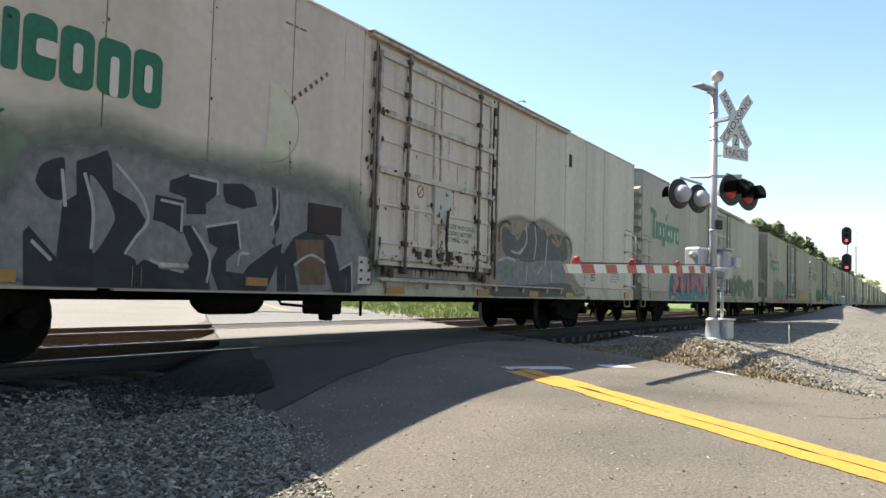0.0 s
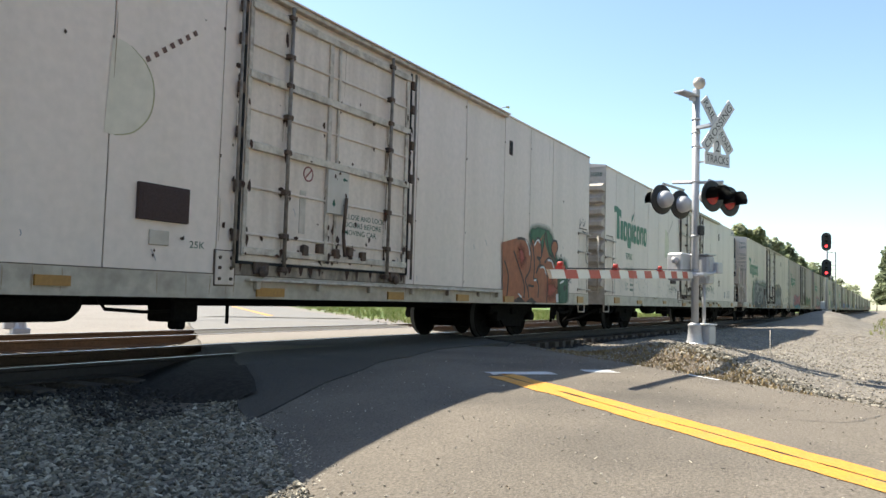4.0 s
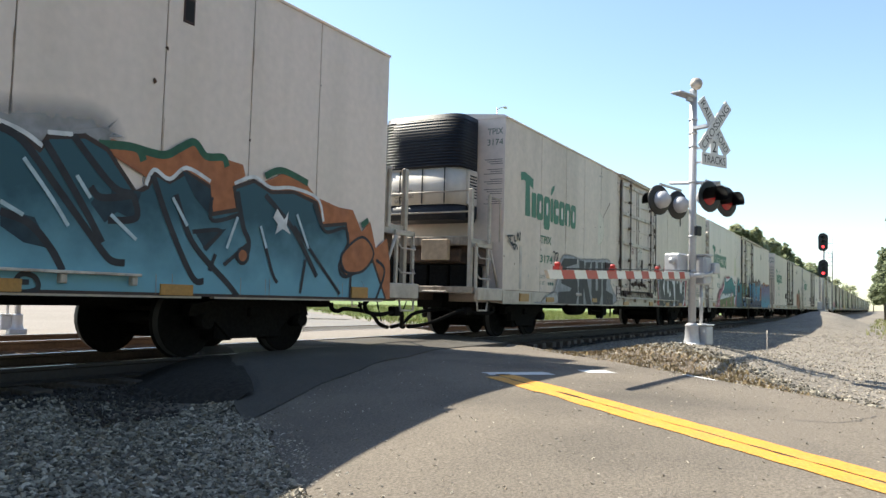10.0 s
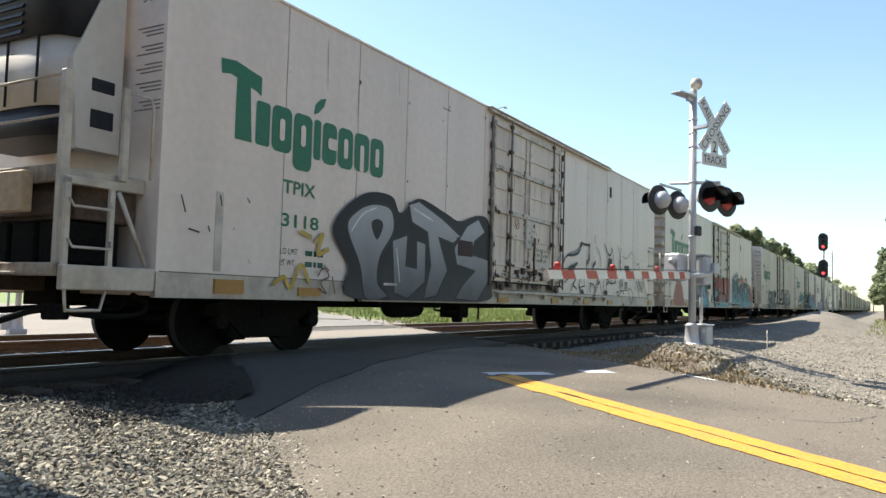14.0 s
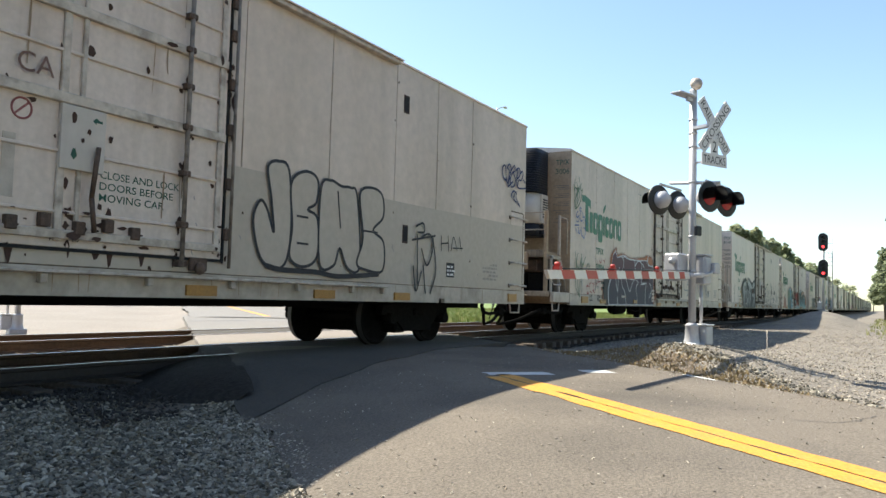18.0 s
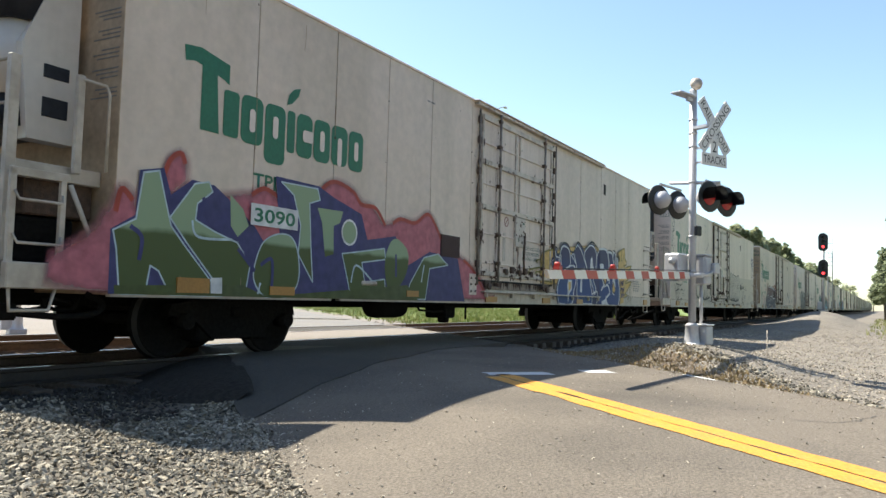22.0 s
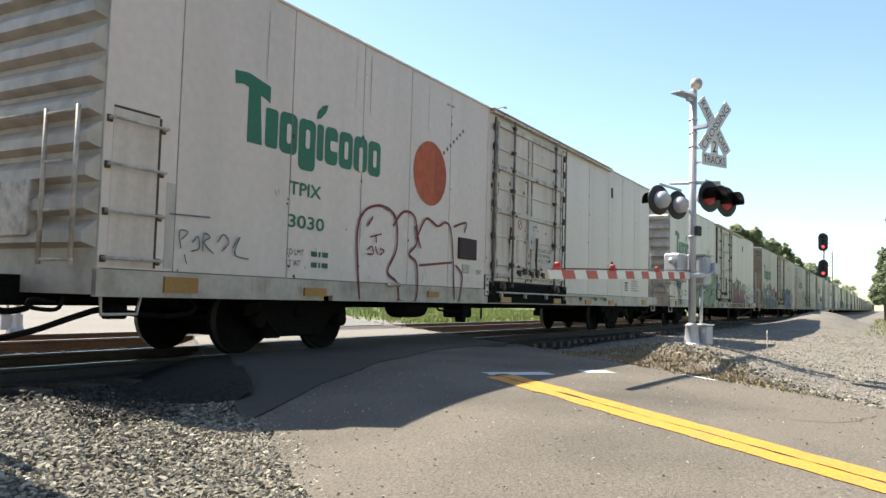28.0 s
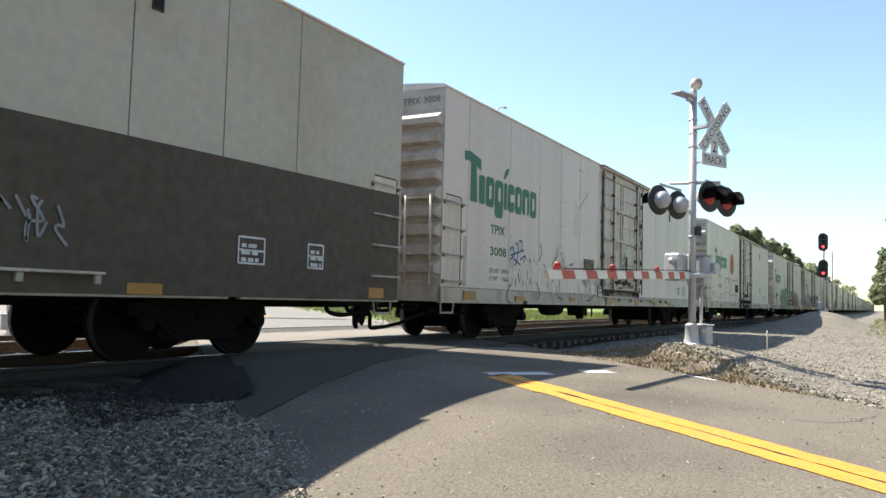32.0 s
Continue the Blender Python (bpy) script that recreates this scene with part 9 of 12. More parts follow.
brush(c, MOSS, 0.03, [[(-7.73, 4.01), (-7.84, 3.72), (-7.79, 3.42), (-7.75, 3.22)], [(-7.52, 4.04), (-7.37, 3.73), (-7.21, 3.72)], [(-7.31, 3.89), (-7.53, 3.65), (-7.76, 3.42)], [(-7.84, 3.72), (-7.59, 3.68), (-7.43, 3.58), (-7.63, 3.32), (-7.69, 3.2)], [(-7.24, 3.76), (-7.36, 3.46), (-7.57, 3.26), (-7.75, 3.19), (-7.82, 3.4)], [(-7.7, 3.88), (-7.56, 3.65), (-7.66, 3.36)], [(-7.47, 3.8), (-7.71, 3.52)], [(-7.9, 3.79), (-7.8, 3.64)], [(-7.72, 2.09), (-7.61, 1.73), (-7.52, 1.3), (-7.34, 0.94)], [(-7.5, 2.08), (-7.61, 1.82), (-7.47, 1.57), (-7.27, 1.94), (-7.25, 2.07)], [(-7.25, 2.07), (-7.26, 1.76), (-7.33, 1.31), (-7.34, 0.95)], [(-6.94, 2.01), (-7.1, 1.78), (-7.18, 1.5), (-7.26, 1.23)]])
brush(c, MOSS, 0.03, [[(-7.53, 1.56), (-7.25, 1.49), (-6.96, 1.6)], [(-6.96, 1.6), (-6.73, 1.84), (-6.58, 1.72)], [(-7.13, 1.84), (-7.31, 1.58)], [(-7.69, 1.55), (-7.64, 1.21), (-7.41, 0.99)], [(-7.57, 1.74), (-7.38, 1.66), (-7.16, 1.68)]])
brush(c, BLUE, 0.03, [[(-7.56, 3.14), (-7.68, 3.04), (-7.61, 2.97), (-7.49, 3.03), (-7.51, 2.88), (-7.67, 2.87)], [(-7.37, 3.13), (-7.43, 3), (-7.32, 2.91), (-7.23, 2.94)], [(-7.21, 3.15), (-7.16, 2.86)], [(-7.2, 3), (-7.07, 3.04), (-7.03, 2.9)], [(-7.78, 2.76), (-7.48, 2.79)], [(-7.72, 2.69), (-7.59, 2.56)], [(-7.54, 2.73), (-7.47, 2.56), (-7.34, 2.69)], [(-7.31, 2.75), (-7.27, 2.55), (-7.14, 2.52)], [(-7.15, 2.75), (-6.98, 2.72), (-7.07, 2.49), (-7.21, 2.53)], [(-6.96, 2.99), (-6.89, 2.83)], [(-7.31, 3.22), (-7.41, 3.24), (-7.44, 3.16), (-7.31, 3.17)]])
brush(c, RED, 0.025, [[(-6.82, 1.56), (-6.71, 1.42), (-6.64, 1.55), (-6.56, 1.43)], [(-6.54, 1.58), (-6.5, 1.45)], [(-6.5, 1.5), (-6.36, 1.53)], [(-6.32, 1.59), (-6.28, 1.48)], [(-6.17, 1.58), (-6.24, 1.5), (-6.13, 1.49)], [(-6.87, 1.24), (-6.66, 1.25)], [(-6.77, 1.3), (-6.8, 1.17)], [(-6.67, 1.36), (-6.59, 1.29), (-6.49, 1.39)], [(-6.59, 1.29), (-6.62, 1.2)], [(-6.42, 1.34), (-6.27, 1.33), (-6.34, 1.23)], [(-6.2, 1.37), (-6.16, 1.25)], [(-6.09, 1.39), (-6.04, 1.28), (-5.97, 1.38)], [(-6.72, 1.12), (-6.79, 1.04), (-6.65, 1.07)], [(-6.58, 1.12), (-6.44, 1.07)], [(-6.37, 1.15), (-6.18, 1.08)], [(-6.26, 1.19), (-6.33, 1.08)], [(-6.04, 1.98), (-6, 1.87)], [(-5.85, 1.98), (-5.73, 1.91), (-5.62, 2.02)]])
brush(c, RED, 0.025, [[(-5.49, 2.01), (-5.37, 1.94)], [(-5.33, 2.04), (-5.45, 1.91)], [(-5.06, 1.84), (-4.92, 1.66)], [(-4.93, 1.85), (-5.1, 1.67)], [(-5.83, 1.5), (-5.94, 1.38), (-5.7, 1.41)], [(-5.63, 1.52), (-5.54, 1.38)], [(-5.43, 1.55), (-5.5, 1.4)], [(-5.69, 1.25), (-5.53, 1.14)], [(-5.58, 1.28), (-5.69, 1.12)]])
brush(c, BLACK, 0.025, [[(-5.95, 1.01), (-5.95, 0.85)], [(-5.95, 1.01), (-5.76, 0.98), (-5.95, 0.91), (-5.75, 0.86)], [(-5.6, 0.98), (-5.51, 0.86)], [(-5.4, 1), (-5.43, 0.88), (-5.27, 0.91)], [(-6.58, 0.96), (-6.47, 1), (-6.43, 0.88), (-6.61, 0.88), (-6.36, 0.87)]])
c = ROLL[8]
brush(c, NAVY, 0.035, [[(11.72, 3.29), (11.58, 3.33), (11.5, 3.45), (11.53, 3.56), (11.63, 3.6), (11.68, 3.49), (11.7, 3.34), (11.78, 3.25), (11.87, 3.39), (11.84, 3.53), (11.73, 3.56)], [(11.73, 3.56), (11.82, 3.65), (11.9, 3.64), (11.92, 3.53), (11.81, 3.32), (11.8, 3.18), (11.92, 3.26), (12.04, 3.32)], [(11.92, 3.53), (12.09, 3.67), (12.12, 3.56), (12, 3.51)], [(12.12, 3.56), (11.96, 3.46), (11.9, 3.32), (11.97, 3.2), (12.11, 3.25), (12.15, 3.39), (12.06, 3.5)], [(12.17, 3.58), (12.27, 3.58), (12.22, 3.41), (12.25, 3.23)], [(12.17, 3.58), (12.3, 3.65), (12.39, 3.59), (12.35, 3.47), (12.22, 3.41)], [(12.4, 3.54), (12.5, 3.61), (12.54, 3.53), (12.46, 3.41), (12.32, 3.4)]])
brush(c, NAVY, 0.035, [[(12.32, 3.4), (12.28, 3.24), (12.47, 3.23), (12.69, 3.27)], [(12.56, 3.44), (12.67, 3.37)], [(11.97, 2.97), (11.97, 3.04), (12.06, 3.12), (12.15, 3.11), (12.06, 2.97)], [(12.15, 3.11), (12.22, 3.11), (12.21, 2.99), (12.42, 2.82)], [(12.07, 2.96), (12.23, 2.9)]])
shape(c, BUFF, [(4.6, 2.43), (4.79, 2.53), (5, 2.44), (5.08, 1.72), (5.01, 1.26), (4.8, 1.13), (4.52, 1.27), (4.37, 1.72), (4.48, 1.98), (4.61, 1.89), (4.75, 1.61), (4.68, 2.04)], BLACK, 0.042, rounded_off=True)
shape(c, BUFF, [(5.05, 2.28), (5.32, 2.48), (5.59, 2.41), (5.58, 2.09), (5.41, 1.97), (5.62, 1.86), (5.63, 1.34), (5.34, 1.19), (5.07, 1.31), (5.1, 1.72)], BLACK, 0.042, rounded_off=True)
shape(c, BUFF, [(5.67, 2.29), (5.88, 2.44), (6.14, 2.39), (6.35, 2.4), (6.52, 2.29), (6.64, 1.27), (6.35, 1.21), (6.14, 1.49), (6.01, 1.24), (5.69, 1.26)], BLACK, 0.042, rounded_off=True)
shape(c, BUFF, [(6.59, 2.33), (6.85, 2.47), (7.17, 2.4), (7.22, 2.06), (6.96, 1.83), (7.25, 1.66), (7.24, 1.22), (6.77, 1.22), (6.56, 1.31), (6.7, 1.7)], BLACK, 0.042, rounded_off=True)
brush(c, BLACK, 0.07, [[(4.63, 1.17), (4.95, 1.13), (5.64, 1.13), (6.15, 1.09), (7.15, 1.16)]])
brush(c, BLACK, 0.03, [[(5.18, 1.86), (5.42, 1.86)], [(6.05, 2.31), (6.14, 1.78)], [(6.66, 1.8), (7.08, 1.8)], [(5.2, 1.5), (5.44, 1.5)]])
c = ROLL[8]
shape(c, BUFF, [(-3.42, 2.43), (-3.23, 2.53), (-3.02, 2.44), (-2.94, 1.72), (-3.01, 1.26), (-3.22, 1.13), (-3.5, 1.27), (-3.65, 1.72), (-3.54, 1.98), (-3.41, 1.89), (-3.27, 1.61), (-3.34, 2.04)], BLACK, 0.042, rounded_off=True)
shape(c, BUFF, [(-2.97, 2.28), (-2.7, 2.48), (-2.43, 2.41), (-2.44, 2.09), (-2.61, 1.97), (-2.4, 1.86), (-2.39, 1.34), (-2.68, 1.19), (-2.95, 1.31), (-2.92, 1.72)], BLACK, 0.042, rounded_off=True)
shape(c, BUFF, [(-2.35, 2.29), (-2.14, 2.44), (-1.88, 2.39), (-1.67, 2.4), (-1.5, 2.29), (-1.38, 1.27), (-1.67, 1.21), (-1.88, 1.49), (-2.01, 1.24), (-2.33, 1.26)], BLACK, 0.042, rounded_off=True)
shape(c, BUFF, [(-1.43, 2.33), (-1.17, 2.47), (-0.85, 2.4), (-0.8, 2.06), (-1.06, 1.83), (-0.77, 1.66), (-0.78, 1.22), (-1.25, 1.22), (-1.46, 1.31), (-1.32, 1.7)], BLACK, 0.042, rounded_off=True)
brush(c, BLACK, 0.07, [[(-3.39, 1.17), (-3.07, 1.13), (-2.38, 1.13), (-1.87, 1.09), (-0.87, 1.16)]])
brush(c, BLACK, 0.03, [[(-2.84, 1.86), (-2.6, 1.86)], [(-1.97, 2.31), (-1.88, 1.78)], [(-1.36, 1.8), (-0.94, 1.8)], [(-2.82, 1.5), (-2.58, 1.5)]])
c = ROLL[8]
brush(c, BLACK, 0.035, [[(8.24, 1.88), (8.29, 1.03)], [(8.37, 1.84), (8.65, 1.91), (8.76, 1.68), (8.58, 1.37), (8.38, 1.65)], [(8.45, 1.37), (8.55, 0.89)], [(8.75, 1.87), (8.88, 1.29), (8.7, 0.89)], [(8.18, 2), (8.41, 2.08), (8.46, 1.94), (8.24, 1.91)], [(8.07, 1.77), (8.84, 1.9)], [(8.13, 1.35), (8.24, 0.93), (8.4, 1.27)]])
brush(c, BLACK, 0.022, [[(9.04, 1.92), (9.05, 1.65)], [(9.05, 1.78), (9.29, 1.81)], [(9.28, 1.94), (9.32, 1.66)], [(9.4, 1.67), (9.49, 1.93), (9.63, 1.69)], [(9.71, 1.95), (9.79, 1.7)], [(9.46, 1.73), (9.85, 1.75)]])
c = ROLL[9]
mist(c, PINK, [(-8.15, 1.45), (-8.03, 1.63), (-7.94, 1.85), (-7.8, 1.78), (-7.72, 1.61), (-7.45, 1.94), (-7.35, 2.21), (-7.2, 2.33), (-7.13, 2.24), (-7.14, 2.05), (-7.33, 1.84), (-6.12, 2.02), (-5.83, 2.14), (-5.5, 2), (-4.82, 2.2), (-4.46, 2.41), (-4.05, 2.38), (-3.76, 2.21), (-3.46, 2.16), (-3.14, 1.93), (-2.66, 2.06), (-2.22, 2.06), (-1.77, 2.25), (-1.36, 1.9), (-1.15, 1.71), (-0.49, 1.54), (-0.03, 1.36), (0.48, 0.93), (0.12, 0.8), (-8.11, 0.77)], 0.12)
brush(c, BRICK, 0.06, [[(-7.45, 1.94), (-7.35, 2.24), (-7.2, 2.35), (-7.13, 2.24)], [(-6.07, 2.03), (-5.83, 2.14), (-5.5, 2.03)], [(-4.82, 2.2), (-4.46, 2.43), (-3.98, 2.35), (-3.76, 2.19), (-3.38, 2.17), (-3.11, 1.93)], [(-2.9, 1.99), (-2.66, 2.08), (-2.22, 2.06), (-1.81, 2.25), (-1.46, 1.99), (-1.25, 1.7)], [(-0.49, 1.54), (-0.07, 1.35), (0.43, 0.93)], [(-8, 1.61), (-7.94, 1.85), (-7.8, 1.75)]])
shape(c, INDIGO, [(-8.05, 1.43), (-7.76, 1.6), (-7.73, 2.08), (-7.42, 2.15), (-7.31, 1.87), (-7.02, 2.08), (-6.68, 2.06), (-6.3, 1.84), (-6, 1.65), (-5.68, 1.32), (-5.53, 1.55), (-5.65, 2.33), (-4.77, 2.32), (-4.44, 2.21), (-3.75, 2.04), (-3.58, 1.67), (-2.81, 1.79), (-2.41, 1.34), (-1.73, 1.61), (-0.71, 1.55), (-0.41, 0.77), (-8.04, 0.77)])
shape(c, FADE_FERN, [(-8.02, 1.42), (-7.75, 1.56), (-7.68, 2.06), (-7.48, 2.11), (-7.39, 1.83), (-7.29, 1.53), (-7.06, 1.3), (-6.49, 0.77), (-7.26, 0.77), (-7.43, 1.03), (-7.54, 1.08), (-7.59, 0.77), (-7.91, 0.77), (-7.97, 1.23)], ICE, 0.02)
shape(c, FADE_FERN, [(-7.31, 1.62), (-7.09, 1.9), (-6.98, 2.04), (-6.77, 2.09), (-6.71, 1.98), (-6.93, 1.82), (-6.95, 1.63), (-6.65, 1.52), (-6.28, 1.42), (-6.05, 1.16), (-6.12, 0.77), (-6.61, 0.93), (-7.06, 1.36)], ICE, 0.02)
shape(c, FADE_FERN, [(-6.43, 1.99), (-6.21, 1.84), (-6.1, 1.64), (-6.28, 1.49), (-6.4, 1.61)])
shape(c, FADE_FERN, [(-5.97, 1.16), (-5.84, 1.45), (-5.59, 1.58), (-5.31, 1.57), (-5.16, 1.35), (-5.14, 0.98), (-5.37, 0.77), (-5.75, 0.77), (-5.96, 0.95)], ICE, 0.02, rounded_off=True)
shape(c, FADE_FERN, [(-5.54, 2.27), (-4.8, 2.28), (-4.74, 2.13), (-4.96, 2.06), (-4.9, 1.45), (-4.84, 0.99), (-5.16, 1.35), (-5.13, 1.74), (-5.29, 2.13)], ICE, 0.02)
shape(c, FADE_FERN, [(-4.79, 2.02), (-4.21, 2.03), (-4.27, 1.86), (-4.42, 1.8), (-4.4, 1.4), (-4.59, 1.35), (-4.68, 1.82)])
spot(c, FADE_FERN, -4.04, 1.74, 0.18, PALE, 0.03)
shape(c, FADE_FERN, [(-4.2, 1.42), (-3.12, 1.57), (-3.08, 1.4), (-3.71, 1.32), (-3.62, 1.03), (-3.09, 1.09), (-3.05, 0.87), (-3.96, 0.81)], ICE, 0.02)
shape(c, FADE_FERN, [(-2.96, 1.67), (-2.72, 1.74), (-2.42, 1.53), (-2.5, 1.15), (-2.92, 0.87), (-3.1, 1.31)], rounded_off=True)
shape(c, FADE_FERN, [(-2.34, 1.05), (-1.92, 1.5), (-1.44, 1.59), (-1.09, 1.41), (-1.72, 1.32), (-1.84, 0.79), (-2.45, 0.79)], ICE, 0.02)
shape(c, OLIVE_DARK, [(-7.98, 0.86), (-6.15, 0.91), (-5.75, 0.78), (-2.43, 1.02), (-2.06, 0.77), (-7.97, 0.77)])
brush(c, INDIGO, 0.05, [[(-7.82, 1.48), (-7.67, 1.37), (-7.69, 1.13)], [(-6.85, 1.9), (-6.74, 1.65), (-6.56, 1.53)], [(-5.87, 1.17), (-5.67, 1.25), (-5.65, 0.89)], [(-2.79, 1.5), (-2.77, 1.14)], [(-6.27, 1.35), (-5.97, 1.09)]])
brush(c, ICE, 0.03, [[(-7, 1.62), (-6.9, 1.44), (-6.37, 1.45)], [(-3.97, 1.01), (-3.85, 1.27), (-3.4, 1.03)], [(-1.91, 1.37), (-1.99, 1.08)], [(-5.86, 0.95), (-5.9, 0.81)]])
shape(c, PALE, [(-6.69, 0.98), (-6.51, 0.99), (-6.5, 0.8), (-6.68, 0.8)])
c = ROLL[9]
mist(c, GOLD_PAINT, [(3.18, 1.55), (3.19, 1.7), (3.28, 1.9), (3.46, 1.95), (3.9, 2.04), (4.24, 2.02), (4.81, 2.14), (6.13, 2.27), (7.09, 2.34), (7.31, 2.13), (7.12, 1.71), (4.28, 1.26), (3.5, 1.22), (3.22, 1.27)], 0.04)
brush(c, OLIVE_LINE, 0.04, [[(2.44, 1.38), (2.5, 1.49), (2.69, 1.53), (3.13, 1.58)], [(2.94, 1.66), (2.91, 1.73), (3.12, 1.75), (3.17, 1.65)], [(3.18, 1.55), (3.26, 1.72), (3.28, 1.9), (3.46, 1.97), (3.91, 2.04)], [(2.8, 1.41), (2.89, 1.47), (3.2, 1.47)], [(3.36, 1.28), (3.83, 1.27)]])
shape(c, NAVY, [(3.94, 2.07), (4.15, 2.1), (4.19, 1.95), (4.35, 1.95), (4.38, 2.09), (4.57, 2.23), (4.81, 2.24), (5.06, 2.17), (5.13, 1.98), (5.28, 2.05), (5.63, 2.32), (5.91, 2.23), (6.13, 2.15), (6.53, 2.37), (6.89, 2.37), (7.18, 2.18), (7.52, 2.24), (7.96, 2.32), (8.25, 2.2), (8.44, 2.13), (8.66, 0.78), (4.28, 0.77), (4.19, 1.04), (4.23, 1.26), (4.36, 1.42), (4.09, 1.33), (4, 1.49), (3.86, 1.64), (3.85, 1.8), (3.95, 1.88)])
shape(c, FADE_ROYAL, [(4, 2.01), (4.1, 2.01), (4.14, 1.88), (4.33, 1.88), (4.35, 1.5), (4.11, 1.45), (3.89, 1.61), (3.9, 1.76), (4.01, 1.82)], WHITE_LINE, 0.03)
shape(c, FADE_ROYAL, [(4.46, 1.52), (4.39, 1.77), (4.41, 1.99), (4.57, 2.16), (4.84, 2.16), (5.03, 2.08), (5.1, 1.91), (5.05, 1.71)], WHITE_LINE, 0.04, rounded_off=True)
shape(c, FADE_ROYAL, [(4.33, 0.85), (4.26, 1.1), (4.36, 1.32), (4.55, 1.48), (4.84, 1.64), (5.3, 1.73), (5.5, 1.63), (5.55, 1.42), (5.37, 1.05), (5.23, 0.77), (4.45, 0.77)], WHITE_LINE, 0.04, rounded_off=True)
shape(c, WHITE_LINE, [(4.92, 1.26), (4.98, 1.37), (5.23, 1.36), (5.24, 1.13), (5.06, 1.02), (4.98, 0.78)])
shape(c, GOLD_PAINT, [(4.98, 1.3), (5.16, 1.32), (5.17, 1.15), (5.02, 1.07)])
shape(c, FADE_ROYAL, [(5.19, 1.97), (5.6, 2.27), (5.85, 2.18), (6.22, 1.84), (6.54, 1.48), (6.8, 1), (6.77, 0.78), (5.79, 0.77), (5.6, 1.06), (5.62, 1.42), (5.53, 1.78)], WHITE_LINE, 0.035)
shape(c, WHITE_LINE, [(5.95, 1.67), (6.19, 1.72), (6.17, 1.57), (5.99, 1.48), (5.98, 1.07), (5.84, 1.08), (5.86, 1.34)])
shape(c, FADE_ROYAL, [(6.14, 2.02), (6.35, 2.24), (6.65, 2.33), (6.97, 2.26), (7.11, 2.03), (7.04, 1.71), (6.85, 1.47), (7.07, 1.2), (6.96, 1.05), (6.78, 1.29), (6.5, 1.55)], WHITE_LINE, 0.035, rounded_off=True)
shape(c, WHITE_LINE, [(6.63, 1.97), (6.75, 2.04), (6.84, 1.79), (7.01, 1.64), (6.73, 1.5), (6.58, 1.55)])
brush(c, WHITE_LINE, 0.04, [[(5.28, 2.07), (5.46, 1.87), (5.57, 1.69)], [(7.11, 2.05), (7.31, 2.22), (7.69, 2.3)], [(6.76, 1.04), (7.2, 1.11), (7.17, 0.8)], [(4.44, 1.96), (4.48, 1.7)]])
brush(c, BLACK, 0.05, [[(3.94, 2.09), (4.18, 2.1), (4.19, 1.97), (4.35, 1.97), (4.43, 2.13), (4.62, 2.25), (4.93, 2.22), (5.12, 2.07), (5.35, 2.09), (5.63, 2.34), (6.06, 2.2), (6.35, 2.29), (6.69, 2.43), (7.05, 2.35), (7.22, 2.19)]])
shape(c, GOLD_PAINT, [(9.02, 2.1), (9.15, 2.04), (9.23, 2.06), (9.12, 2.23), (9.08, 2.3), (9.4, 2.4), (9.43, 2.34), (9.44, 2.39), (9.67, 2.45), (9.74, 2.28), (9.79, 2.14), (9.93, 2.08), (9.75, 1.98), (9.8, 1.89), (10.37, 1.95), (9.81, 1.73), (10.58, 1.69), (9.84, 1.49), (10.38, 1.49), (10.4, 1.45), (9.81, 1.14), (9.83, 1.08), (10.01, 1.05), (9.64, 0.98), (9.65, 0.84), (9.31, 0.8), (9.22, 0.77), (9.15, 1.2), (8.99, 1.67), (8.91, 1.84)])
brush(c, OLIVE_LINE, 0.04, [[(9.01, 2.09), (9.13, 2.04), (9.25, 2.07), (9.19, 2.17), (9.12, 2.22), (9.1, 2.3), (9.24, 2.35), (9.41, 2.4), (9.39, 2.22), (9.44, 2.11), (9.38, 2.08), (9.35, 2.16)], [(9.46, 2.41), (9.67, 2.45), (9.74, 2.3), (9.77, 2.14), (9.93, 2.08)], [(9.6, 2.25), (9.63, 2.17), (9.59, 2.13)], [(9.93, 2.08), (9.91, 2), (9.62, 1.93)], [(9.85, 1.9), (10.39, 1.97), (10.35, 1.92), (10.05, 1.78), (9.78, 1.7)], [(9.78, 1.71), (10.2, 1.67), (10.62, 1.68)], [(10.62, 1.65), (10.21, 1.59), (9.79, 1.45)], [(9.8, 1.41), (10.4, 1.49), (10.38, 1.43), (10.08, 1.25), (9.8, 1.12)], [(9.64, 1.01), (9.8, 1.1), (10.01, 1.05), (9.66, 0.98)]])
brush(c, OLIVE_LINE, 0.03, [[(10.23, 1.84), (10.24, 1.54)], [(10.37, 1.95), (10.39, 1.62)], [(10.61, 1.67), (10.65, 1.17)], [(10.25, 1.41), (10.24, 1.03)], [(10.38, 1.42), (10.39, 0.9)], [(10.01, 1.05), (10.03, 0.93)], [(10.13, 1.08), (10.15, 0.97)]])
shape(c, FADE_ROYAL, [(7.3, 2.32), (7.65, 2.32), (7.93, 2.3), (8.09, 2.23), (8.15, 2.3), (8.48, 2.25), (8.62, 2.03), (8.84, 1.83), (9.08, 1.56), (9.22, 1.27), (9.27, 0.97), (9.22, 0.77), (7.4, 0.77)])
brush(c, BLACK, 0.06, [[(7.65, 2.32), (7.93, 2.3), (8.09, 2.23), (8.15, 2.3), (8.48, 2.25), (8.62, 2.03), (8.84, 1.83), (9.08, 1.56), (9.22, 1.27), (9.27, 0.97), (9.22, 0.77)]])
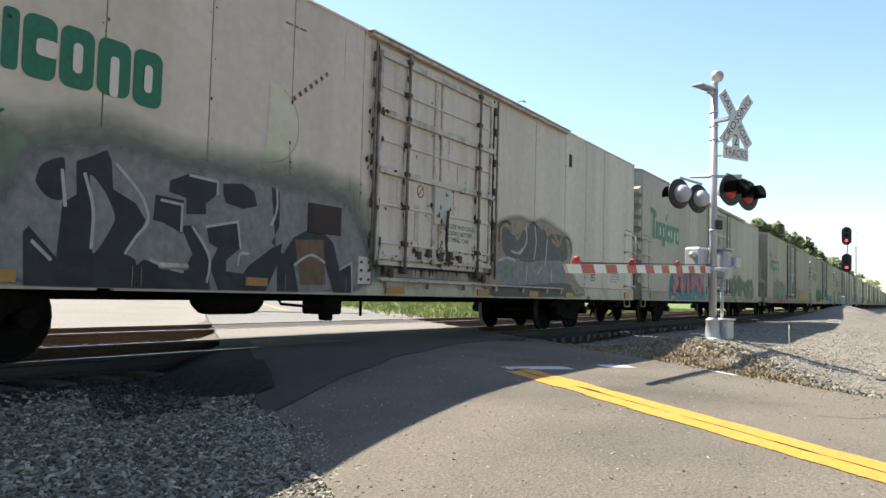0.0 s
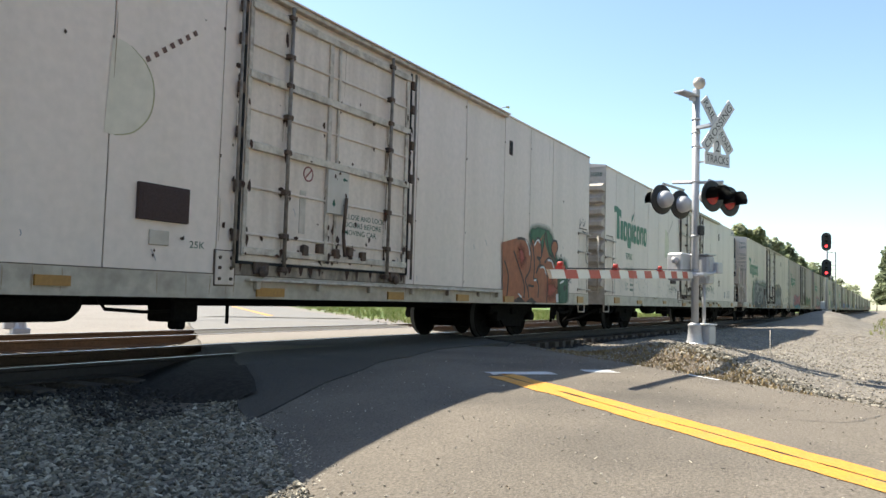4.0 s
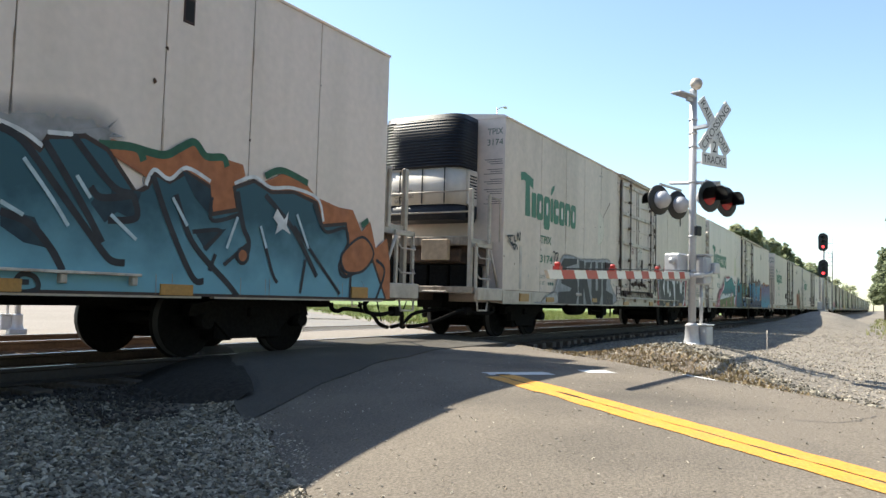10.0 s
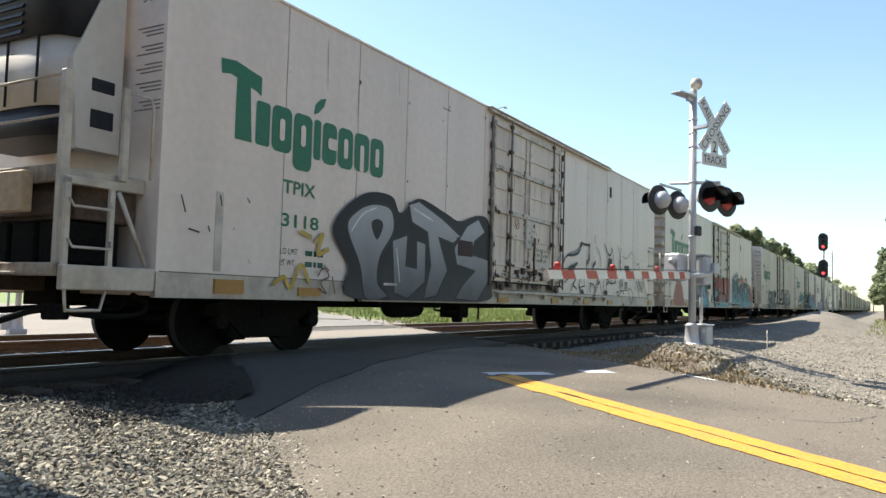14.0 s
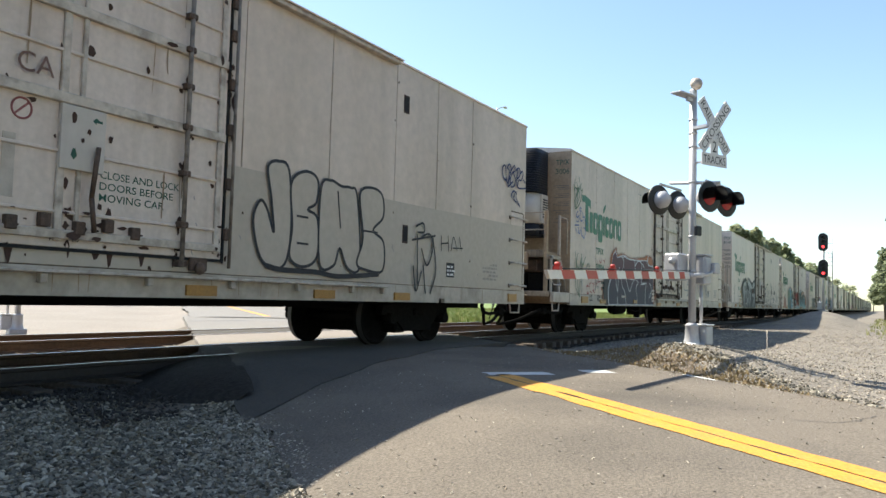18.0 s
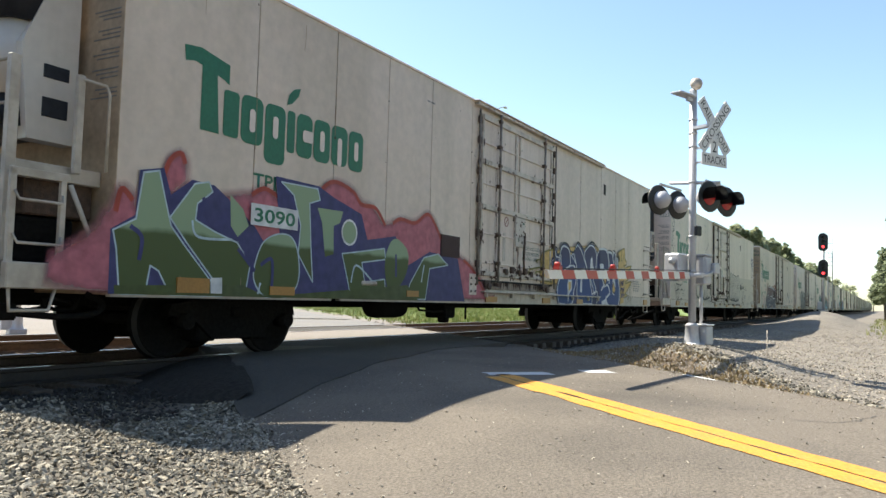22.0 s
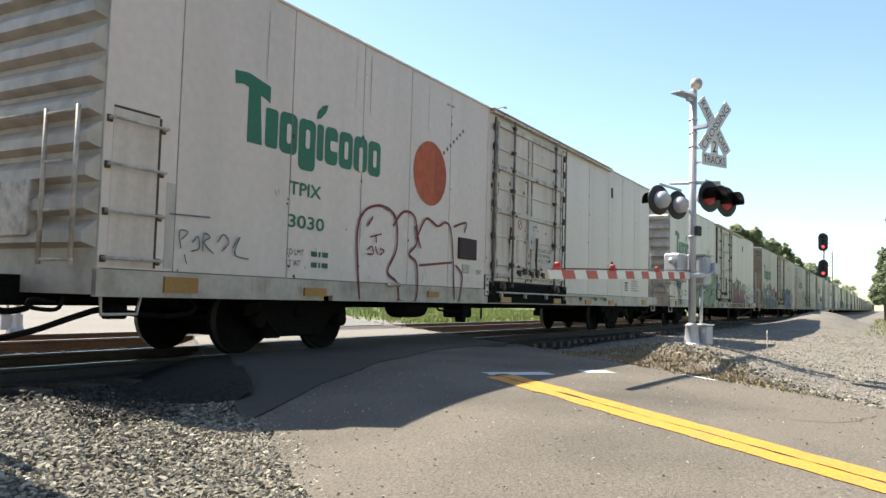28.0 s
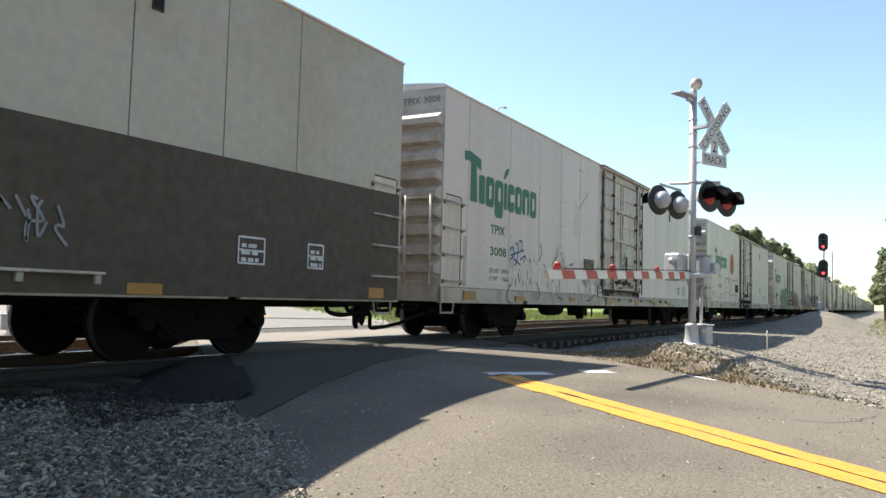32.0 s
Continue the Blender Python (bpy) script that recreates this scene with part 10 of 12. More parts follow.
brush(c, WHITE_LINE, 0.06, [[(7.3, 2.28), (7.55, 2.3), (7.82, 2.31), (8.02, 2.24), (8.13, 2.07), (8.19, 1.91), (8.15, 1.71), (8, 1.71), (7.88, 1.73), (7.74, 1.76)], [(8.09, 2.2), (8.17, 2.26), (8.47, 2.21), (8.57, 2.02), (8.78, 1.83), (9.02, 1.59), (9.18, 1.27), (9.19, 0.96), (9.13, 0.77)], [(7.88, 1.72), (7.98, 1.6), (8.06, 1.47), (8.21, 1.47)], [(8.25, 1.71), (8.21, 1.36)], [(7.52, 1.15), (7.67, 1.26), (7.85, 1.29), (8.07, 1.32), (8.27, 1.16), (8.24, 1.07), (7.98, 0.97), (7.93, 0.95), (8.05, 0.79), (8.2, 0.77)], [(7.39, 1.71), (7.54, 1.61), (7.68, 1.38), (7.85, 1.26)]])
shape(c, WHITE_LINE, [(7.38, 1.88), (7.63, 1.9), (7.7, 1.85), (7.71, 1.77), (7.67, 1.73), (7.49, 1.72), (7.39, 1.74)])
shape(c, GOLD_PAINT, [(7.53, 1.72), (7.67, 1.73), (7.69, 1.65), (7.77, 1.64), (7.96, 1.43), (7.86, 1.31), (7.78, 1.39), (7.67, 1.56)], BLACK, 0.045)
shape(c, WHITE_LINE, [(8.53, 1.64), (8.65, 1.57), (8.77, 1.41), (8.79, 1.24), (8.71, 1.07), (8.58, 1.06), (8.48, 1.15), (8.52, 1.37)], rounded_off=True)
shape(c, GOLD_PAINT, [(8.56, 1.4), (8.69, 1.32), (8.78, 1.22), (8.71, 1.11), (8.59, 1.12), (8.52, 1.19)], BLACK, 0.04, rounded_off=True)
shape(c, FADE_ROYAL, [(8.57, 2.3), (8.76, 2.24), (8.78, 1.93), (8.7, 1.94), (8.55, 2.12)], WHITE_LINE, 0.05)
brush(c, BLACK, 0.04, [[(8.54, 2.31), (8.59, 2.33), (8.79, 2.26), (8.81, 1.92), (8.73, 1.9), (8.53, 2.12)], [(8.85, 2.15), (9.01, 2.13), (9.03, 1.77), (8.91, 1.77), (8.88, 2.07)]])
shape(c, FADE_ROYAL, [(8.88, 2.13), (8.98, 2.11), (9, 1.81), (8.92, 1.82)], WHITE_LINE, 0.05)
shape(c, WHITE_LINE, [(7.54, 0.85), (7.85, 0.92), (7.96, 0.95), (8.08, 0.79), (8.19, 0.77), (7.55, 0.77)])
shape(c, BLACK, [(9.32, 1.83), (9.75, 1.84), (9.77, 1.58), (9.34, 1.57)])
brush(c, WHITE_LINE, 0.012, [[(9.31, 1.84), (9.77, 1.85), (9.79, 1.57), (9.32, 1.56), (9.31, 1.84)]], hard=True)
brush(c, WHITE_LINE, 0.022, [[(9.37, 1.78), (9.48, 1.78)], [(9.37, 1.72), (9.48, 1.72)], [(9.38, 1.65), (9.49, 1.65)], [(9.51, 1.82), (9.52, 1.59)], [(9.56, 1.79), (9.71, 1.79)], [(9.57, 1.65), (9.72, 1.65)]], hard=True)
brush(c, NAVY, 0.035, [[(9.29, 1.33), (9.3, 1.46), (9.36, 1.39), (9.4, 1.48), (9.45, 1.33)], [(9.47, 1.47), (9.48, 1.34)], [(9.47, 1.41), (9.53, 1.42)], [(9.55, 1.48), (9.64, 1.49)], [(9.59, 1.49), (9.6, 1.33)], [(9.31, 1.29), (9.33, 1.14)], [(9.31, 1.27), (9.4, 1.26), (9.33, 1.22)], [(9.43, 1.28), (9.42, 1.16)], [(9.44, 1.23), (9.5, 1.25)], [(9.53, 1.28), (9.55, 1.17)], [(9.57, 1.29), (9.61, 1.16), (9.64, 1.3)], [(9.35, 1.12), (9.4, 0.98), (9.44, 1.11)], [(9.47, 1.11), (9.5, 1)], [(9.52, 1.13), (9.57, 1.07), (9.53, 0.99)], [(9.6, 1.14), (9.64, 1.02)], [(9.59, 1.07), (9.65, 1.08)]])
brush(c, GREY, 0.012, [[(10.88, 1.39), (10.85, 1.48), (10.93, 1.57), (11.03, 1.63), (11.1, 1.55), (11.02, 1.42), (10.89, 1.44)], [(10.97, 1.54), (11.08, 1.47), (11.17, 1.41)], [(11.27, 1.56), (11.35, 1.64), (11.42, 1.57), (11.51, 1.64)], [(11.3, 1.44), (11.43, 1.42), (11.54, 1.52)], [(11.15, 1.36), (11.3, 1.39)], [(11.37, 1.34), (11.44, 1.3)]])
brush(c, GREY, 0.02, [[(9.82, 1), (9.84, 0.78)], [(9.82, 1), (10.01, 0.99), (10.02, 0.77)]])
c = ROLL[10]
mist(c, MINT_PALE, [(4.02, 1.8), (4.15, 1.89), (4.55, 1.92), (5.4, 2.07), (5.69, 2.21), (6.57, 2.08), (7.14, 2.08), (7.38, 1.89), (8.2, 2.02), (8.68, 2.01), (8.79, 1.82), (8.97, 1.54), (9.01, 0.81), (4.15, 0.77)], 0.08)
shape(c, WINE, [(4.5, 2.31), (4.57, 2.12), (4.74, 1.98), (5.05, 2.06), (5.3, 1.96), (5.45, 1.74), (5.46, 1.57), (5.6, 1.85), (5.67, 1.89), (5.83, 1.71), (5.76, 2.27), (6.57, 2.19), (6.61, 1.32), (6.78, 1.39), (6.98, 1.75), (7.29, 1.82), (7.58, 1.69), (7.64, 1.47), (7.72, 1.74), (8.64, 1.71), (8.68, 0.79), (4.03, 0.77), (4.29, 1.04), (4.59, 1.32)])
shape(c, DUSKY, [(4.6, 1.59), (4.58, 1.91), (4.81, 1.95), (5.08, 2.01), (5.3, 1.9), (5.39, 1.64), (5.28, 1.56), (5.57, 1.56), (5.62, 1.39), (5.45, 1.09), (5.31, 1.09), (5.37, 1.3), (5.33, 1.43), (5.01, 1.41), (4.83, 1.09), (4.38, 1.06), (4.59, 1.26), (4.74, 1.5)], WINE, 0.035)
shape(c, WINE, [(4.99, 1.72), (5.1, 1.75), (5.17, 1.66), (5.07, 1.6), (4.97, 1.63)])
shape(c, DUSKY, [(5.61, 1.6), (5.63, 1.81), (5.71, 1.82), (5.91, 1.56), (5.85, 1.28), (5.79, 1.08), (5.67, 1.08), (5.7, 1.37)], WINE, 0.03)
shape(c, DUSKY, [(5.88, 2.23), (6.44, 2.16), (6.41, 1.98), (6.25, 1.9), (6.01, 1.88), (5.86, 1.91)])
shape(c, DUSKY, [(6.1, 1.79), (6.25, 1.9), (6.38, 1.81), (6.35, 1.55), (6.15, 1.48), (6.25, 1.2), (6.46, 1.11), (6.3, 1.1), (6.04, 1.39), (5.99, 1.58)], WINE, 0.03)
shape(c, DUSKY, [(6.99, 1.52), (7.16, 1.76), (7.43, 1.76), (7.59, 1.55), (7.55, 1.31), (7.37, 1.2), (7.1, 1.25)], WINE, 0.04, rounded_off=True)
brush(c, WINE, 0.04, [[(7.21, 1.66), (7.31, 1.45), (7.27, 1.3)], [(7.13, 1.49), (7.4, 1.57)]])
shape(c, DUSKY, [(6.67, 1.13), (6.83, 1.37), (7.06, 1.17)])
shape(c, DUSKY, [(7.75, 1.15), (7.87, 1.73), (8.38, 1.67), (8.29, 1.32), (8.04, 1.27), (7.8, 1.11)])
shape(c, PALE, [(8.38, 1.55), (8.48, 1.6), (8.45, 1.26), (8.29, 1.25)])
shape(c, DUSKY, [(7.77, 0.89), (7.8, 1.11), (8, 1.11), (8.16, 0.98), (8.01, 0.82)], rounded_off=True)
shape(c, DUSKY, [(4.17, 0.96), (4.61, 0.96), (4.55, 0.77), (4.06, 0.77)])
shape(c, PALE, [(5.28, 0.96), (5.42, 0.96), (5.29, 0.77), (5.15, 0.77)])
shape(c, DUSKY, [(5.68, 0.97), (6.02, 0.95), (6.27, 0.77), (5.77, 0.77)])
shape(c, SMUDGE, [(5.53, 2.31), (5.64, 2.38), (5.72, 2.31), (5.61, 2.22)], rounded_off=True)
shape(c, SMUDGE, [(6.78, 2.17), (6.87, 2.25), (6.96, 2.15), (6.87, 2.08)], rounded_off=True)
shape(c, WINE, [(9.06, 1.36), (9.62, 1.41), (9.63, 1.3), (9.47, 1.26), (9.5, 0.8), (9.34, 0.79), (9.31, 1.27), (9.13, 1.27)])
shape(c, WINE, [(9.69, 1.39), (9.8, 1.4), (9.82, 1.1), (10.19, 0.95), (10.52, 1.07), (10.6, 0.83), (10.2, 0.77), (9.73, 0.77)])
spot(c, BLUE, 6.78, 2.18, 0.09)
spot(c, BLUE, 6.94, 2.08, 0.03)
spot(c, BLUE, 9.15, 1.07, 0.13)
shape(c, SMUDGE, [(7.67, 2.14), (7.84, 2.13), (7.85, 1.77), (7.69, 1.76)])
brush(c, DEEP_TEAL, 0.035, [[(8.92, 1.85), (8.97, 1.69), (9.11, 1.6)], [(9.04, 2), (9.09, 1.87), (9.28, 1.89)], [(9.71, 2.02), (9.74, 1.45)], [(9.86, 2.04), (10.23, 2.05), (10.03, 1.84), (9.63, 1.65)], [(9.53, 1.71), (9.84, 1.53), (10.38, 1.54), (10.61, 1.44)], [(10.48, 1.73), (10.64, 1.9), (10.72, 1.6), (10.57, 1.21), (10.55, 1.44)], [(10.82, 1.92), (11, 2.06), (11.33, 1.98), (11.42, 1.66), (11.38, 1.17), (11.08, 0.8)], [(10.96, 1.78), (10.95, 0.84)], [(11.1, 1.47), (11.56, 1.47)], [(9.41, 2.01), (9.43, 1.63)], [(9.36, 1.35), (9.53, 1.64)], [(9.97, 1.1), (10.17, 1.26)], [(11.26, 1), (11.93, 1.11)], [(11.21, 1.8), (11.23, 1)]])
c = ROLL[10]
mist(c, MINT_PALE, [(-5.04, 1.73), (-4.84, 1.83), (-4.69, 2.06), (-4.45, 2.11), (-4.31, 2.17), (-3.99, 2.31), (-3.62, 2.2), (-3.38, 2.14), (-3.15, 2.25), (-2.86, 2.14), (-2.54, 2.25), (-2.09, 2.42), (-1.6, 2.33), (-1.43, 2.22), (-0.49, 2.38), (0.06, 2.31), (0.38, 2.08), (0.24, 0.77), (-4.45, 0.77), (-4.82, 1.41)], 0.06)
shape(c, BLUE, [(-4.96, 2.02), (-4.83, 2.1), (-4.77, 1.92), (-4.87, 1.81), (-4.97, 1.87)], rounded_off=True)
shape(c, BLUE, [(-5.21, 1.56), (-5.12, 1.66), (-5.01, 1.56), (-4.87, 1.39), (-4.86, 1.26), (-5.01, 1.24), (-5.17, 1.37)], rounded_off=True)
shape(c, BLUE, [(-4.81, 1.25), (-4.73, 1.29), (-4.58, 1.09), (-4.56, 0.77), (-5.16, 0.77), (-5.15, 0.92), (-4.93, 1.05), (-4.77, 1.1)], rounded_off=True)
shape(c, BLUE, [(-3, 2.1), (-2.84, 2.25), (-2.58, 2.19), (-2.61, 2.03), (-2.75, 1.96)], rounded_off=True)
shape(c, BLUE, [(-1.43, 2.27), (-1.27, 2.39), (-1.09, 2.32), (-1.13, 2.23), (-1.39, 2.21)], rounded_off=True)
shape(c, BLUE, [(-1.18, 2.4), (-1.09, 2.47), (-1, 2.37), (-1.09, 2.3)], rounded_off=True)
shape(c, BLUE, [(0.34, 1.83), (0.66, 1.88), (0.56, 1.59), (0.35, 1.6)], rounded_off=True)
shape(c, BLACK, [(-5.01, 1.67), (-4.83, 1.62), (-4.61, 1.51), (-4.45, 1.27), (-4.48, 1.18), (-4.66, 1.41), (-4.88, 1.52), (-5.01, 1.57)])
shape(c, SAGE, [(-5.01, 1.67), (-4.78, 1.79), (-4.66, 1.97), (-4.61, 2.04), (-4.5, 2.03), (-4.49, 1.93), (-4.38, 1.93), (-4.35, 1.47), (-4.43, 1.27), (-4.6, 1.47), (-4.83, 1.62)], BLACK, 0.04)
shape(c, SAGE, [(-4.18, 1.49), (-4.29, 1.87), (-4.33, 2.04), (-4.19, 2.15), (-3.96, 2.25), (-3.71, 2.21), (-3.53, 2.01), (-3.52, 1.76), (-3.67, 1.64)], BLACK, 0.055, rounded_off=True)
shape(c, BLACK, [(-3.51, 1.67), (-3.47, 2.04), (-3.29, 1.75)])
shape(c, BLUE, [(-3.52, 1.71), (-3.44, 2.02), (-3.29, 1.73)])
shape(c, SAGE, [(-4.45, 1.27), (-4.35, 1.41), (-3.97, 1.52), (-3.51, 1.62), (-3.28, 1.62), (-3.17, 1.47), (-3.19, 1.15), (-3.31, 0.91), (-3.46, 0.77), (-4.22, 0.77), (-4.41, 0.94)], BLACK, 0.055, rounded_off=True)
shape(c, BLACK, [(-3.88, 1.42), (-3.79, 1.46), (-3.6, 1.44), (-3.58, 1.13), (-3.66, 0.85), (-3.77, 1.13)])
shape(c, BLUE, [(-3.74, 1.23), (-3.63, 1.24), (-3.65, 0.97), (-3.7, 0.94)])
shape(c, SAGE, [(-3.34, 2.1), (-3.18, 2.18), (-2.97, 2.05), (-2.44, 1.7), (-2.12, 1.39), (-1.9, 1.05), (-1.89, 0.77), (-2.57, 0.77), (-2.77, 1.07), (-2.93, 1.34), (-2.75, 1.43), (-2.57, 1.36), (-2.64, 1.26), (-2.47, 1.54), (-2.44, 1.6), (-2.9, 1.57), (-3.08, 1.59), (-3.2, 1.33), (-3.05, 1.06), (-2.79, 0.88), (-2.64, 0.77), (-2.96, 0.77), (-3.15, 1.06), (-3.22, 1.7)], BLACK, 0.05)
shape(c, BLACK, [(-3.13, 1.92), (-2.99, 1.86), (-2.77, 1.65), (-2.83, 1.59), (-3.01, 1.62)])
shape(c, BLACK, [(-3.25, 0.96), (-3.04, 0.97), (-2.83, 0.88), (-2.61, 0.77), (-3.3, 0.77)])
shape(c, SAGE, [(-2.64, 1.93), (-2.46, 2.14), (-2.09, 2.34), (-1.77, 2.29), (-1.55, 2.11), (-1.5, 1.88), (-1.57, 1.64), (-1.77, 1.54), (-1.51, 1.35), (-1.67, 1.21), (-1.78, 1.1), (-1.64, 0.77), (-1.89, 0.77), (-1.94, 1.1), (-2.24, 1.53)], BLACK, 0.055, rounded_off=True)
shape(c, BLACK, [(-2.07, 1.96), (-1.91, 1.88), (-1.86, 1.7), (-1.97, 1.49), (-2.16, 1.44), (-1.98, 1.69)])
shape(c, SAGE, [(-1.51, 2.15), (-0.58, 2.33), (-0.48, 2.19), (-0.55, 1.79), (-0.78, 1.71), (-0.63, 1.46), (-0.76, 1.35), (-0.53, 1.34), (-0.38, 1.19), (-0.42, 1.1), (-0.97, 0.88), (-1.31, 0.77), (-1.52, 0.81), (-1.7, 1.06), (-1.67, 1.21), (-1.38, 1.28), (-1.48, 1.62)], BLACK, 0.05)
shape(c, BLACK, [(-1.41, 1.9), (-1.33, 1.92), (-1.22, 1.53), (-1.03, 1.36), (-1.16, 1.23), (-1.34, 1.32)])
shape(c, BLACK, [(-0.97, 1.87), (-0.83, 1.81), (-0.74, 1.71), (-0.61, 2), (-0.64, 1.72), (-0.81, 1.45), (-0.96, 1.66)])
shape(c, SAGE, [(-0.48, 2.21), (-0.19, 2.24), (0.07, 2.01), (0.34, 1.81), (0.2, 1.5), (0.12, 1.16), (-0.13, 1.09), (-0.3, 1.48), (-0.41, 1.8)], BLACK, 0.045)
shape(c, BLACK, [(-0.21, 1.59), (-0.06, 1.62), (0.06, 1.16), (-0.13, 1.13)])
shape(c, BLACK, [(-1.27, 0.77), (-0.74, 0.96), (-0.59, 0.77)])
brush(c, BLACK, 0.035, [[(-4.06, 1.99), (-3.99, 1.81), (-3.92, 1.69)], [(-4.14, 1.33), (-4.07, 1.11), (-4, 0.91)], [(-1.48, 1.54), (-0.96, 1.53), (-0.45, 1.62)], [(-4.29, 1.9), (-4.27, 1.53)]])
brush(c, BLACK, 0.075, [[(-7.81, 1.68), (-7.74, 1.61), (-7.69, 1.58), (-7.79, 1.62), (-7.9, 1.66), (-7.92, 1.76), (-7.86, 1.83), (-7.75, 1.84), (-7.69, 1.77), (-7.63, 1.65), (-7.61, 1.58), (-7.69, 1.56), (-7.6, 1.49)], [(-7.6, 1.71), (-7.56, 1.76), (-7.5, 1.67), (-7.49, 1.56), (-7.54, 1.53), (-7.59, 1.6), (-7.6, 1.71)], [(-7.51, 1.88), (-7.46, 1.54)], [(-7.42, 1.8), (-7.38, 1.87), (-7.31, 1.86), (-7.33, 1.64), (-7.4, 1.61), (-7.44, 1.75), (-7.39, 1.56), (-7.31, 1.59)], [(-7.31, 1.95), (-7.29, 1.57), (-7.22, 1.51)], [(-7.24, 1.84), (-7.17, 1.86), (-7.14, 1.73), (-7.17, 1.57)], [(-7.11, 1.79), (-7.07, 1.74), (-6.96, 1.74), (-7.07, 1.7), (-7.13, 1.61)], [(-7.8, 1.51), (-7.72, 1.52), (-7.67, 1.48)]])
brush(c, BLACK, 0.075, [[(-7.78, 1.46), (-7.73, 1.48)], [(-7.58, 1.94), (-7.54, 2), (-7.48, 1.97), (-7.53, 1.92), (-7.58, 1.94)]])
brush(c, BLACK, 0.05, [[(-7.68, 1.39), (-7.57, 1.44), (-7.32, 1.5)], [(-7.4, 1.47), (-7.26, 1.4), (-7.15, 1.29)], [(-7.3, 1.5), (-7.4, 1.39), (-7.46, 1.27), (-7.52, 1.19), (-7.58, 1.07)], [(-7.63, 1.37), (-7.54, 1.33), (-7.51, 1.24), (-7.36, 1.26)], [(-7.47, 1.11), (-7.35, 1.13), (-7.21, 1.13)], [(-7.25, 1.22), (-7.31, 1.14), (-7.29, 0.98)], [(-7.25, 1.22), (-7.21, 1.06), (-7.2, 0.96)], [(-7.43, 0.99), (-7.31, 0.82)], [(-7.39, 0.94), (-7.28, 1.03), (-7.3, 0.85)], [(-7.22, 0.99), (-7.21, 0.85)], [(-7.17, 1.02), (-7.08, 1.01), (-7.11, 0.93), (-7.05, 0.88), (-7.14, 0.84)]])
spot(c, BLACK, -7.53, 1.02, 0.02)
spot(c, BLACK, -7.47, 0.84, 0.03)
spot(c, BLACK, -7.1, 1.13, 0.02)
spot(c, BLACK, -7, 0.87, 0.02)
spot(c, BLUE, 1.11, 1.15, 0.1)
spot(c, BLUE, 1.21, 0.86, 0.13)
c = ROLL[1]
brush(c, GREY, 0.03, [[(10.84, 4.47), (11.01, 4.46), (10.93, 4.38), (11.14, 4.53), (11.21, 4.43), (11.36, 4.56), (11.46, 4.47), (11.57, 4.57), (11.7, 4.48), (11.77, 4.57)], [(10.84, 4.37), (11.06, 4.35), (11.28, 4.44), (11.51, 4.39), (11.73, 4.43)], [(10.96, 4.5), (11.16, 4.45), (11.41, 4.5)]])
c = ROLL[11]
brush(c, DARK_RED, 0.042, [[(-4.41, 0.77), (-4.52, 1.69), (-4.36, 2.09), (-3.91, 2.23), (-3.5, 2.09), (-3.44, 1.6), (-3.68, 1.22), (-3.41, 1.05), (-3.33, 0.77)], [(-3.56, 1.95), (-3.26, 2.21), (-2.91, 2.15), (-2.83, 1.74), (-3.05, 1.53), (-2.81, 1.36), (-2.83, 0.77), (-3.4, 0.77)], [(-2.83, 1.83), (-2.54, 2.17), (-2.15, 2.08), (-1.85, 2.17), (-1.63, 1.93), (-1.48, 0.79)], [(-1.57, 2.12), (-1.1, 2.24), (-1.16, 2.05)], [(-1.47, 1.43), (-1.2, 1.23), (-1.31, 0.77)], [(-2.74, 1.36), (-1.6, 1.47)], [(-4.27, 1.88), (-4.13, 2.03)], [(-2.9, 2.01), (-2.7, 1.65)]])
brush(c, DARK_RED, 0.025, [[(-4.19, 1.72), (-3.89, 1.79)], [(-4.04, 1.75), (-4.02, 1.64)], [(-4.25, 1.52), (-4.14, 1.58), (-4.1, 1.47), (-4.25, 1.46)], [(-4.05, 1.59), (-3.98, 1.47)], [(-3.92, 1.56), (-3.8, 1.53), (-3.92, 1.46)]])
brush(c, STENCIL, 0.018, [[(-7.82, 1.29), (-7.85, 1.48), (-7.73, 1.48), (-7.82, 1.39)], [(-7.66, 1.37), (-7.58, 1.44), (-7.56, 1.31), (-7.67, 1.27)], [(-7.5, 1.28), (-7.5, 1.48), (-7.4, 1.45), (-7.49, 1.38), (-7.33, 1.26)], [(-7.28, 1.4), (-7.19, 1.5), (-7.1, 1.41), (-7.21, 1.3)], [(-7.03, 1.35), (-6.92, 1.49), (-7, 1.28), (-6.76, 1.23)], [(-7.77, 1.23), (-7.73, 1.12)], [(-8, 1.66), (-7.41, 1.68)]])
c = ROLL[12]
brush(c, BLACK, 0.03, [[(-4.38, 2.12), (-4.31, 1.9), (-4.46, 1.71)], [(-3.28, 2.13), (-3.35, 1.91), (-3.68, 1.66)], [(-4.56, 1.23), (-4.37, 1), (-4.51, 0.84)], [(-3.35, 1.21), (-3.26, 0.95), (-2.91, 0.87)], [(-2.82, 1.67), (-2.71, 1.51), (-2.94, 1.36)], [(-3.73, 1.4), (-3.55, 1.27)], [(-5.94, 1.16), (-6.13, 0.95), (-6.05, 0.78), (-5.85, 0.77)], [(-5.6, 1.4), (-5.48, 1.19)], [(-4.91, 1.33), (-4.96, 1.18)], [(-4.17, 1.67), (-4.05, 1.59)], [(-3.94, 1.27), (-3.89, 1.12)], [(-3.53, 1.63), (-3.45, 1.55)], [(-2.49, 1.71), (-2.23, 1.78)], [(-5, 1.75), (-4.93, 1.68)], [(-3.16, 1.93), (-3.01, 2.03)], [(-1.45, 1.39), (-1.14, 1.21)], [(-5.7, 1.28), (-5.71, 1.1)]])
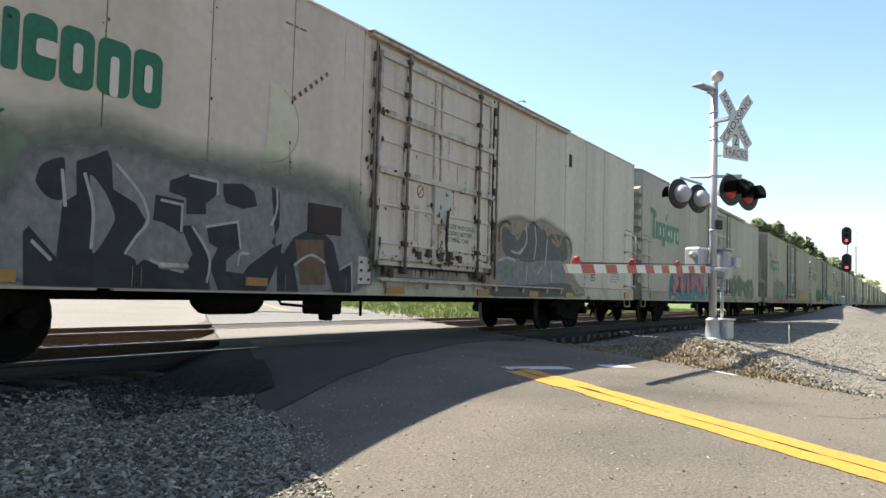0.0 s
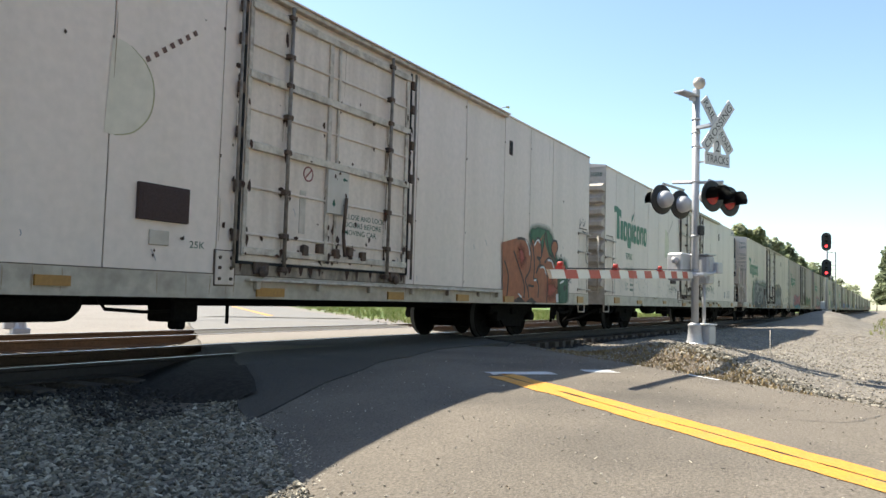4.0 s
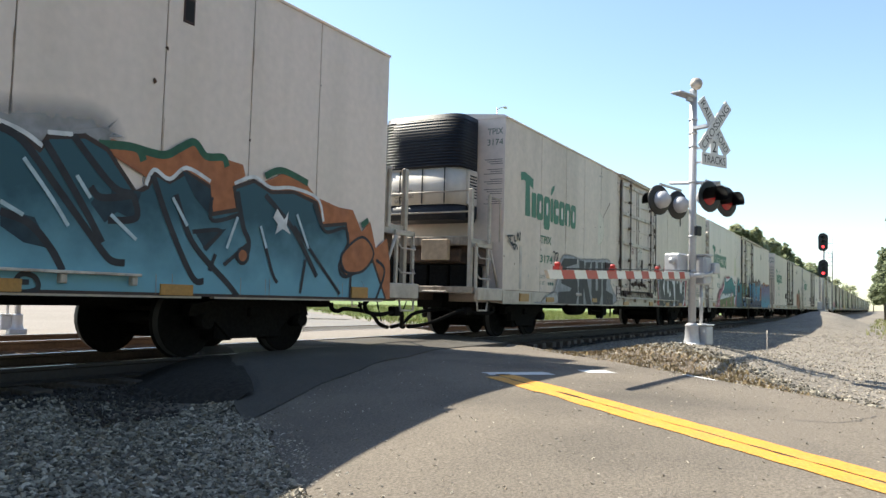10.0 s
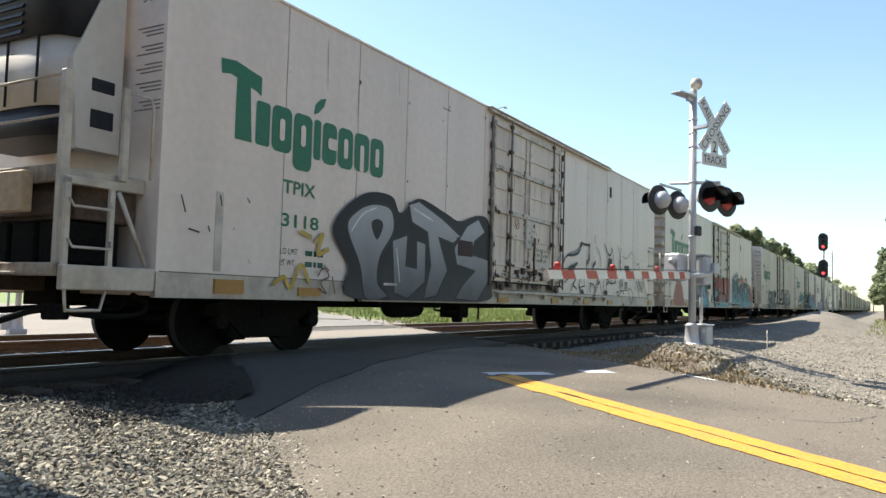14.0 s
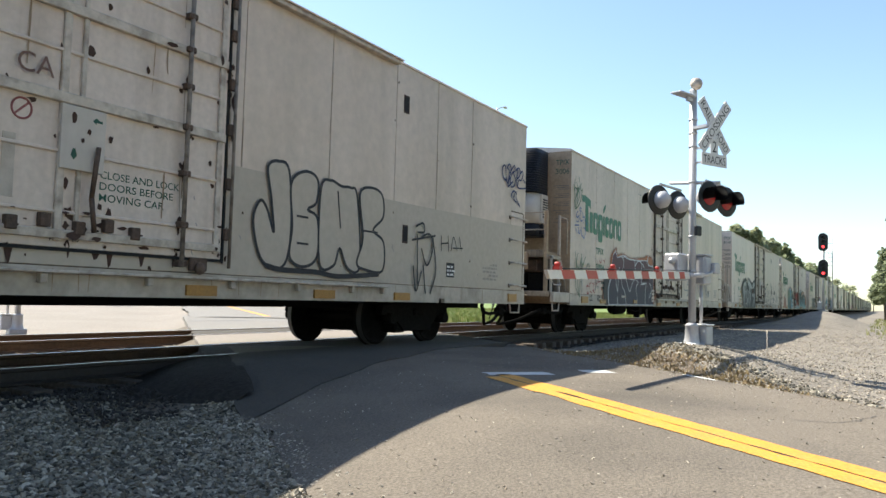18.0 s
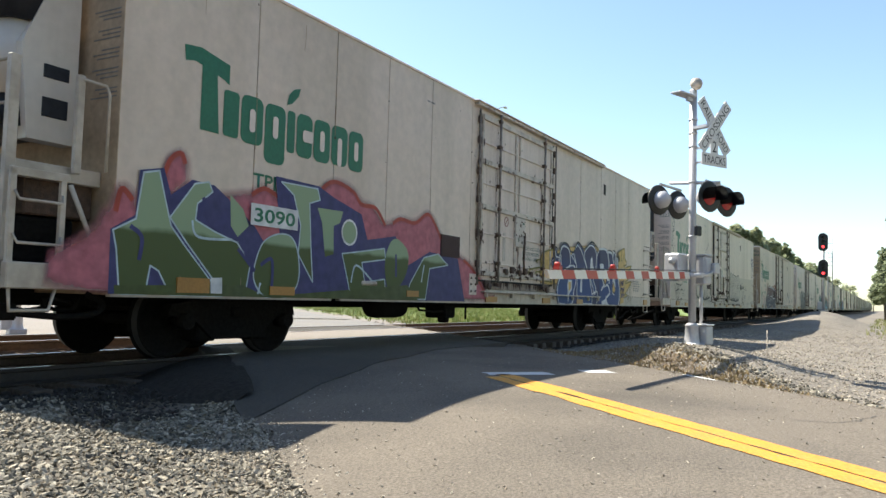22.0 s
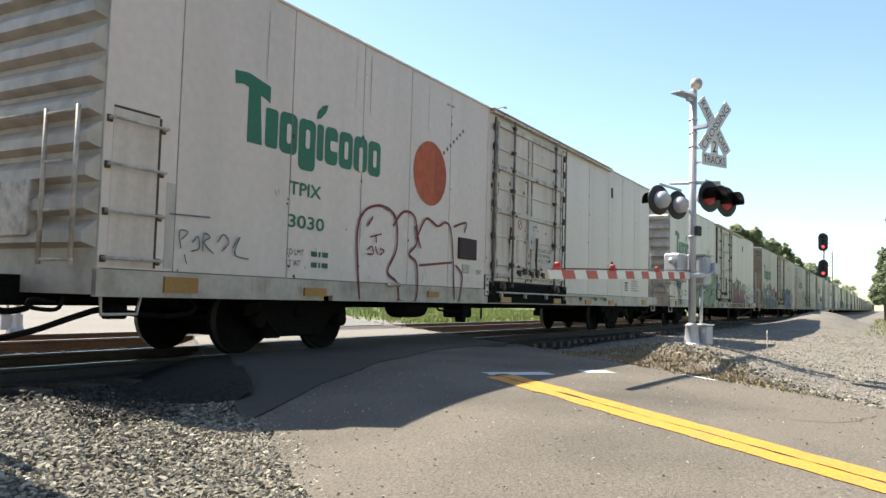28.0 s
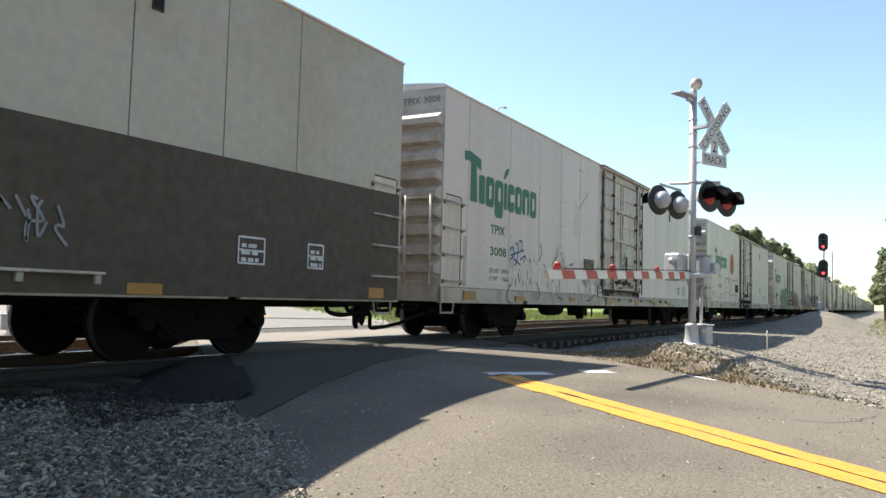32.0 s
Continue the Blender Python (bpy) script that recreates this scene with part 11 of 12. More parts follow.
brush(c, BLUE, 0.035, [[(-6.04, 1.85), (-5.89, 1.94), (-5.81, 1.78), (-6, 1.67)], [(-5.74, 2.04), (-5.61, 1.97), (-5.66, 1.69), (-5.75, 1.56)], [(-5.57, 2.09), (-5.4, 2.07), (-5.46, 1.84)], [(-5.51, 1.69), (-5.23, 1.79), (-5.33, 1.63)], [(-5.82, 1.7), (-5.5, 1.58)], [(-5.98, 1.76), (-5.3, 1.91)]])
c = ROLL[8]
brush(c, BLACK, 0.03, [[(-7.88, 4.15), (-7.7, 3.98), (-7.52, 3.98)], [(-7.62, 4.17), (-7.87, 4.03), (-7.57, 4.05)], [(-7.74, 3.91), (-7.9, 3.79), (-7.73, 3.72), (-7.56, 3.86), (-7.69, 3.9)], [(-7.85, 3.63), (-7.59, 3.62), (-7.8, 3.52), (-7.97, 3.55)], [(-7.59, 3.68), (-7.88, 3.42), (-7.66, 3.39)], [(-7.84, 3.34), (-8, 3.23), (-7.87, 3.19), (-7.62, 3.32)], [(-7.91, 3.17), (-7.99, 3.03), (-7.86, 2.99), (-7.65, 3.14)], [(-7.77, 2.94), (-7.64, 2.89), (-7.81, 2.77)], [(-7.84, 2.7), (-7.67, 2.66)], [(-7.79, 2.56), (-7.62, 2.52), (-7.79, 2.46)]])
brush(c, BLACK, 0.04, [[(-7.04, 1.89), (-6.94, 1.81), (-6.75, 1.82)], [(-6.85, 1.82), (-6.89, 1.69)], [(-7.34, 1.53), (-7.21, 1.6), (-6.93, 1.6), (-6.69, 1.59), (-6.45, 1.58), (-6.3, 1.63)], [(-7.26, 1.55), (-7.33, 1.34), (-7.24, 1.24)], [(-7.12, 1.56), (-7.06, 1.35), (-7.19, 1.13)], [(-6.93, 1.6), (-7.01, 1.25)], [(-6.74, 1.56), (-6.77, 1.25), (-6.9, 1.03)], [(-7.38, 1.34), (-7.11, 1.37), (-6.83, 1.43)], [(-6.53, 1.35), (-6.34, 1.43), (-6.23, 1.39)], [(-7.04, 1.03), (-7.17, 0.81)], [(-6.7, 0.82), (-6.57, 1.02), (-6.37, 1.07), (-6.26, 0.94), (-6.31, 0.8)], [(-6.91, 1.14), (-6.94, 0.93)], [(-7.19, 1.13), (-7.09, 0.96)]])
brush(c, BLACK, 0.042, [[(-4.6, 2.23), (-4.28, 2.2), (-4.09, 2.17)], [(-4.48, 2.31), (-4.29, 2.28)], [(-4.23, 2.33), (-4.17, 2.44), (-3.91, 2.44), (-3.97, 2.31), (-4.22, 2.26)], [(-4.41, 2.19), (-4.5, 1.59), (-4.6, 0.97), (-4.4, 0.8), (-4.29, 0.98), (-4.26, 1.73), (-4.28, 2.18)], [(-4.16, 2.19), (-4.19, 1.48), (-4.16, 0.88), (-4.03, 0.8), (-3.91, 1.05), (-3.94, 1.75), (-4.03, 2.2)], [(-3.9, 2.18), (-3.76, 2.01), (-3.73, 1.5), (-3.77, 0.98), (-3.9, 0.81)], [(-4.27, 1.93), (-3.95, 1.9)]])
c = ROLL[9]
wall_ink(c, "number_patch", [[(-6.1, 1.66), (-5.22, 1.66), (-5.22, 1.93), (-6.1, 1.93)]], PALE, "pale patch under the number", 0.05)
lettering(c, "lettering", "3090", -6.04, 1.7, 0.76, 0.18, M_GREEN, "green stencilled car number", fat=0.018, lift=0.053)
# the green piece covers the sight panel
for ob in ROLL[10].children:
    if ob.name.startswith(("sight_panel", "card_holder")):
        for piece in (ob, *ob.children):
            piece.material_slots[0].link = "OBJECT"
            piece.material_slots[0].material = SAGE
# the blue piece runs on over the lower door rail
for ob in ROLL[3].children:
    if ob.name.startswith("door_track") and max(v.co.z for v in ob.data.vertices) < 1.2:
        for part_of in (ob, *ob.children):
            part_of.material_slots[0].link = "OBJECT"
            part_of.material_slots[0].material = NAVY_BASE
# the cars ahead, seen from afar
pal = [TEAL, GREY, ORNG, OLIVE, BLUE, PURP, MOSS, PINK, SMOKE, GOLD]
for i, car in enumerate(AHEAD):
    rng = random.Random(300 + i)
    logo(car, -8.05 if i in (0, 2, 3, 5, 8, 9, 11, 13) else -7.2)
    if i in (2, 5, 8, 12):
        wall_ink(car, "paint_band", [[(-7.9, 1.04), (11.8, 1.04), (11.8, 3.4), (-7.9, 3.5)]], ink("tan", (0.40, 0.35, 0.25)), "tan stained lower side", 0.0006)
    haze(car, -6.5 + rng.random(), -0.5, 0.78, 1.5 + 0.6 * rng.random(), rng.choice(pal), 310 + i, 0.2, spikes=0.3)
    bubbles(car, -5.5, -0.8, 0.85, 2.0, 5, rng.choice(pal), BLACK, 330 + i, 0.05, inner=1)
    bubbles(car, 4.6, 9.5 + rng.random() * 2, 0.85, 1.5 + 0.6 * rng.random(), 5, rng.choice(pal), rng.choice([BLACK, NAVY, ORNG]), 350 + i, 0.05, inner=1)


# ---- the crossing's signals ----
def crossing_signal():
    """Mast with crossbuck, flashing lights, bell, gate mechanism and arm. Its face looks along -y, its arm lies along -x."""
    t = thing("crossing_signal", "silver railway crossing mast with crossbuck, red flashers and gate", "crossing signal", "crossing signals")
    bm = bmesh.new()
    tube(bm, (0, 0, 0.05), (0, 0, 4.55), 0.066, n=16)
    mast = part("mast", bm, M_SILVER, t, "silver painted mast")
    for z in (0.35, 1.32, 1.95, 2.95, 3.6, 3.85, 4.1):
        bm = bmesh.new()
        tube(bm, (0, 0, z), (0, 0, z + 0.035), 0.078, n=16)
        part("band", bm, M_SILVER, mast)
    bm = boxes((-0.19, 0.19, -0.19, 0.19, -0.12, 0.05), bevel=0.02)
    lathe(bm, [(0.15, 0.05), (0.13, 0.12), (0.115, 0.34), (0.13, 0.36), (0.08, 0.4)], (0, 0, 0), "z", 16)
    part("base", bm, M_SILVER, t, "silver cast base")
    b = part("junction_box", boxes((0.12, 0.34, -0.22, 0.02, 0.02, 0.36), bevel=0.02), M_SILVER, t, "grey junction box")
    part("lid", boxes((0.1, 0.36, -0.24, 0.04, 0.362, 0.39), bevel=0.01), M_SIGN, b)
    part("conduit", tubes(((0.2, -0.06, 0.38), (0.2, -0.06, 1.12)), r=0.03), M_SILVER, t)
    # gate mechanism
    g = part("gate_mechanism", boxes((-0.3, 0.0, 0.08, 0.4, 1.16, 1.66), bevel=0.03), M_SILVER, t, "grey gate motor housing")
    part("housing", boxes((0.09, 0.32, -0.2, 0.16, 1.1, 1.62), bevel=0.03), M_SILVER, g)
    part("housing_lid", boxes((0.07, 0.34, -0.22, 0.18, 1.622, 1.65), bevel=0.01), M_SILVER, g)
    part("door", boxes((0.12, 0.29, -0.212, -0.2, 1.16, 1.56), bevel=0.008), M_SILVER, g)
    for z in (1.24, 1.46):
        part("hinge", boxes((0.1, 0.13, -0.222, -0.2, z, z + 0.06), bevel=0.006), M_SILVER, g)
    bm = bmesh.new()
    tube(bm, (-0.12, -0.28, 1.26), (-0.12, 0.46, 1.26), 0.045, n=10)
    part("shaft", bm, M_SILVER, g)
    for y in (-0.24, 0.42):
        bm = bmesh.new()
        pipe(bm, [(-0.35, y, 1.25), (-0.1, y, 1.26), (0.2, y, 1.3), (0.36, y, 1.4)], 0.03)
        part("counterweight_arm", bm, M_SILVER, g)
    part("counterweight", boxes((0.26, 0.44, -0.3, -0.18, 1.3, 1.5), bevel=0.02), M_SILVER, g)
    bm = bmesh.new()
    lathe(bm, [(0.0, -0.06), (0.05, -0.05), (0.07, 0.0), (0.05, 0.05), (0.0, 0.06)], (-0.34, 0.2, 1.52), "z", 12)
    part("cover_knob", bm, M_SILVER, g)
    bm = boxes((-0.09, 0.09, -0.14, -0.08, 1.98, 2.16), bevel=0.02)
    part("small_box", bm, M_GRILLE, t, "small dark box on the mast")
    # arm
    a0, a1 = Vector((-0.3, -0.02, 1.25)), Vector((-6.95, -0.0, 1.0))
    arm = None
    n = 17
    for k in range(n):
        p, q = a0.lerp(a1, k / n), a0.lerp(a1, (k + 1) / n)
        h0, h1 = 0.058 - 0.012 * k / n, 0.058 - 0.012 * (k + 1) / n
        sl = 0.04
        bm = bmesh.new()
        vs = []
        for y in (-0.02, 0.02):
            vs += [bm.verts.new((p.x - sl, y, p.z + h0)), bm.verts.new((q.x - sl, y, q.z + h1)), bm.verts.new((q.x + sl, y, q.z - h1)), bm.verts.new((p.x + sl, y, p.z - h0))]
        for f in ((0, 1, 2, 3), (7, 6, 5, 4), (0, 4, 5, 1), (1, 5, 6, 2), (2, 6, 7, 3), (3, 7, 4, 0)):
            bm.faces.new([vs[i] for i in f])
        bmesh.ops.recalc_face_normals(bm, faces=bm.faces[:])
        m = M_GATERED if k % 2 else M_SIGN
        if arm is None:
            arm = part("gate_arm", bm, m, t, "red and white striped gate arm, lowered")
            arm.rotation_euler = (0, 0, radians(20))
        else:
            part("stripe", bm, m, arm)
    for f in (0.33, 0.665, 0.955):
        p = a0.lerp(a1, f)
        bm = boxes((p.x - 0.05, p.x + 0.05, -0.035, 0.035, p.z + 0.05, p.z + 0.09))
        lathe(bm, [(0.0, -0.03), (0.02, -0.03), (0.026, -0.015), (0.026, 0.015), (0.02, 0.03), (0.0, 0.03)], (p.x, 0, p.z + 0.11), "y", 14)
        part("arm_light", bm, M_GATERED, arm, "red gate-arm light")
    part("lamp_wire", tubes(((a0.x, -0.03, a0.z + 0.09), (a1.x * 0.95, -0.03, a1.z + 0.075)), r=0.008), M_SIGBLACK, arm)
    # crossbuck
    y = -0.46
    xb = part("crossbuck", boxes((-0.06, 0.06, y + 0.02, -0.05, 3.93, 3.98)), M_SILVER, t, "white crossbuck sign with black letters")
    for s, txt in ((1, "RAILROAD"), (-1, "CROSSING")):
        bm = boxes((-0.58, 0.58, -0.008, 0.008, -0.11, 0.11), bevel=0.002)
        yy = y - (0.0 if s > 0 else 0.018)
        m = Matrix.Translation((0, yy, 3.91)) @ Matrix.Rotation(radians(50 * s), 4, "Y")
        bm.transform(m)
        bl = part("blade", bm, M_SIGN, xb)
        parts_txt = [(txt, -0.53, 1.06)] if s < 0 else [("RAIL", -0.53, 0.38), ("ROAD", 0.14, 0.39)]
        for tx, x0, w in parts_txt:
            lettering(bl, "lettering", tx, x0, -0.065, w, 0.13, M_SIGNBLACK, "black sign letters", place=lambda u, z, m=m: m @ Vector((u, -0.0095, z)))
    tr = part("track_sign", boxes((-0.1, 0.1, y - 0.008, y + 0.008, 3.42, 3.7), (-0.34, 0.34, y - 0.01, y + 0.01, 3.2, 3.42)), M_SIGN, t, "white plate that counts the tracks")
    lettering(tr, "lettering", "2", -0.055, 3.45, 0.11, 0.2, M_SIGNBLACK, place=lambda u, z: (u, y - 0.0095, z))
    lettering(tr, "lettering", "TRACKS", -0.3, 3.24, 0.6, 0.14, M_SIGNBLACK, place=lambda u, z: (u, y - 0.0115, z))
    for z in (3.3, 3.56):
        part("sign_bracket", boxes((-0.02, 0.02, y + 0.012, -0.05, z, z + 0.03)), M_SILVER, tr)
    xb.rotation_euler = tr.rotation_euler = (0, 0, radians(-7))
    # flashers, two each way
    cross = part("light_bracket", tubes(((0, -0.5, 2.92), (0, 0.44, 2.98)), r=0.03), M_SILVER, t)
    cross.rotation_euler = (0, 0, radians(10))
    spin = Matrix.Rotation(radians(10), 4, "Z")
    for sy in (-1, 1):
        part("light_crossarm", tubes(((-0.46, 0.42 * sy, 2.9), (0.46, 0.42 * sy, 2.9)), r=0.026), M_SILVER, cross)
        for sx in (-1, 1):
            x, yy, z = 0.42 * sx, 0.45 * sy, 2.62
            turn = Matrix.Translation(spin @ Vector((x, yy, z))) @ Matrix.Rotation(radians(-10), 4, "Z") @ (Matrix.Rotation(math.pi, 4, "Z") if sy > 0 else Matrix())
            bm = bmesh.new()
            lathe(bm, [(0.0, 0.02), (0.26, 0.0), (0.275, -0.02), (0.255, -0.03), (0.16, -0.02)], (0, 0, 0), "y", 32)
            bm.transform(turn)
            fl = part("flasher", bm, M_SIGBLACK, t, "round black flashing-light target")
            bm = bmesh.new()
            lathe(bm, [(0.16, 0.02), (0.15, 0.12), (0.09, 0.2), (0.0, 0.21)], (0, 0, 0), "y", 20)
            bm.transform(turn)
            part("light_housing", bm, M_SILVER, fl)
            bm = bmesh.new()
            lathe(bm, [(0.0, -0.055), (0.08, -0.05), (0.15, -0.022)], (0, 0, 0), "y", 24)
            bm.transform(turn)
            part("lens", bm, M_LENS, fl, "red lens")
            bm = bmesh.new()
            rows = []
            for yv in (-0.02, -0.28):
                rows.append([bm.verts.new((0.165 * math.cos(a), yv - (0.0 if yv > -0.1 else 0.0), 0.165 * math.sin(a))) for a in [radians(-20 + 220 * k / 14) for k in range(15)]])
            for k in range(14):
                bm.faces.new((rows[0][k], rows[0][k + 1], rows[1][k + 1], rows[1][k])).smooth = True
            sol = bmesh.ops.solidify(bm, geom=bm.faces[:], thickness=0.006)
            bm.transform(turn)
            part("hood", bm, M_SIGBLACK, fl)
    # bell and the flat arm at the top
    bm = bmesh.new()
    lathe(bm, [(0.0, -0.1), (0.06, -0.09), (0.1, -0.05), (0.115, 0.0), (0.11, 0.02), (0.0, 0.03)], (0, 0, 0), "y", 20)
    bm.transform(Matrix.Translation((0.0, -0.06, 4.78)) @ Matrix.Rotation(radians(-35), 4, "Z"))
    bell = part("bell", bm, M_BAR, t, "weathered white bell")
    part("bell_bracket", boxes((-0.06, 0.06, -0.05, 0.05, 4.55, 4.68), bevel=0.015), M_SILVER, bell)
    bm = boxes((-0.55, -0.03, -0.1, 0.12, 4.52, 4.55), (-0.2, 0.0, -0.03, 0.03, 4.44, 4.52), bevel=0.006)
    part("top_bracket", bm, M_SILVER, t, "flat silver bracket arm")
    return t


sig = crossing_signal()
sig.matrix_basis = pose(14.4, -5.35, 0.09, 0, 0, -20)
copy_thing(sig, pose(10.87, 9.3, -0.2, 0, 0, 160))


def block_signal(x, y, z):
    t = thing("block_signal", "tall railway signal with two black heads, red lit", "railway signal")
    t.location = (x, y, z)
    bm = bmesh.new()
    tube(bm, (0, 0, 0), (0, 0, 5.5), 0.09, n=12)
    part("mast", bm, M_SILVER, t)
    part("base", boxes((-0.3, 0.3, -0.3, 0.3, -0.7, 0.12), bevel=0.03), M_CONC, t, "concrete footing")
    part("case", boxes((-0.12, 0.25, 0.1, 0.4, 0.15, 0.7), bevel=0.03), M_SILVER, t, "grey relay case")
    for zc in (3.05, 4.95):
        bm = bmesh.new()
        ring = [(0.32 * math.cos(a), (0.33 if math.sin(a) >= 0 else -0.33) + 0.32 * math.sin(a)) for a in [2 * math.pi * k / 28 for k in range(28)]]
        vs = [[bm.verts.new((yy, p, zc + q)) for p, q in ring] for yy in (-0.14, -0.17)]
        bm.faces.new(vs[0]), bm.faces.new(vs[1][::-1])
        for k in range(28):
            bm.faces.new((vs[0][k], vs[0][(k + 1) % 28], vs[1][(k + 1) % 28], vs[1][k]))
        bmesh.ops.recalc_face_normals(bm, faces=bm.faces[:])
        head = part("signal_head", bm, M_SIGBLACK, t, "black oval signal head")
        for k, dz in enumerate((0.32, 0.0, -0.32)):
            lit = k == 2
            bm = bmesh.new()
            lathe(bm, [(0.0, -0.2), (0.075, -0.195), (0.095, -0.17)], (0, 0, zc + dz), "x", 18)
            part("lens", bm, M_LENSLIT if lit else M_SIGBLACK, head, "lit red lens" if lit else "")
            bm = bmesh.new()
            rows = [[bm.verts.new((xx, 0.125 * math.cos(a), zc + dz + 0.125 * math.sin(a))) for a in [radians(-10 + 200 * j / 12) for j in range(13)]] for xx in (-0.17, -0.4)]
            for j in range(12):
                bm.faces.new((rows[0][j], rows[0][j + 1], rows[1][j + 1], rows[1][j]))
            bmesh.ops.solidify(bm, geom=bm.faces[:], thickness=0.006)
            part("hood", bm, M_SIGBLACK, head)
        part("head_case", boxes((-0.138, 0.12, -0.16, 0.16, zc - 0.5, zc + 0.5), bevel=0.03), M_SIGBLACK, head)
    bm = tubes(((0.55, -0.55, 0), (0.55, -0.55, 5.3)), r=0.035)
    lad = part("ladder", bm, M_SILVER, t, "thin service ladder with basket rails")
    part("ladder_rail", tubes(((0.55, -0.25, 0), (0.55, -0.25, 4.6)), r=0.025), M_SILVER, lad)
    for k in range(15):
        part("rung", tubes(((0.55, -0.55, 0.3 + 0.3 * k), (0.55, -0.25, 0.3 + 0.3 * k)), r=0.014, n=6), M_SILVER, lad)
    for z in (2.5, 3.3, 4.2, 4.9):
        part("cage_rail", tubes(((0.0, -0.05, z), (0.55, -0.55, z)), r=0.02, n=6), M_SILVER, lad)
    return t


block_signal(61.3, -4.6, 0.62)
stake = thing("marker_stake", "thin grey marker stake stuck in the gravel bank", "stake")
stake.location = (16.36, -6.37, ground_height(16.36, -6.37))
part("shaft", tubes(((0, 0, -0.3), (0.01, 0, 0.5)), r=0.008, n=7), M_BAR, stake)


# ---- poles and wires beyond the tracks ----
def utility_pole(x, y, h, turn=0):
    t = thing("utility_pole", "weathered wooden utility pole with a crossarm", "utility pole", "utility poles")
    t.matrix_basis = pose(x, y, -0.3, 0, 0, turn)
    bm = bmesh.new()
    tube(bm, (0, 0, -0.5), (0, 0, h), 0.17, 0.11, n=12)
    part("pole", bm, M_BARK, t)
    a = part("crossarm", boxes((-1.3, 1.3, -0.06, 0.06, h - 0.9, h - 0.76), bevel=0.01), M_BARK, t)
    for u in (-1.2, -0.6, 0.6, 1.2):
        bm = bmesh.new()
        lathe(bm, [(0.03, 0.0), (0.06, 0.04), (0.04, 0.1), (0.06, 0.14), (0.0, 0.18)], (u, 0, h - 0.76), "z", 8)
        part("insulator", bm, M_GRILLE, a)
    bm = bmesh.new()
    lathe(bm, [(0.0, -0.45), (0.2, -0.42), (0.22, 0.4), (0.0, 0.45)], (0.0, -0.38, h - 1.9), "z", 14)
    part("transformer", bm, M_BAR, t)
    return t


utility_pole(33.5, 49.5, 21.5, 30)
utility_pole(-6.0, 60.0, 21.0, 30)
for k in range(3):
    bm = bmesh.new()
    a, b = Vector((33.5 + 0.6 * (k - 1), 49.5, 20.5)), Vector((-6.0 + 0.6 * (k - 1), 60.0, 20.0))
    pipe(bm, [a.lerp(b, j / 12) - Vector((0, 0, 1.2 * math.sin(math.pi * j / 12))) for j in range(13)], 0.02, 5)
    tagged(finish("overhead_wire", bm, M_SIGBLACK), "thin black overhead wire between poles", "wire", "overhead wires")


def street_lamp(x, y, h):
    t = thing("street_lamp", "grey street lamp with a small head", "street lamp")
    t.location = (x, y, -0.3)
    bm = bmesh.new()
    tube(bm, (0, 0, 0), (0, 0, h), 0.12, 0.07, n=10)
    part("pole", bm, M_SILVER, t)
    bm = bmesh.new()
    pipe(bm, [(0, 0, h - 0.2), (0.3, -0.2, h + 0.1), (0.9, -0.5, h + 0.25)], 0.05)
    part("arm", bm, M_SILVER, t)
    part("head", boxes((0.7, 1.3, -0.7, -0.4, h + 0.15, h + 0.35), bevel=0.05), M_BAR, t)
    return t


street_lamp(79.5, 30.4, 23.3)


# ---- trees ----
def tree(x, y, h, spread, leaves, seed, leaf, pine=False):
    rng = random.Random(seed)
    t = thing("tree", "tall pine with a ragged dark green crown" if pine else "leafy green broadleaf tree with an uneven crown", "tree", "trees along the line")
    t.matrix_basis = pose(x, y, -0.5, 0, 0, rng.uniform(0, 360))
    bm = bmesh.new()
    tube(bm, (0, 0, -0.4), (0.2, 0.1, h * 0.5), h * 0.022, h * 0.013, n=8)
    tube(bm, (0.2, 0.1, h * 0.5), (0.1, 0.3, h * 0.92), h * 0.013, h * 0.004, n=7)
    ends = []
    for k in range(14 if not pine else 18):
        z = h * rng.uniform(0.3 if not pine else 0.35, 0.9)
        a = rng.uniform(0, 6.283)
        r = spread * (0.45 + 0.55 * rng.random()) * (1.0 - 0.55 * abs(z / h - 0.5) / 0.5 if not pine else 1.15 - z / h)
        e = Vector((r * math.cos(a), r * math.sin(a), z + h * rng.uniform(0.03, 0.12) * (0.3 if pine else 1)))
        tube(bm, (0.15, 0.1, z), e, h * 0.006, h * 0.002, n=5)
        ends.append(e)
    part("trunk", bm, M_BARK, t, "grey-brown trunk with limbs")
    ends.append(Vector((0.1, 0.3, h * 0.95)))
    verts, faces = [], []
    per = leaves // len(ends)
    for e in ends:
        cr = spread * rng.uniform(0.22, 0.42)
        for _ in range(per):
            d = Vector((rng.gauss(0, 1), rng.gauss(0, 1), rng.gauss(0, 0.7)))
            d = d.normalized() * cr * (rng.random() ** 0.4)
            c = e + d * (1 if not pine else 0.85)
            s = leaf * rng.uniform(0.6, 1.4)
            m = Euler((rng.uniform(-1, 1), rng.uniform(-1, 1), rng.uniform(0, 6.3))).to_matrix()
            n = len(verts)
            verts += [tuple(c + m @ Vector(v) * s) for v in ((-0.5, -0.3, 0), (0.1, -0.45, 0.08), (0.55, 0.05, 0), (0.05, 0.45, 0.1), (-0.45, 0.25, -0.05))]
            faces.append((n, n + 1, n + 2, n + 3, n + 4))
    me = bpy.data.meshes.new("crown")
    me.from_pydata(verts, [], faces)
    me.materials.append(M_LEAFP if pine else M_LEAF)
    ob = new("crown", me)
    ob.parent = t
    return t


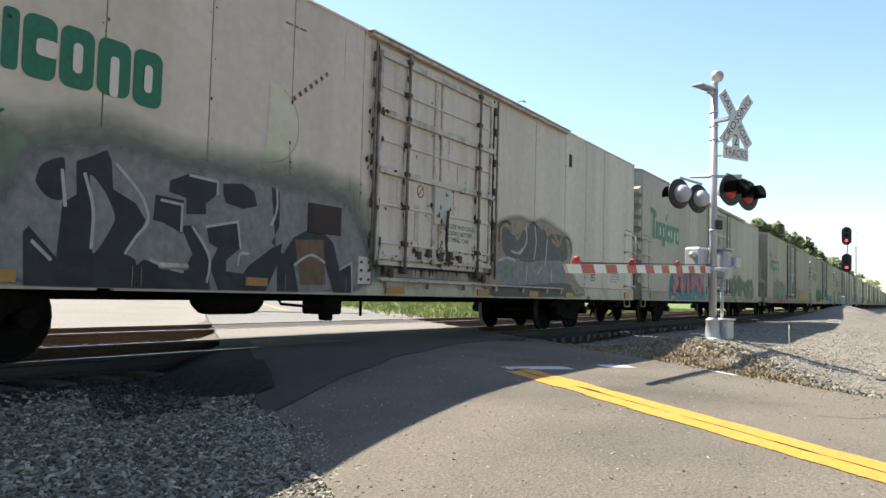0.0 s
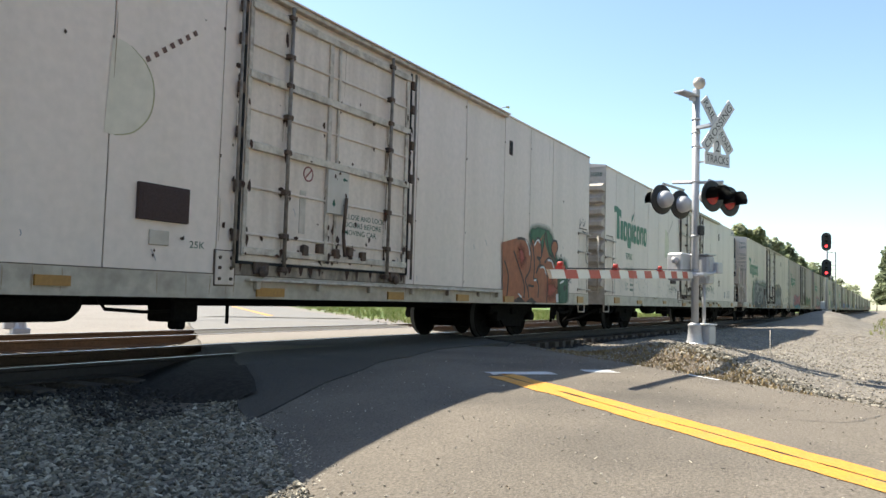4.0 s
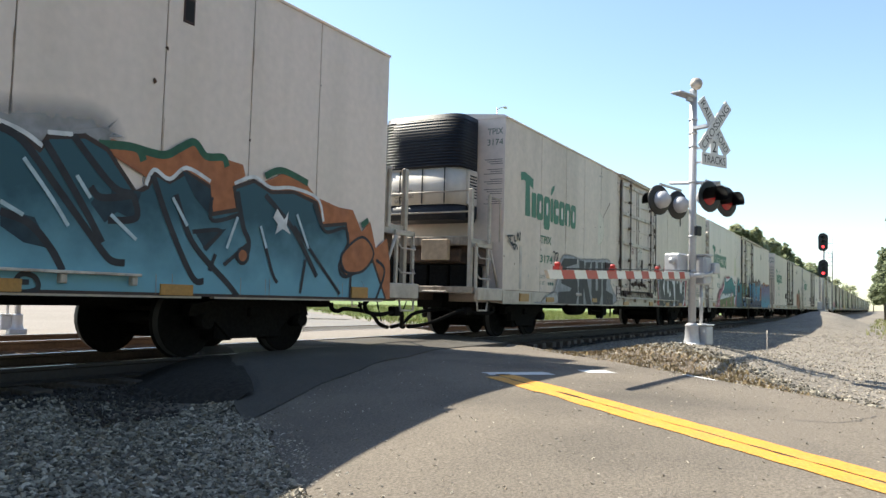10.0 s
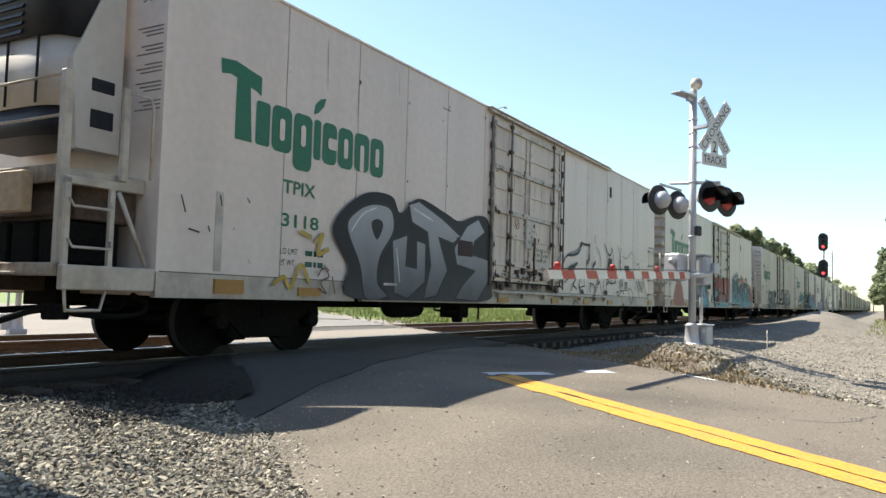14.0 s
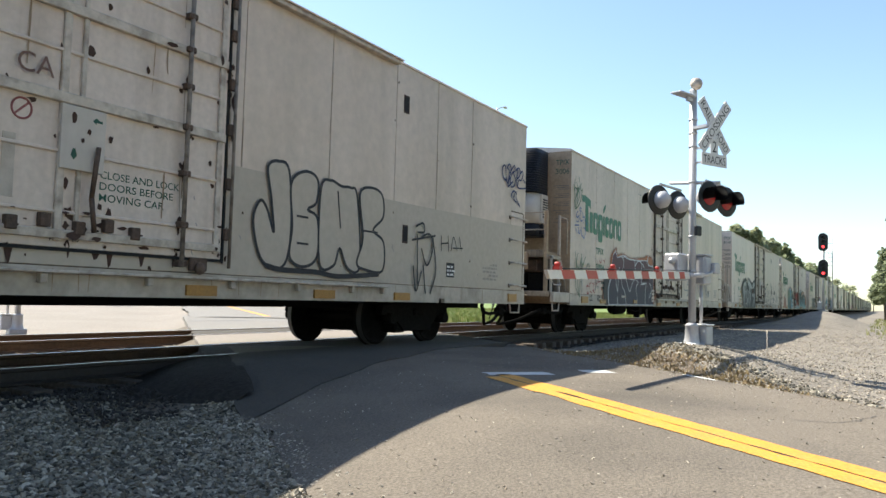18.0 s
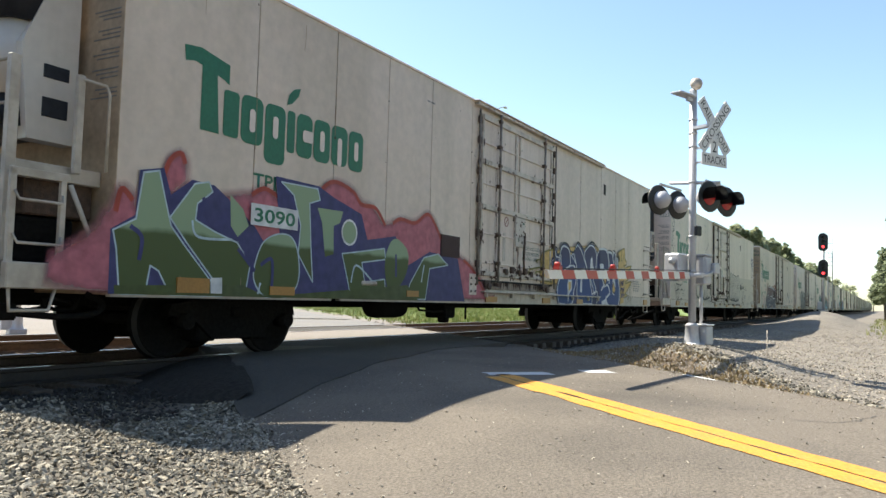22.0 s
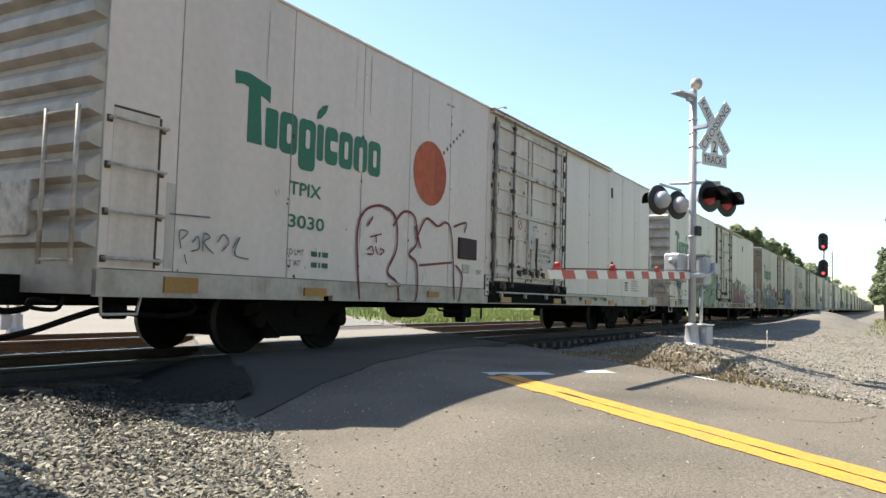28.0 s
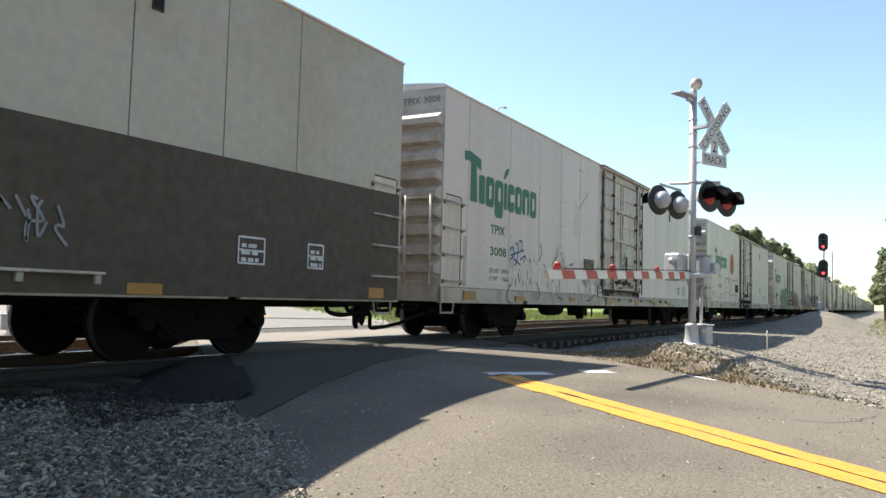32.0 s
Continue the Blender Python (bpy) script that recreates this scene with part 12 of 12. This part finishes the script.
rng = random.Random(7)
spots = []
for k in range(24):
    X = 165 + 14 * k + rng.uniform(-5, 5)
    spots.append((X, 17 + rng.uniform(-2, 5), rng.uniform(13.5, 18.5), rng.uniform(4.5, 6.5), 2200, rng.random() < 0.25))
for k in range(16):
    spots.append((185 + 22 * k + rng.uniform(-6, 6), 27 + rng.uniform(-3, 6), rng.uniform(14, 18), rng.uniform(4.5, 6.5), 1200, rng.random() < 0.4))
for k in range(12):
    spots.append((125 + 20 * k + rng.uniform(-6, 6), -12.2 - 0.25 * k + rng.uniform(-2, 1.0), rng.uniform(13, 17), rng.uniform(3.5, 4.8), 1800, rng.random() < 0.6))
for X, Y, h in ((84, -8.95, 7.0), (94, -8.75, 7.2), (78, -9.9, 8.5), (104, -8.5, 6.4), (116, -8.4, 6.6), (90, -10, 9.5)):
    spots.append((X, Y, h, 2.3, 3000, True))
for k in range(10):
    spots.append((480 + 25 * k, -22 + 6 * k + rng.uniform(-8, 8), rng.uniform(14, 20), 7, 500, False))
for X, Y, h in ((52, 70, 9), (70, 95, 12), (38, 88, 10), (96, 80, 11), (60, 120, 14), (20, 100, 11), (120, 110, 14)):
    spots.append((X, Y, h, h * 0.36, 1200, False))
# unseen trees added behind the camera to hold back low sky light
for k in range(15):
    spots.append((-62 + 9.5 * k + rng.uniform(-2, 2), -31 + rng.uniform(-4, 3), rng.uniform(14, 18), rng.uniform(5, 6.5), 700, False))
for k, (X, Y, h, sp, n, pine) in enumerate(spots):
    tree(X, Y, h, sp, n, 500 + k, 0.9 if X > 150 or Y < -20 else 0.55 if X > 120 or Y > 0 else 0.28, pine)


def tufts(name, count, region, size, material, label, seed):
    """Grass and weeds: thin blades in one mesh."""
    rng = random.Random(seed)
    verts, faces = [], []
    for _ in range(count):
        x, y = region(rng)
        z = ground_height(x, y)
        for _ in range(rng.randint(4, 8)):
            a = rng.uniform(0, 6.283)
            h = size * rng.uniform(0.4, 1.3)
            w = 0.012 + 0.02 * rng.random()
            bx, by = x + rng.uniform(-0.12, 0.12), y + rng.uniform(-0.12, 0.12)
            lx, ly = 0.5 * h * math.cos(a), 0.5 * h * math.sin(a)
            n = len(verts)
            verts += [(bx - w * math.sin(a), by + w * math.cos(a), z - 0.02), (bx + w * math.sin(a), by - w * math.cos(a), z - 0.02), (bx + lx, by + ly, z + h)]
            faces.append((n, n + 1, n + 2))
    me = bpy.data.meshes.new(name)
    me.from_pydata(verts, [], faces)
    me.materials.append(material)
    return tagged(new(name, me), label, "grass", "", "stuff")


def verge(rng):
    while True:
        x, y = rng.uniform(10, 80), 9 + 34 * rng.random() ** 1.4
        if ACROSS.x * x + ACROSS.y * y > EDGE_B + 2.5 + 2 * rng.random():
            return x, y


def bank(rng):
    while True:
        x, y = rng.uniform(38, 120), -7.5 - 8 * rng.random() ** 0.8
        if not on_road(x, y, 0.5):
            return x, y


M_BLADE = stones("grass_blades", [(0.10, 0.16, 0.03), (0.20, 0.23, 0.06), (0.34, 0.29, 0.13), (0.13, 0.19, 0.04)], 0.8, 0.0)
tufts("grass_tufts", 7000, verge, 0.2, M_BLADE, "patchy green and dry grass beyond the tracks", 61)
tufts("weeds", 1500, bank, 0.22, M_BLADE, "dry weeds on the stony bank", 62)
M_STRAW = stones("dry_grass", [(0.24, 0.17, 0.09), (0.33, 0.25, 0.14), (0.16, 0.11, 0.06), (0.28, 0.22, 0.11)], 0.85, 0.0)
tufts("dry_grass", 800, rubble, 0.035, M_STRAW, "short dry grass along the edge of the road", 63)


# ---- motion ----
def motions():
    for ob, off in CARS:
        walk(ob, [(float(t), pose(s + off, 0, 0)) for t, s in enumerate(S_ROWS)])
    # the axles of the cars that pass close by roll with the train
    axles = {}
    for car in ROLL:
        for t in car.children:
            if t.name.startswith("truck"):
                for a in t.children:
                    if a.name.startswith("wheelset"):
                        axles.setdefault(round(a.location.x, 2), []).append(a)
    last = len(S_ROWS) - 1
    for x, group in axles.items():
        rows = []
        for k in range(last * 15 * 2 + 1):
            t = k / 30
            i = min(int(t), last - 1)
            s = S_ROWS[i] + (S_ROWS[i + 1] - S_ROWS[i]) * (t - i)
            rows.append((t, pose(x, 0, 0.457) @ Matrix.Rotation(s / 0.457, 4, "Y")))
        walk(group[0], rows)
        kept = group[0].animation_data
        for a in group[1:]:
            a.rotation_mode = "QUATERNION"
            a.animation_data_create()
            a.animation_data.action = kept.action
            a.animation_data.action_slot = kept.action_slot


motions()
